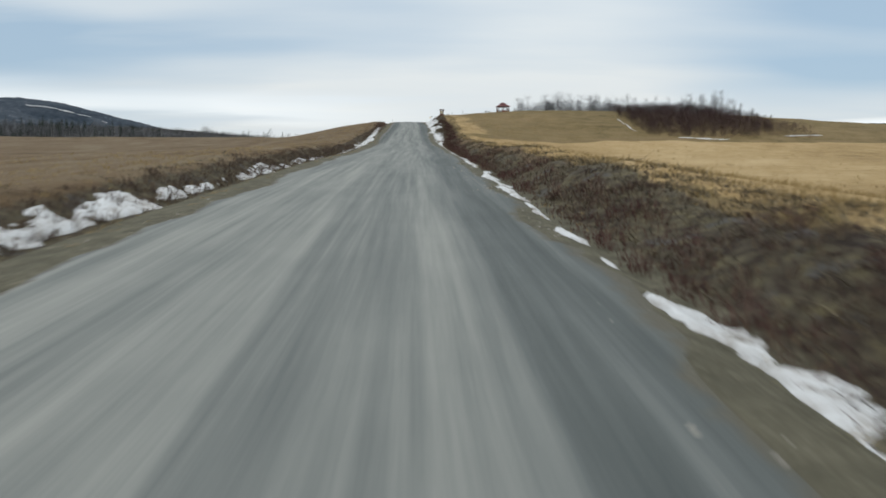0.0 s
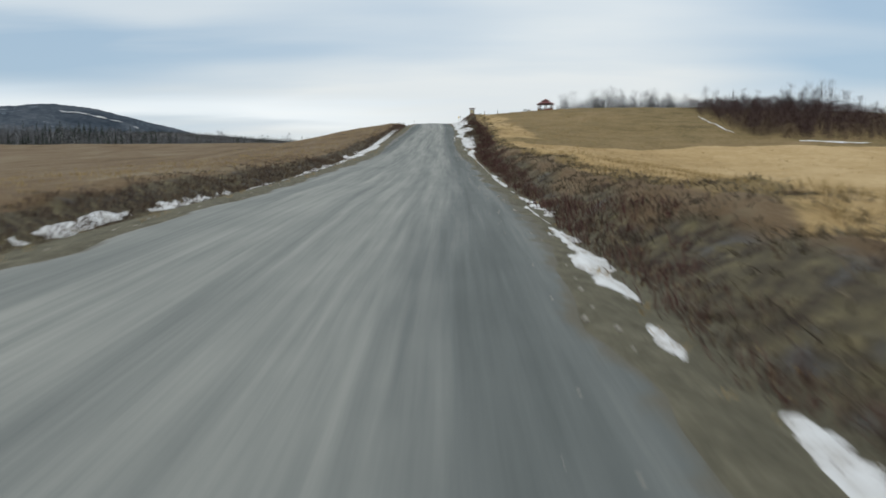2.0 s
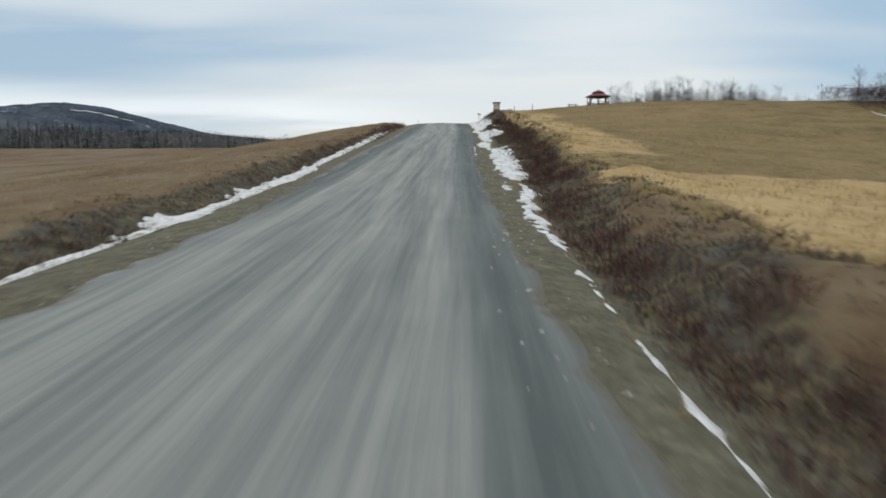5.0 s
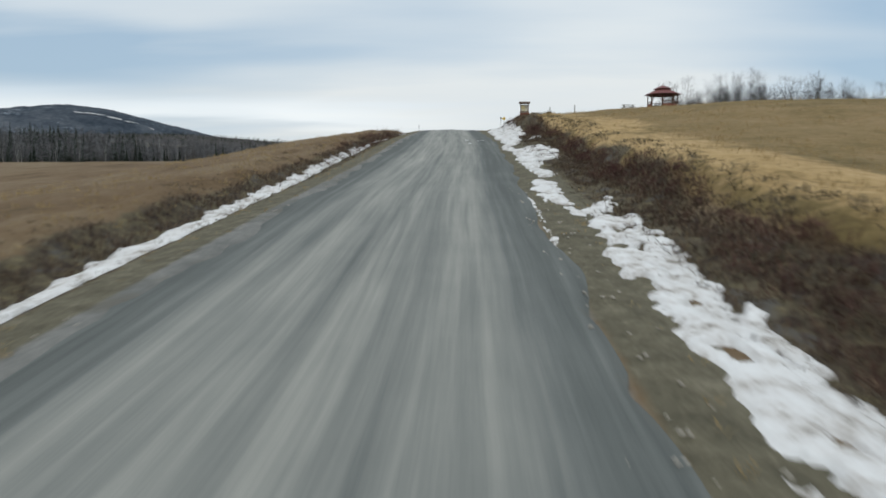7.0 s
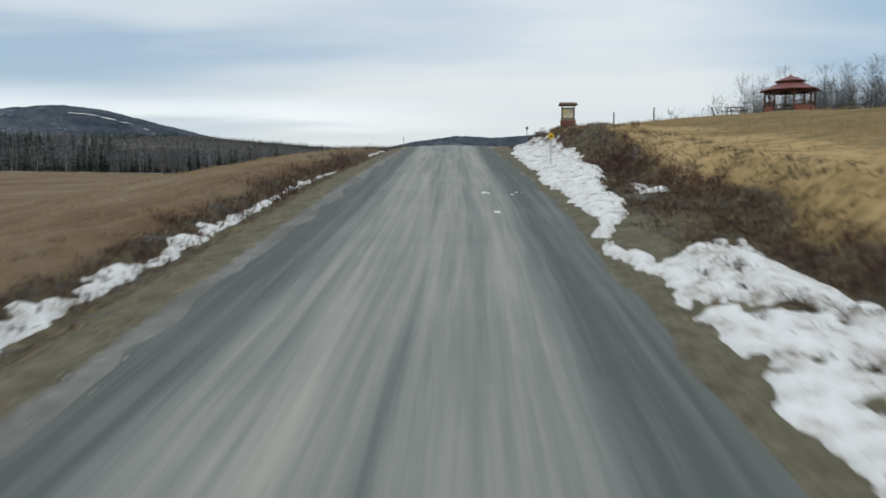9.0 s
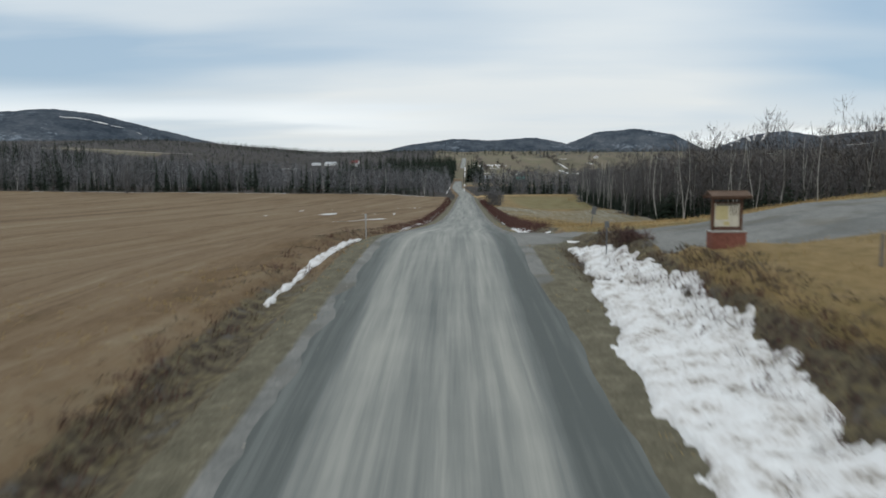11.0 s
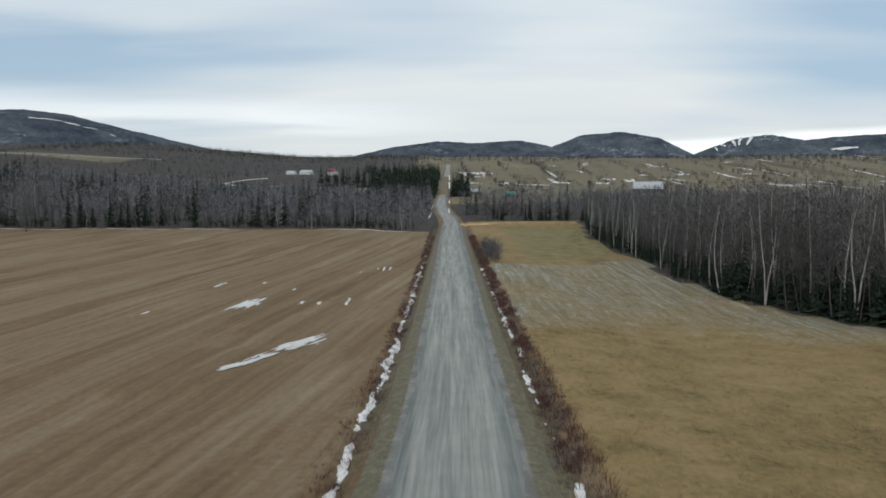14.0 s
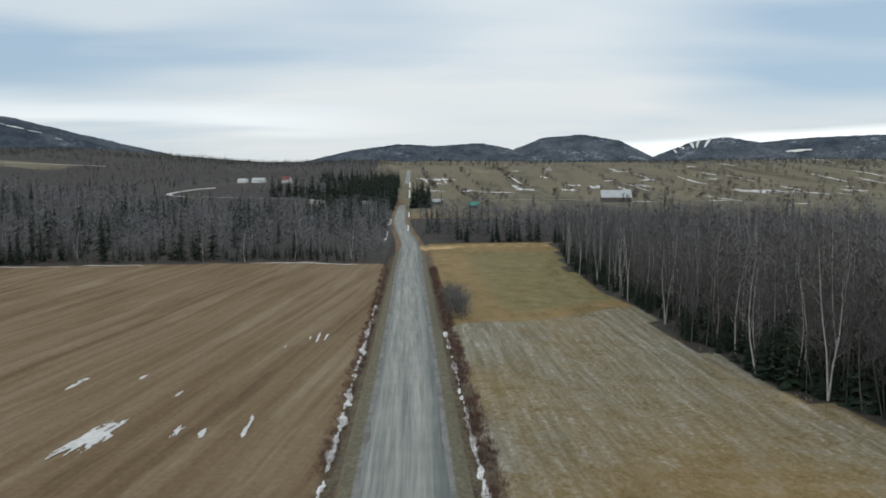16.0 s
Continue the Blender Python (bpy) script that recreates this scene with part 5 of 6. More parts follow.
def crown_tree(seed, h, r0, spread, low, limbs=10, kids=6, twigs=6, forks=1, twig_w=0.014, up=0.55):
    """A leafless tree that branches four times: stems, limbs, branches and fine twigs."""
    r = random.Random(seed)
    TV, TF, CV, CF = [], [], [], []

    def turned(d, angle):
        v = Vector((r.gauss(0, 1), r.gauss(0, 1), r.gauss(0, 1)))
        side = (v - d * v.dot(d)).normalized()
        return (d * math.cos(angle) + side * math.sin(angle)).normalized()

    def flat(p, q, w):
        side = (q - p).cross(Vector((r.gauss(0, 1), r.gauss(0, 1), r.gauss(0, 1)))).normalized() * w
        k = len(CV)
        CV.extend([tuple(p - side), tuple(p + side), tuple(q)])
        CF.append((k, k + 1, k + 2))

    for f in range(forks):
        hh = h * (1 if f == 0 else r.uniform(0.75, 0.97))
        lean, out = Vector((r.uniform(-0.06, 0.06), r.uniform(-0.06, 0.06), 1)), Vector((0, 0, 0))
        if forks > 1:
            a = 2 * math.pi * f / forks + r.random()
            out = Vector((math.cos(a), math.sin(a), 0)) * r.uniform(0.08, 0.17) * hh
        bow = Vector((r.uniform(-0.04, 0.04), r.uniform(-0.04, 0.04), 0)) * hh

        def axis(t):
            return lean * hh * t * 0.98 + bow * math.sin(3.6 * t) + out * max(0.0, t - 0.32) ** 0.8 * (1.1 - 0.5 * t)
        ts = (0, 0.12, 0.3, 0.5, 0.72, 1.0)
        tube(TV, TF, [axis(t) for t in ts], [r0 * (1.3 if t == 0 else 1 - 0.9 * t) for t in ts], 5)
        n = max(3, limbs // forks)
        for i in range(n):
            t = low + (0.95 - low) * (i + r.random()) / n
            p = axis(t)
            a = r.uniform(0, 6.283)
            d = Vector((math.cos(a), math.sin(a), r.uniform(0.5, 1.3))).normalized()
            ln = spread * hh * (1.08 - 0.72 * abs(t - low * 0.6) ** 1.2) * r.uniform(0.6, 1.1)
            mid = p + d * ln * 0.5
            end = mid + (turned(d, 0.25) + Vector((0, 0, 0.25))).normalized() * ln * 0.5
            lr = max(0.010, r0 * 0.42 * (1 - 0.8 * t))
            tube(TV, TF, [p, mid, end], [lr, lr * 0.6, lr * 0.15], 3)
            for j in range(kids):
                q = 0.2 + 0.8 * (j + r.random()) / kids
                b0 = p.lerp(mid, q * 2) if q < 0.5 else mid.lerp(end, q * 2 - 1)
                bd = (turned(d, r.uniform(0.45, 0.95)) + Vector((0, 0, up))).normalized()
                bl = ln * r.uniform(0.32, 0.6) * (1.1 - 0.45 * q)
                b1 = b0 + bd * bl
                flat(b0, b1, twig_w * 1.5)
                for m in range(twigs):
                    u = 0.15 + 0.85 * (m + r.random()) / twigs
                    c0 = b0.lerp(b1, u)
                    cd = (turned(bd, r.uniform(0.35, 0.9)) + Vector((0, 0, up * 0.6))).normalized()
                    flat(c0, c0 + cd * bl * r.uniform(0.28, 0.6), twig_w * 0.8)
    return TV, TF, CV, CF


def far_tree(seed, h, r0, count, wide, low=0.25, blade=0.035, reach=1.0, lean=0.07, rise0=0.4):
    """A leafless tree for deep woods: a thin crooked trunk and a crown of fine branches."""
    r = random.Random(seed)
    TV, TF, CV, CF = [], [], [], []
    lx, ly = r.uniform(-lean, lean), r.uniform(-lean, lean)
    kx, ky = r.uniform(-0.05, 0.05) * h, r.uniform(-0.05, 0.05) * h
    tube(TV, TF, [(0, 0, 0), (lx * h * 0.35 + kx, ly * h * 0.35 + ky, h * 0.35), (lx * h * 0.7, ly * h * 0.7, h * 0.7), (lx * h - kx, ly * h - ky, h * 0.97)], [r0, r0 * 0.7, r0 * 0.4, r0 * 0.1], 3)
    for i in range(count):
        t = low + (0.93 - low) * r.random() ** 0.75
        a = r.uniform(0, 6.283)
        env = wide * (0.40 + 1.0 * math.sin(math.pi * min(1, (t - low) / (1.02 - low)) ** 0.75))
        q = env * r.random() ** 0.55
        bx, by, bz = lx * h * t + q * 0.7 * math.cos(a), ly * h * t + q * 0.7 * math.sin(a), h * t
        ln = r.uniform(0.7, 2.0) * reach
        b = a + r.uniform(-1.1, 1.1)
        rise = r.uniform(rise0, 0.97)
        flat_ = math.sqrt(max(0.05, 1 - rise * rise))
        tx, ty, tz = bx + ln * flat_ * math.cos(b), by + ln * flat_ * math.sin(b), bz + ln * rise
        w = blade * r.uniform(0.5, 1.3)
        c, sn = w * math.cos(b + 1.57), w * math.sin(b + 1.57)
        k = len(CV)
        CV += [(bx - c, by - sn, bz), (bx + c, by + sn, bz + w), (tx, ty, tz)]
        CF.append((k, k + 1, k + 2))
    return TV, TF, CV, CF


def spruce(seed, h, wide, tiers=13, arms=9, half_a=0.46):
    """Trunk and needled boughs of a spruce: tiers of drooping, ragged boughs."""
    r = random.Random(seed)
    TV, TF, CV, CF = [], [], [], []
    tube(TV, TF, [(0, 0, 0), (0, 0, h * 0.5), (0, 0, h)], [0.02 * h * 0.6, 0.009 * h, 0.01], 5)
    for i in range(tiers):
        t = 0.06 + 0.92 * i / (tiers - 1)
        z, rad = h * t, wide * (1 - t) ** 0.85 + 0.06
        for j in range(arms):
            a = 2 * math.pi * (j + 0.5 * (i % 2) + r.uniform(-0.3, 0.3)) / arms
            ln, dz = rad * r.uniform(0.55, 1.15), r.uniform(0.12, 0.42)
            tip = (ln * math.cos(a), ln * math.sin(a), z - dz * ln)
            zj = r.uniform(-0.6, 0.6) * h / tiers
            tip, top = (tip[0], tip[1], tip[2] + zj), (0, 0, z + zj + 0.2 * h / tiers)
            e1 = (0.62 * ln * math.cos(a - half_a), 0.62 * ln * math.sin(a - half_a), z + zj - 0.75 * dz * ln)
            e2 = (0.62 * ln * math.cos(a + half_a), 0.62 * ln * math.sin(a + half_a), z + zj - 0.75 * dz * ln)
            k = len(CV)
            CV += [top, e1, tip, e2]
            CF += [(k, k + 1, k + 2), (k, k + 2, k + 3)]
    return TV, TF, CV, CF


def tree_thing(name, shape, bark, leaf, label, category, group):
    TV, TF, CV, CF = shape
    ob = thing(name, (0, 0, -500), label, category, group)
    link("trunk", np_mesh("trunk", TV, TF, bark, True), ob)
    link("crown", np_mesh("crown", CV, CF, leaf), ob)
    return ob


def plant(models, spots, rnd, tilt=0.03):
    for (x, y, s) in spots:
        m = Matrix.Translation((x, y, float(height(x, y)) - 0.05)) @ Matrix.Rotation(rnd.uniform(0, 6.28), 4, "Z") @ Matrix.Rotation(rnd.uniform(-tilt, tilt), 4, "X") @ Matrix.Scale(s, 4)
        copy_thing(rnd.choice(models), m)


def forest(name, shapes, x, y, s, mats, label, category="woods"):
    """Trees past counting, joined into one mesh with bark and twigs."""
    V, Fc, mi, n = [], [], [], 0
    pick = RNG.integers(0, len(shapes), len(x))
    turn = RNG.uniform(0, 2 * np.pi, len(x))
    z = height(x, y) - 0.1
    for k, (TV, TF, CV, CF) in enumerate(shapes):
        idx = np.where(pick == k)[0]
        if not len(idx):
            continue
        v = np.array(TV + CV)
        f = np.array(TF + [(a + len(TV), b + len(TV), c + len(TV)) for a, b, c in CF])
        m = np.r_[np.zeros(len(TF), int), np.ones(len(CF), int)]
        c, sn = np.cos(turn[idx])[:, None], np.sin(turn[idx])[:, None]
        sc = s[idx][:, None]
        vx, vy = (v[:, 0] * c - v[:, 1] * sn) * sc + x[idx][:, None], (v[:, 0] * sn + v[:, 1] * c) * sc + y[idx][:, None]
        V.append(np.stack([vx, vy, v[:, 2] * sc * RNG.uniform(0.85, 1.15, (len(idx), 1)) + z[idx][:, None]], -1).reshape(-1, 3))
        Fc.append((f[None] + (np.arange(len(idx)) * len(v))[:, None, None] + n).reshape(-1, 3))
        mi.append(np.tile(m, len(idx)))
        n += len(idx) * len(v)
    me = np_mesh(name, np.concatenate(V), np.concatenate(Fc), mats)
    me.polygons.foreach_set("material_index", np.concatenate(mi).astype(np.int32))
    return tagged(new(name, me), label, category, kind="stuff")


rnd = random.Random(11)
birches = [tree_thing("birch_tree", crown_tree(20 + i, h, 0.13, 0.17, 0.30, 13, 5, 6, fk, 0.022), M_BIRCH, M_TWIG, "tall leafless birch with a pale trunk", "tree", "birches at the edge of the woods") for i, (h, fk) in enumerate(((17, 1), (18, 2), (15.5, 1), (17.5, 2), (16, 1)))]
poplars = [tree_thing("poplar_tree", crown_tree(40 + i, h, 0.09, 0.20, 0.20, 15, 6, 7, 1, 0.022), M_POLE, M_TWIG, "leafless grey poplar at the edge of the woods", "tree", "bare trees at the edge of the woods") for i, h in enumerate((15, 17, 13.5, 16))]
spruces = [tree_thing("spruce_tree", spruce(60 + i, h, w, 17, 9, 0.60), M_GREY_BARK, M_SPRUCE, "dark green spruce at the edge of the woods", "tree", "spruces at the edge of the woods") for i, (h, w) in enumerate(((11, 2.3), (13, 2.6), (8.5, 2.0)))]
def joined(a, b):
    """Two tree shapes as one."""
    return (a[0] + b[0], a[1] + [tuple(k + len(a[0]) for k in f) for f in b[1]], a[2] + b[2], a[3] + [tuple(k + len(a[2]) for k in f) for f in b[3]])


hill_trees = [tree_thing("bare_tree", joined(crown_tree(80 + i, h, 0.07, 0.34, 0.12, 20, 6, 6, fk, 0.008, 0.85), far_tree(90 + i, h * 0.97, 0.04, 250, h * 0.24, 0.12, 0.014, 0.75)), M_POLE, M_TWIG_PALE, "leafless grey tree on the hilltop", "tree", "bare trees on the hilltop") for i, (h, fk) in enumerate(((8.5, 1), (7.0, 2), (9.0, 3), (6.0, 3)))]

def edge_scale(y):
    """The woods stand taller towards the hill."""
    return np.interp(y, [285, 344, 354, 376, 396, 440, 500, 700], [1.0, 1.10, 1.52, 1.54, 1.46, 1.32, 1.15, 0.97])


# the edge of the woods on the right of the road
spots_b, spots_p, spots_s = [], [], []
for i in range(260):
    y = rnd.uniform(285, 600)
    x = float(wood_edge_right(y)) + abs(rnd.gauss(0, 7)) + 0.8
    if x > 0.34 * y or (y < 352 and x > 0.29 * y):
        continue
    kind = rnd.random()
    (spots_b if kind < 0.30 else spots_p if kind < 0.76 else spots_s).append((x, y, rnd.uniform(0.85, 1.08) * float(edge_scale(y))))
plant(birches, [(x, y, s * 0.88) for x, y, s in spots_b], rnd)
plant(poplars, spots_p, rnd)
plant(spruces, [(x, y, s * rnd.uniform(0.45, 0.75)) for x, y, s in spots_s], rnd)
plant(spruces, [(float(wood_edge_right(yy)) + rnd.uniform(1.5, 9), yy, rnd.uniform(0.3, 0.6)) for yy in [rnd.uniform(340, 480) for i in range(90)]], rnd)
# the edge of the woods on the left and at the field's end
spots_p, spots_s, spots_b = [], [], []
for i in range(170):
    x = rnd.uniform(-300, -15)
    y = float(wood_edge_left(x)) + abs(rnd.gauss(0, 9)) + 1
    kind = rnd.random()
    (spots_p if kind < 0.74 else spots_s if kind < 0.90 else spots_b).append((x, y, rnd.uniform(0.6, 0.92)))
for i in range(34):
    spots_p.append((rnd.uniform(14, 66), 626 + rnd.uniform(0, 16), rnd.uniform(0.6, 0.95)))
for i in range(14):
    spots_s.append((rnd.uniform(14, 66), 628 + rnd.uniform(0, 20), rnd.uniform(0.6, 0.95)))
plant(poplars, spots_p, rnd)
plant(spruces, spots_s, rnd)
plant(birches, spots_b, rnd)
# trees behind the pavilion
plant(hill_trees, [(hx, hy, rnd.uniform(0.62, 1.05) * (1.0 if hx < 72 else 0.86)) for hx, hy in [(rnd.uniform(38, 104), rnd.uniform(264, 290)) for i in range(250)] if hx > 4 + 0.8 * (hy - 226)], rnd)
plant(hill_trees, [(rnd.uniform(60, 90), 184 + rnd.uniform(-8, 14), rnd.uniform(0.45, 0.8)) for i in range(34)], rnd)
plant(hill_trees, [(rnd.uniform(-160, -141), rnd.uniform(503, 518), rnd.uniform(1.7, 2.2)) for i in range(8)], rnd)


far_bare = [far_tree(120 + i, h, 0.060, 92, 2.0, 0.20, 0.044, 1.25) for i, h in enumerate((13, 15, 16, 12, 14))]
field_bare = [far_tree(125 + i, h, 0.030, 64, 2.9, 0.05, 0.105, 1.25, 0.1, 0.05) for i, h in enumerate((13, 15, 16, 12, 14))]
distant_bare = [far_tree(130 + i, h, 0.08, 28, 3.6, 0.06, 0.30, 1.5, 0.1, 0.05) for i, h in enumerate((9, 10.5, 8.5))]
far_spruce = [spruce(140 + i, h, w, 8, 7) for i, (h, w) in enumerate(((11, 2.9), (13.5, 3.3), (9, 2.7)))]
young_spruce = [spruce(145 + i, h, w, 8, 6, 0.66) for i, (h, w) in enumerate(((10, 2.7), (12, 2.9), (8, 2.5)))]
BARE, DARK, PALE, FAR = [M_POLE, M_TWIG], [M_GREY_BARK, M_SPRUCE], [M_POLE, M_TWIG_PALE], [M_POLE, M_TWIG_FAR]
distant_spruce = [spruce(148 + i, h, w, 5, 6, 0.66) for i, (h, w) in enumerate(((10, 2.9), (12, 3.1), (8, 2.7)))]


def glade(x, y):
    """Open ground round the far farm and its lane."""
    lane = (x > -285) & (x < -165) & (y > 925) & (y < 1100)
    yard = (x > -235) & (x < -132) & (y > 1120) & (y < 1260)
    return lane | yard | ((x > -170) & (x < -20) & (y > 958) & (y < 990))


x, y = scatter(5200, 50, 330, 300, 700, lambda x, y: (x > wood_edge_right(y) + 3) & (x < 0.43 * y) & (RNG.random(len(x)) < np.clip(1.35 - (x - wood_edge_right(y)) / 120, 0.22, 1)))
forest("bare_woods", far_bare, x, y, RNG.uniform(0.84, 1.1, len(x)) * edge_scale(y) * np.clip(1.1 - (x - 60) / 900, 0.8, 1), BARE, "grey leafless woods of birch and poplar")
xe, ye = scatter(900, 50, 150, 346, 480, lambda x, y: (x > wood_edge_right(y) + 1.5) & (x < wood_edge_right(y) + 40) & (x < 0.33 * y))
forest("bare_woods", [far_tree(170 + i, h, 0.06, 130, 2.1, 0.20, 0.034, 0.8, 0.1) for i, h in enumerate((13, 15, 16, 14))], xe, ye, RNG.uniform(0.84, 1.1, len(xe)) * edge_scale(ye), [M_POLE, M_TWIG_BROWN], "brown-grey leafless trees along the edge of the woods")
forest("pale_trunks", [crown_tree(160 + i, 15.5, 0.12, 0.15, 0.4, 7, 3, 3, 1 + i % 2, 0.04) for i in range(3)], x[::8] + 1.5, y[::8], RNG.uniform(0.9, 1.12, len(x[::8])) * edge_scale(y[::8]), [M_BIRCH, M_TWIG], "leafless birches inside the woods")
x, y = scatter(700, 55, 330, 300, 700, lambda x, y: (x > wood_edge_right(y) + 5) & (x < 0.43 * y) & clump(x, y, 30, 2, -0.2))
forest("spruce_woods", young_spruce, x, y, RNG.uniform(0.5, 1.05, len(x)), DARK, "dark spruces among bare trees")
x, y = scatter(3600, 50, 140, 310, 640, lambda x, y: (x > wood_edge_right(y) + 1.5) & (x < 0.43 * y) & (x < wood_edge_right(y) + 26))
forest("young_spruces", young_spruce, x, y, RNG.uniform(0.3, 0.72, len(x)) * np.interp(y, [310, 400, 440], [1.5, 1.5, 1.0]), DARK, "dark young spruces under the bare trees")
x, y = scatter(2600, -330, -14, 475, 600, lambda x, y: (y > wood_edge_left(x) + 2) & (y < wood_edge_left(x) + 30) & clump(x, y, 9, 2, 0.5))
forest("young_spruces", young_spruce, x, y, RNG.uniform(0.18, 0.5, len(x)), DARK, "dark young spruces under the bare trees")
x, y = scatter(900, 58, 125, 325, 415, lambda x, y: (x > wood_edge_right(y) + 1.0) & (x < wood_edge_right(y) + 12) & clump(x, y, 12, 2, 0.3))
forest("young_spruces", young_spruce, x, y, RNG.uniform(0.45, 0.95, len(x)), DARK, "dense dark spruces at the edge of the woods")
xs_, ys_ = scatter(150, -330, -14, 500, 650, lambda x, y: (y > wood_edge_left(x) + 9) & (y < wood_edge_left(x) + 70) & (wave(x, y, 16, 2) > 0.12))
plant(spruces, [(float(a), float(b), rnd.uniform(0.65, 1.25)) for a, b in zip(xs_, ys_)], rnd)
x, y = scatter(6000, -470, -7.5, 490, 880, lambda x, y: (y > wood_edge_left(x) + 3) & (off_road(x, y) > 4.2) & (wave(x, y, 30, 1) + 0.6 * wave(x, y, 12, 2) < 0.50) & (RNG.random(len(x)) < np.clip(1.4 - (y - 540) / 420, 0.45, 1)))
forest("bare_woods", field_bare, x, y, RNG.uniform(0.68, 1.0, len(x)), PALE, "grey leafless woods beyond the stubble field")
forest("pale_trunks", [crown_tree(164 + i, 15.5, 0.13, 0.15, 0.4, 7, 3, 3, 1 + i % 2, 0.05) for i in range(3)], x[::38] + 1.2, y[::38], RNG.uniform(0.75, 1.05, len(x[::38])), [M_BIRCH, M_TWIG_PALE], "leafless birches inside the woods beyond the field")
x, y = scatter(4200, -430, -8, 505, 900, lambda x, y: (y > wood_edge_left(x) + 5) & (off_road(x, y) > 5) & (wave(x, y, 30, 1) + 0.6 * wave(x, y, 12, 2) > 0.46))
forest("spruce_woods", young_spruce, x, y, RNG.uniform(0.85, 1.5, len(x)), DARK, "dark spruces in the woods beyond the field")
x, y = scatter(1500, 8, 420, 628, 800, lambda x, y: (off_road(x, y) > 4.5) & (y < 830 - 0.22 * x))
forest("bare_woods", field_bare, x, y, RNG.uniform(0.7, 1.1, len(x)), PALE, "grey leafless woods at the meadow's end")
x, y = scatter(640, 8, 420, 630, 800, lambda x, y: (off_road(x, y) > 4.5) & clump(x, y, 40, 3, -0.2) & (y < 820 - 0.22 * x))
forest("spruce_woods", young_spruce, x, y, RNG.uniform(0.6, 1.35, len(x)), DARK, "dark spruces at the meadow's end")
x, y = scatter(2300, -165, -9, 870, 1290, lambda x, y: (x > -(0.10 + 0.055 * wave(y * 0, y, 45, 1) + 0.03 * wave(y * 0 + 9, y, 17, 2)) * (y - 330)) & (x < -12) & ~glade(x, y) & clump(x, y, 38, 2, 0.35))
forest("spruce_grove", young_spruce, x, y, RNG.uniform(0.9, 1.8, len(x)) * np.interp(y, [870, 930, 1000], [0.6, 0.9, 1.15]), DARK, "dark spruce grove beside the far road")
x, y = scatter(520, -135, -11, 925, 1010, lambda x, y: (x > -15 - 1.4 * (y - 915)) & (off_road(x, y) > 3.5) & ~glade(x, y - 8))
forest("spruce_grove", young_spruce, x, y, RNG.uniform(1.5, 2.05, len(x)), DARK, "tall dark spruce grove beside the far road")
x, y = scatter(60, 3, 24, 905, 962, lambda x, y: (off_road(x, y) > 3.5) & (x < 17 + 0.1 * (y - 905)))
forest("spruce_grove", young_spruce, x, y, RNG.uniform(1.5, 2.1, len(x)), DARK, "clump of tall dark spruces beside the far road")
x, y = scatter(6500, -1200, -30, 880, 1950, lambda x, y: ~glade(x, y) & ~((x < -520) & (y > 1370) & (y < 1500)))
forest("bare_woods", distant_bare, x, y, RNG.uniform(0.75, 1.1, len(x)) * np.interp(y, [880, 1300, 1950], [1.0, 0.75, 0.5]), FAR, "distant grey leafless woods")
x, y = scatter(2300, -1200, -40, 880, 1950, lambda x, y: clump(x, y, 110, 2, 0.0) & ~glade(x, y) & ~((x < -520) & (y > 1370) & (y < 1500)))
forest("spruce_woods", distant_spruce, x, y, RNG.uniform(0.8, 1.25, len(x)) * np.interp(y, [880, 1300, 1950], [1.0, 0.75, 0.5]), DARK, "distant dark spruce woods")
x, y = scatter(2800, -900, 1500, 1730, 1900, lambda x, y: clump(x, y, 130, 1, 0.75))
forest("spruce_woods", distant_spruce, x, y, RNG.uniform(0.5, 0.9, len(x)), DARK, "belt of dark spruces on the skyline")
x, y = scatter(1500, 150, 1500, 1560, 1850, lambda x, y: clump(x, y, 120, 3, 0.2))
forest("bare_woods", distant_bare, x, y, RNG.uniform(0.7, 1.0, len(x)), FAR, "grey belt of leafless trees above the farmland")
x, y = scatter(1100, 420, 1400, 700, 1500, lambda x, y: (x > 420 + 0.35 * (y - 700)) & (y < 950 + 0.2 * x) & clump(x, y, 90, 3, 0.1))
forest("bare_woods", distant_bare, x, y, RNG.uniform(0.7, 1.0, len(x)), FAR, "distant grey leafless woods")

# brush along the wood's edge, the thicket on the hill, hedges on the far farmland
bush_shapes = [far_tree(200 + i, 3.0, 0.018, 85, 1.15, 0.02, 0.018, 0.55, 0.2) for i in range(4)]
x, y = scatter(2300, 51, 94, 146, 198, lambda x, y: (y > 147.5 + 1.5 * wave(x, y, 9, 1)) & (x > 51.6 + 0.10 * (y - 150) + 0.8 * wave(x, y, 6, 2)) & (x < 90 + 4 * wave(x, y, 7, 2)) & (RNG.random(len(x)) < np.clip(1.0 - (x - 78) / 22, 0.35, 1)))
forest("thicket", bush_shapes, x, y, RNG.uniform(0.55, 1.1, len(x)) * np.interp(x, [51, 57, 76, 92], [0.55, 0.9, 0.95, 0.6]) * np.interp(y, [146, 154, 198], [0.55, 1.0, 1.0]), [M_GREY_BARK, M_THICKET], "dark red-brown leafless thicket on the hillside", "thicket")
mound_shapes = [far_tree(240 + i, 0.75 + 0.12 * i, 0.012, 110, 0.62, 0.02, 0.014, 0.32, 0.3) for i in range(5)]
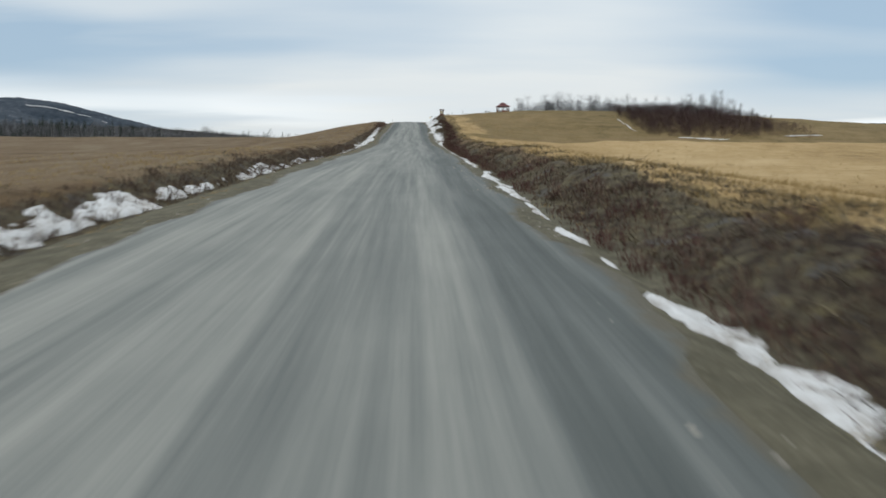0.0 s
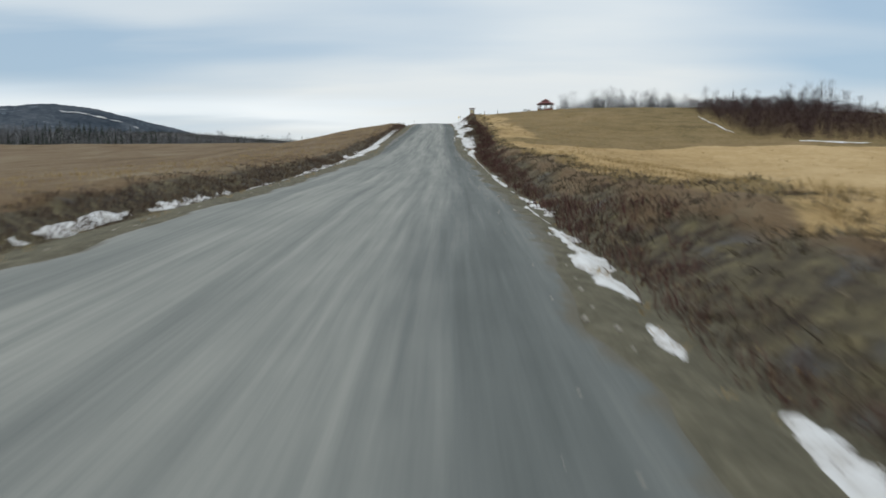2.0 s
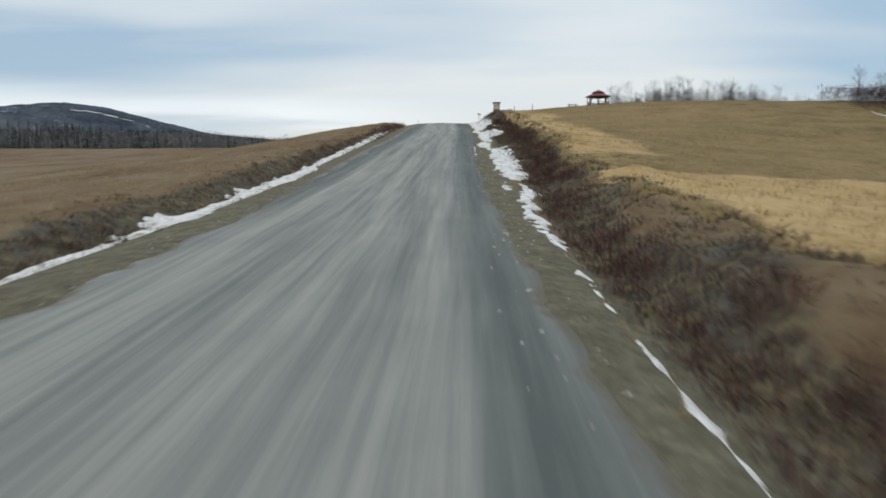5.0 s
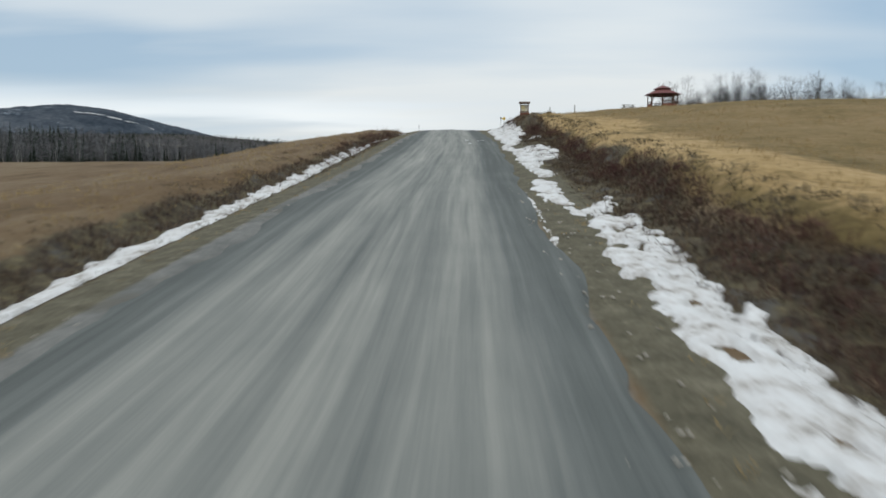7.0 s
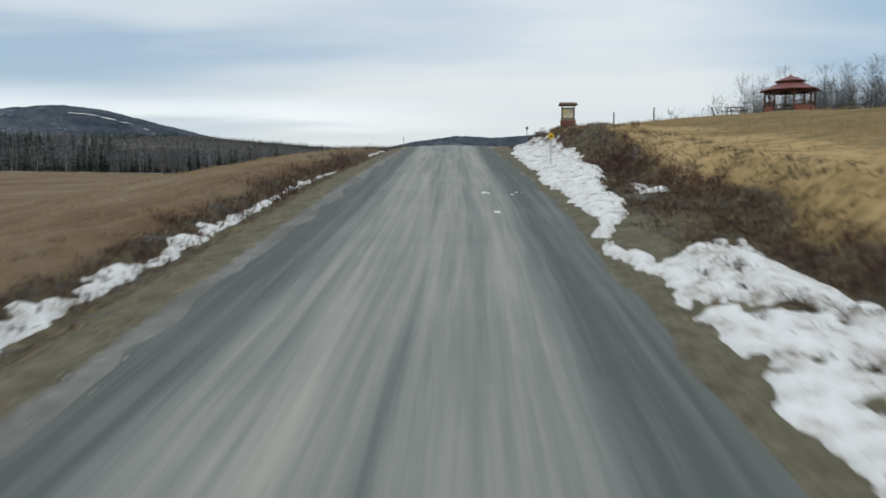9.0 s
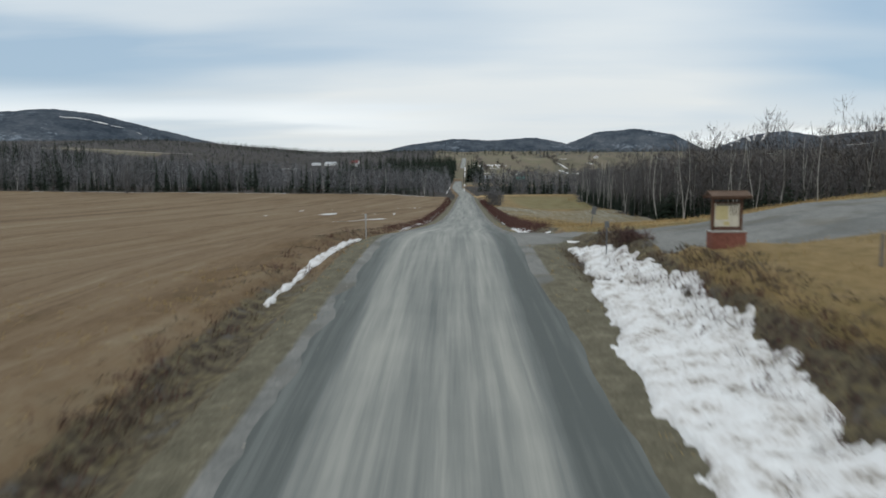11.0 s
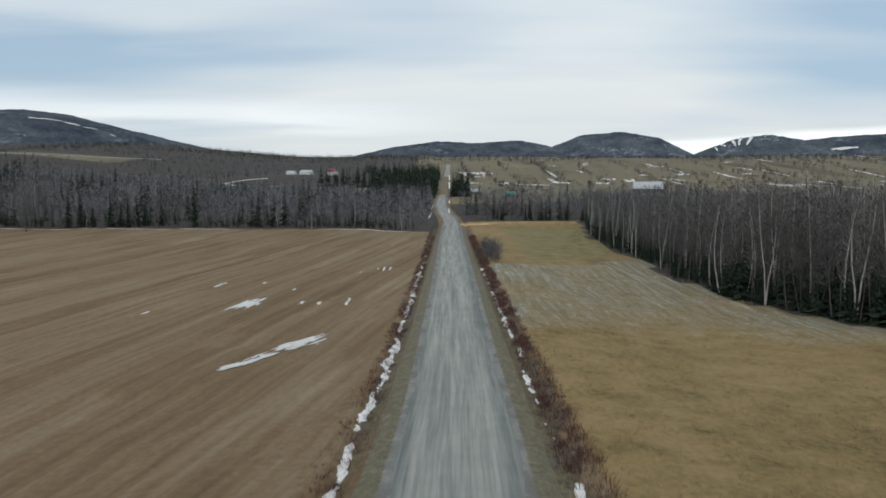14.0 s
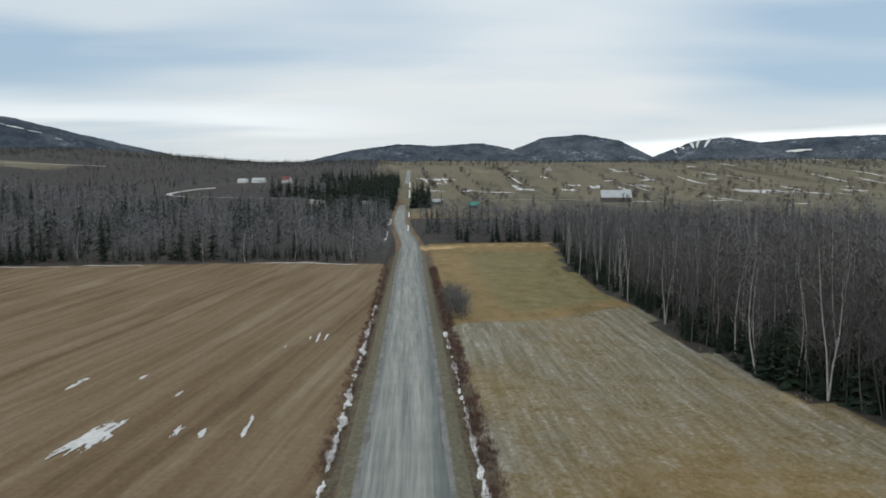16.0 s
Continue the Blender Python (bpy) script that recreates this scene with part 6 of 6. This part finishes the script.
x, y = scatter(1700, 6.6, 14, 4, 250, both(w_in(1.4, 8.0, True), lambda x, y: (off_road(x, y) > 2.4 + ditch_r(y) + 1.0 * smooth(236, 243, y)) & (off_road(x, y) < np.interp(y, [0, 45, 75, 105, 130, 160, 200, 236, 243], [5.2, 2.9, 2.5, 2.9, 4.5, 4.9, 5.6, 5.6, 6.6])) & not_gravel(x, y) & clump(x, y, 3.0, 3, 0.4 * np.exp(-((y - 85) / 32) ** 2) - 0.1)))
forest("maroon_brush", mound_shapes, x, y, RNG.uniform(0.32, 0.62, len(x)), [M_GREY_BARK, M_TWIG_RED], "maroon leafless brush in low clumps on the ditch bank", "brush")
x, y = scatter(760, 7.8, 13.5, 126, 210, both(w_in(3.2, 5.6, True), lambda x, y: (off_road(x, y) > 2.7 + ditch_r(y)) & (off_road(x, y) < np.interp(y, [130, 150, 170, 200], [4.6, 4.9, 5.3, 5.6])) & clump(x, y, 4.0, 2, 0.45)))
forest("maroon_brush", mound_shapes, x, y, RNG.uniform(0.38, 0.70, len(x)), [M_GREY_BARK, M_TWIG_RED], "maroon leafless brush in low clumps on the ditch bank", "brush")
x, y = scatter(190, 8.4, 12.6, 239, 249.6, lambda x, y: not_gravel(x, y) & (off_road(x, y) > 4.2))
forest("maroon_brush", mound_shapes, x, y, RNG.uniform(0.30, 0.62, len(x)), [M_GREY_BARK, M_THICKET], "dark brown leafless brush beside the turn-off", "brush")
x, y = scatter(1500, -300, -12, 478, 560, lambda x, y: np.abs(y - wood_edge_left(x) - 1) < 2.6)
forest("brush", bush_shapes, x, y, RNG.uniform(0.4, 0.9, len(x)), [M_GREY_BARK, M_TWIG_RED], "red-brown brush along the edge of the woods", "brush")
x, y = scatter(700, 45, 120, 330, 610, lambda x, y: np.abs(x - wood_edge_right(y) - 0.8) < 2.0)
forest("brush", bush_shapes, x, y, RNG.uniform(0.35, 0.8, len(x)), [M_GREY_BARK, M_TWIG], "grey brush along the edge of the woods", "brush")
x, y = scatter(560, 40, 120, 262, 292, lambda x, y: not_gravel(x, y) & (x > 4 + 0.8 * (y - 226)))
forest("brush", bush_shapes, x, y, RNG.uniform(0.5, 1.5, len(x)), [M_GREY_BARK, M_TWIG_PALE], "grey brush on the hilltop", "brush")
x, y = scatter(60, 9.6, 13.2, 446, 474, lambda x, y: x > 0)
forest("roadside_bush", bush_shapes, x, y, RNG.uniform(1.1, 1.9, len(x)), [M_GREY_BARK, M_TWIG], "tall grey leafless bushes beside the road", "bush")
x, y = scatter(3000, 12, 52, 440, 474, lambda x, y: np.abs(y - 434.5 - 0.7 * x) < 0.6)
forest("brush", bush_shapes, x, y, RNG.uniform(0.08, 0.2, len(x)), [M_GREY_BARK, M_TWIG], "low dry brush along a ditch across the meadow", "brush")
hedge_shapes = [far_tree(220 + i, 3.0, 0.04, 34, 1.3, 0.02, 0.16, 0.7, 0.2) for i in range(4)]
hx_, hy_ = [], []
for i in range(26):
    # hedges run along the line of the road, with old snow in their lee
    x0, y0 = 40 + 36 * i + rnd.uniform(-12, 12), rnd.uniform(860, 1250)
    ln, sl = rnd.uniform(260, 700), rnd.uniform(-0.05, 0.05)
    for j in range(int(ln / 8)):
        if rnd.random() < 0.72 and math.sin(j * 0.9 + i) > -0.55:
            hx_.append(x0 + sl * j * 8 + rnd.gauss(0, 1.5))
            hy_.append(y0 + j * 8 + rnd.gauss(0, 3))
    j = rnd.uniform(0, 60)
    while j < ln and y0 + j < 1820:
        chunk = rnd.uniform(30, 130)
        if rnd.random() < 0.5:
            melt_patch(x0 + sl * j - rnd.uniform(4, 7), y0 + j + chunk / 2, chunk, rnd.uniform(5, 11), math.atan(sl), "white snow drift along a distant hedge", M_SNOW)
        if rnd.random() < 0.22:
            melt_patch(x0 + rnd.uniform(8, 20), y0 + j, rnd.uniform(14, 34), rnd.uniform(12, 26), 1.5 + rnd.uniform(-0.2, 0.2), "white snow patch on distant farmland", M_SNOW)
        j += chunk + rnd.uniform(20, 120)
forest("hedgerows", hedge_shapes, np.array(hx_), np.array(hy_), RNG.uniform(0.9, 3.3, len(hx_)), [M_GREY_BARK, M_TWIG_BROWN], "leafless hedgerows between distant fields", "hedge")
for cx, cy, ln, wd in ((42, 1385, 62, 40), (30, 1180, 30, 26), (75, 1213, 26, 40), (112, 1205, 44, 34), (458, 1217, 46, 60), (492, 1228, 26, 44), (525, 1214, 44, 50), (262, 1285, 24, 40), (215, 1240, 26, 36), (330, 1290, 22, 34), (160, 1262, 30, 36), (610, 1240, 30, 40)):
    melt_patch(cx, cy, ln, wd, 1.52, "white snow patch on distant farmland", M_SNOW)
x, y = scatter(90, 20, 900, 880, 1560, lambda x, y: (x < 420 + 0.3 * (y - 700)))
forest("field_trees", [far_tree(190 + i, 9, 0.15, 60, 2.2, 0.15, 0.2, 1.1) for i in range(3)], x, y, RNG.uniform(0.4, 1.0, len(x)), [M_GREY_BARK, M_TWIG], "scattered leafless trees on distant farmland", "trees")
for x, y, s in ((-138, 520, 1.1), (-134, 521, 1.2), (-130, 522, 1.05), (-124, 523, 1.1), (-118, 524, 1.0), (112, 930, 1.1), (30, 935, 0.9), (55, 905, 0.8), (520, 960, 1.2), (540, 965, 1.0)):
    plant(spruces, [(x, y, s)], rnd)
for ob in birches + poplars + spruces + hill_trees:
    for o in ob.children_recursive:
        bpy.data.objects.remove(o)
    bpy.data.objects.remove(ob)

# ---- kiosk, pavilion, signs and posts ----
def tilt_x(deg):
    return Matrix.Rotation(radians(deg), 4, "X")


def tilt_y(deg):
    return Matrix.Rotation(radians(deg), 4, "Y")


def ground_at(x, y):
    return float(height(x, y))


def kiosk(x, y, turn):
    ob = thing("information_kiosk", (x, y, ground_at(x, y) - 0.05), "timber map kiosk with gable roof on brick base", "kiosk", turn=turn)
    base = part("base", box(1.62, 0.75, 0.72, (0, 0, 0.36)), M_BRICK, ob, "red-brown brick plinth")
    for row in range(8):
        for col in range(7):
            xx = -0.70 + 0.233 * col + (0.06 if row % 2 else -0.06)
            part("brick", box(0.215, 0.02, 0.072, (xx, -0.380, 0.06 + 0.088 * row)), M_BRICK, base)
    part("coping", box(1.72, 0.85, 0.07, (0, 0, 0.755)), M_CONCRETE, ob, "grey stone coping", 0.01)
    for sx in (-0.72, 0.72):
        part("post", box(0.11, 0.11, 1.45, (sx, 0, 1.5)), M_WOOD, ob, "", 0.008)
    part("backboard", box(1.34, 0.05, 1.16, (0, 0.02, 1.47)), M_WOOD, ob)
    panel = part("map_panel", box(1.22, 0.02, 1.02, (0, -0.018, 1.47)), M_PANEL, ob, "pale map panel")
    part("map", box(0.62, 0.008, 0.62, (-0.26, -0.034, 1.58)), M_PRINT, panel, "yellow printed map")
    part("title_bar", box(1.1, 0.008, 0.09, (0, -0.034, 1.93)), M_DARKPRINT, panel)
    for i in range(5):
        part("text_bar", box(0.42 - 0.05 * (i % 2), 0.008, 0.03, (0.34, -0.034, 1.82 - 0.08 * i)), M_DARKPRINT, panel)
    for i in range(3):
        part("picture", box(0.3, 0.008, 0.18, (-0.42 + 0.4 * i, -0.034, 1.10)), M_PRINT if i == 1 else M_PANEL, panel)
    part("rail", box(1.5, 0.09, 0.08, (0, 0, 0.85)), M_WOOD, ob)
    part("beam", box(1.62, 0.13, 0.11, (0, 0, 2.22)), M_WOOD, ob)
    roof = part("roof", box(1.98, 0.62, 0.05, (0, -0.27, 2.41), turn=tilt_x(24)), M_SHINGLE, ob, "brown shingled gable roof")
    part("roof_slope", box(1.98, 0.62, 0.05, (0, 0.27, 2.41), turn=tilt_x(-24)), M_SHINGLE, roof)
    part("ridge", box(2.0, 0.12, 0.05, (0, 0, 2.545)), M_SHINGLE, roof)
    for sy, a in ((-0.53, 24), (0.53, -24)):
        part("fascia", box(2.0, 0.03, 0.12, (0, sy, 2.28), turn=tilt_x(a)), M_WOOD, roof)
    for sx in (-0.9, 0.9):
        part("gable", box(0.04, 0.75, 0.14, (sx, 0, 2.32)), M_WOOD, roof)
    return ob


kiosk_ob = kiosk(10.75, 232.3, radians(4))
kiosk_ob.matrix_world = kiosk_ob.matrix_world @ Matrix.Diagonal((0.78, 0.78, 0.86, 1))


def octagon_roof(r0, z0, r1, z1, thick=0.05, n=8):
    bm = bmesh.new()
    rings = []
    for r, z in ((r0, z0), (r1, z1), (r1, z1 - thick), (r0, z0 - thick)):
        rings.append([bm.verts.new((r * math.cos(2 * math.pi * (k + 0.5) / n), r * math.sin(2 * math.pi * (k + 0.5) / n), z)) for k in range(n)])
    for a, b in zip(rings, rings[1:] + rings[:1]):
        for k in range(n):
            bm.faces.new((a[k], a[(k + 1) % n], b[(k + 1) % n], b[k]))
    return bm


def pavilion(x, y):
    ob = thing("pavilion", (x, y, ground_at(x, y) - 0.05), "octagonal picnic pavilion with two-tier red roof", "pavilion", turn=radians(8))
    part("floor", cyl(2.65, 0.30, n=8, turn=Matrix.Rotation(math.pi / 8, 4, "Z")), M_CONCRETE, ob, "grey concrete slab")
    roof = part("roof", octagon_roof(3.05, 2.15, 1.45, 2.72), M_ROOF_RED, ob, "dark red metal roof")
    part("lantern_wall", octagon_roof(1.30, 2.95, 1.29, 2.66, 0.06), M_WOOD, roof, "dark timber lantern between the roof tiers")
    part("upper_roof", octagon_roof(1.62, 2.93, 0.10, 3.42), M_ROOF_RED, roof)
    part("finial", cyl(0.10, 0.18, (0, 0, 3.38), 8, 0.03), M_ROOF_RED, roof)
    for k in range(8):
        a = 2 * math.pi * (k + 0.5) / 8
        c, s = math.cos(a), math.sin(a)
        post = part("post", box(0.15, 0.15, 1.85, (2.5 * c, 2.5 * s, 1.2), turn=Matrix.Rotation(a, 4, "Z")), M_WOOD, ob)
        for sg in (-1, 1):
            b = a + sg * 0.15
            part("brace", box(0.07, 0.07, 0.62, (2.46 * math.cos(b), 2.46 * math.sin(b), 1.86), turn=Matrix.Rotation(a, 4, "Z") @ tilt_x(-sg * 42)), M_WOOD, post)
        part("rafter", box(1.75, 0.08, 0.10, (2.2 * c, 2.2 * s, 2.32), turn=Matrix.Rotation(a, 4, "Z") @ tilt_y(19)), M_WOOD, roof)
        m = 2 * math.pi * k / 8
        cm, sm = math.cos(m), math.sin(m)
        tm = Matrix.Rotation(m, 4, "Z")
        part("eave_beam", box(0.10, 1.92, 0.16, (2.31 * cm, 2.31 * sm, 2.06), turn=tm), M_WOOD, roof)
        if k not in (5,):
            rail = part("railing", box(0.06, 1.78, 0.08, (2.31 * cm, 2.31 * sm, 1.12), turn=tm), M_WOOD, ob)
            part("low_wall", box(0.16, 1.76, 0.50, (2.31 * cm, 2.31 * sm, 0.52), turn=tm), M_BRICK, rail, "red brick low wall")
            for j in range(5):
                o = -0.7 + 0.35 * j
                part("baluster", box(0.04, 0.04, 0.36, (2.31 * cm - o * sm, 2.31 * sm + o * cm, 0.92), turn=tm), M_WOOD, rail)
    return ob


pav = pavilion(30.8, 233.4)
pav.matrix_world = pav.matrix_world @ Matrix.Diagonal((0.83, 0.83, 1.04, 1))


def picnic_table(x, y, turn, lift=0.0, label="weathered picnic table beside the pavilion"):
    ob = thing("picnic_table", (x, y, ground_at(x, y) + lift), label, "table", "picnic tables", turn)
    for i in range(5):
        part("board", box(1.8, 0.135, 0.04, (0, -0.3 + 0.15 * i, 0.74)), M_WOOD_GREY, ob)
    for sy in (-0.68, 0.68):
        part("bench", box(1.8, 0.26, 0.04, (0, sy, 0.44)), M_WOOD_GREY, ob)
    for sx in (-0.62, 0.62):
        for sg in (-1, 1):
            part("leg", box(0.09, 0.05, 0.88, (sx, sg * 0.40, 0.37), turn=tilt_x(sg * 27)), M_WOOD_GREY, ob)
        part("brace", box(0.05, 1.5, 0.09, (sx, 0, 0.40)), M_WOOD_GREY, ob)


picnic_table(30.3, 233.1, 0.3, 0.20, "weathered picnic table inside the pavilion")
picnic_table(25.6, 232.2, 0.1)
picnic_table(35.2, 231.8, 0.15)


def plain_post(x, y, h, w=0.13):
    ob = thing("fence_post", (x, y, ground_at(x, y) - 0.08), "short weathered timber post at the car park", "post", "posts round the car park")
    part("shaft", cyl(w / 2, h, n=9, r2=w * 0.46), M_WOOD_GREY, ob)
    part("cap", cyl(w * 0.46, 0.04, (0, 0, h), 9, w * 0.2), M_WOOD_GREY, ob)


for px, py, ph in ((13.9, 227.6, 1.1), (17.4, 228.4, 1.2)):
    plain_post(px, py, ph)


def diamond_sign(x, y, h):
    ob = thing("warning_sign", (x, y, ground_at(x, y) - 0.1), "small yellow diamond sign on steel post in snow", "sign", turn=radians(3))
    part("post", box(0.05, 0.03, h, (0, 0, h / 2)), M_STEEL, ob)
    face = part("face", box(0.32, 0.012, 0.32, (0, -0.025, h - 0.10), turn=tilt_y(45)), M_YELLOW, ob, "yellow diamond face", 0.003)
    part("symbol", box(0.20, 0.006, 0.055, (0.0, -0.036, h - 0.13)), M_BLACK, face)
    part("symbol", box(0.08, 0.006, 0.055, (0.03, -0.036, h - 0.06)), M_BLACK, face)
    part("symbol", box(0.13, 0.006, 0.025, (-0.02, -0.036, h - 0.175)), M_BLACK, face)


diamond_sign(6.7, 210.4, 2.1)


def marker(x, y, h, label, lean=0.0, plate=(0.12, 0.4), group="markers beside the road", metal=M_STEEL):
    ob = thing("road_marker", (x, y, ground_at(x, y) - 0.1), label, "marker", group)
    ob.matrix_world = ob.matrix_world @ tilt_y(lean)
    part("post", box(0.06, 0.04, h, (0, 0, h / 2)), metal, ob)
    part("plate", box(plate[0], 0.012, plate[1], (0, -0.028, h - plate[1] / 2)), metal, ob, "grey reflector plate", 0.003)


marker(-5.9, 252.4, 1.75, "thin grey marker post with a plate")
marker(12.4, 270.6, 2.0, "leaning grey sign post seen from behind", 11, (0.42, 0.75), "signs at the turn-off", M_DULL)

marker(7.7, 239.7, 2.0, "short dark post with a small plate beside the snow bank", 0, (0.22, 0.3), metal=M_DULL)


def loose_stones(n, y0, y1, x0, x1, r0, r1, label):
    """Pale stones thrown to the road's edge: small irregular eight-sided lumps."""
    x, y = RNG.uniform(x0, x1, n), RNG.uniform(y0, y1, n)
    r = RNG.uniform(r0, r1, n)
    z = np.maximum(height(x, y), road_z(y) - 0.06 - 0.06 * np.clip(np.abs(x - road_x(y)) - 4.2, 0, 9)) + 0.3 * r
    base = np.array([(1, 0, 0), (0, 1, 0), (-1, 0, 0), (0, -1, 0), (0, 0, 0.7), (0, 0, -0.6)])
    f = np.array([(0, 1, 4), (1, 2, 4), (2, 3, 4), (3, 0, 4), (1, 0, 5), (2, 1, 5), (3, 2, 5), (0, 3, 5)])
    v = base[None] * RNG.uniform(0.6, 1.3, (n, 6, 1)) * r[:, None, None] + np.stack([x, y, z], -1)[:, None]
    tagged(new("loose_stones", np_mesh("loose_stones", v.reshape(-1, 3), (f[None] + 6 * np.arange(n)[:, None, None]).reshape(-1, 3), M_STONE)), label, "stones", kind="stuff")


loose_stones(520, 0, 160, 4.1, 6.0, 0.02, 0.065, "pale loose stones along the gravel's edge")
loose_stones(260, 0, 240, -4.6, -3.2, 0.02, 0.05, "pale loose stones along the gravel's edge")

# ---- far farms ----
def gable_house(name, x, y, w, d, h, rise, turn, wall, roof, label, category="house", z=None, storeys=1):
    ob = thing(name, (x, y, (ground_at(x, y) if z is None else z) - 0.3), label, category, turn=turn)
    body = bmesh.new()
    p = [(-w / 2, 0), (w / 2, 0), (w / 2, h), (0, h + rise), (-w / 2, h)]
    fr = [body.verts.new((a, -d / 2, b)) for a, b in p]
    bk = [body.verts.new((a, d / 2, b)) for a, b in p]
    body.faces.new(fr[::-1])
    body.faces.new(bk)
    for k in range(5):
        body.faces.new((fr[k], fr[(k + 1) % 5], bk[(k + 1) % 5], bk[k]))
    part("wall", body, wall, ob)
    sl = math.hypot(w / 2, rise)
    ang = math.degrees(math.atan2(rise, w / 2))
    for sg in (-1, 1):
        part("roof", box(sl + 0.5, d + 0.8, 0.18, (sg * (w / 4 + 0.12), 0, h + rise / 2 + 0.10), turn=tilt_y(sg * ang)), roof, ob)
    n = max(2, int(w / 3))
    for s in range(storeys):
        for k in range(n):
            win = part("window", box(1.0, 0.08, 1.3, (-w / 2 + w * (k + 0.5) / n, -d / 2 - 0.03, 1.6 + 2.7 * s)), M_WHITE, ob)
            part("pane", box(0.8, 0.06, 1.1, (-w / 2 + w * (k + 0.5) / n, -d / 2 - 0.06, 1.6 + 2.7 * s)), M_GLASS, win)
    part("door", box(1.1, 0.08, 2.1, (w * 0.12, -d / 2 - 0.04, 1.35)), M_WOOD, ob)
    return ob


gable_house("barn", 207, 1000, 13, 29, 5.0, 7.0, radians(80), M_DARKWALL, M_GREYROOF, "long dark barn with pale grey metal roof", "barn")
gable_house("farmhouse", -152, 1195, 9, 11, 4, 4, radians(68), M_WHITE, M_ROOF_RED, "white farmhouse with red roof among trees", storeys=2, z=ground_at(-157, 1195) + 1)
gable_house("barn", -190, 1215, 8, 17, 3.5, 3, radians(70), M_WHITE, M_GREYROOF, "white farm barn with grey roof", "barn", z=ground_at(-190, 1215))
gable_house("barn", -216, 1240, 8, 12, 3.5, 3, radians(75), M_WHITE, M_GREYROOF, "white farm barn with grey roof", "barn", z=ground_at(-212, 1240))
gable_house("cabin", -76, 893, 7, 13, 3.6, 3.4, radians(75), M_WOOD_GREY, M_CONCRETE, "small cabin with pale roof in the woods")
gable_house("shed", 55, 890, 5, 8, 3, 2.4, radians(80), M_DARKWALL, M_TEAL, "small shed with teal metal roof", "shed")
gable_house("cabin", 27, 952, 7, 10, 3.0, 2.6, radians(70), M_WOOD_GREY, M_GREYROOF, "grey cottage beside the far road")
gable_house("cabin", -36, 915, 5, 7, 3.0, 2.6, radians(65), M_WOOD_GREY, M_GREYROOF, "small grey cottage among the spruces")
for i, (hx0, hy0) in enumerate(((250, 1560),)):
    gable_house("farmhouse", hx0, hy0, 7, 8, 3.6, 3, 0.3 * i, M_WHITE, M_GREYROOF if i % 3 else M_ROOF_RED, "small white farmhouse on distant farmland", storeys=2)


def far_lane(pts, width, mat, label, lift=0.5):
    pts = [Vector((*p, 0)) for p in pts]
    V = []
    n = 40
    for i in range(n + 1):
        f = i / n * (len(pts) - 1)
        k = min(int(f), len(pts) - 2)
        p0, p1, p2, p3 = pts[max(k - 1, 0)], pts[k], pts[k + 1], pts[min(k + 2, len(pts) - 1)]
        t = f - k
        q = 0.5 * ((2 * p1) + (p2 - p0) * t + (2 * p0 - 5 * p1 + 4 * p2 - p3) * t * t + (3 * p1 - p0 - 3 * p2 + p3) * t ** 3)
        d = ((p2 - p1).normalized())
        for s in (-1, 1):
            x, y = q.x - s * d.y * width / 2, q.y + s * d.x * width / 2
            V.append((x, y, ground_at(x, y) + lift))
    tagged(new("lane", np_mesh("lane", V, grid_faces(n + 1, 2), mat, True)), label, "road", kind="structure")


far_lane([(-216, 992), (-232, 1008), (-240, 1030), (-228, 1058), (-206, 1072)], 5, M_SNOW, "snowy bend of a distant lane", 0.8)
far_lane([(-30, 990), (-90, 985), (-150, 985), (-212, 990)], 2.6, M_CONCRETE, "pale distant lane between trees", 0.8)
far_lane([(-900, 1385), (-740, 1400), (-620, 1440), (-500, 1500)], 6, M_CONCRETE, "pale distant lane across a field", 1.0)
far_lane([(92, 1041), (120, 1046), (160, 1047), (215, 1042)], 3.0, M_CONCRETE, "pale distant lane below the farmland", 0.8)
for x0, y0, y1, w in ((-10.6, 640, 690, 0.8), (-11.4, 735, 790, 1.1), (0.4, 700, 735, 0.8), (0.6, 805, 860, 1.2), (1.2, 1065, 1180, 1.4), (1.6, 1230, 1330, 1.6), (-13, 1065, 1120, 1.2)):
    far_lane([(x0, y0), (x0 + 0.3, (y0 + y1) / 2), (x0, y1)], w, M_SNOW, "strip of old snow beside the far road", 0.25)
for i in range(9):
    ob = thing("utility_pole", (5.5 + road_x(640 + 45 * i), 640 + 45 * i, ground_at(5.5 + float(road_x(640 + 45 * i)), 640 + 45 * i)), "tall timber utility pole beside the far road", "pole", "poles along the road")
    part("shaft", cyl(0.14, 10, n=8, r2=0.10), M_WOOD_GREY, ob)
    part("crossarm", box(2.0, 0.1, 0.12, (0, 0, 9.3)), M_WOOD_GREY, ob)
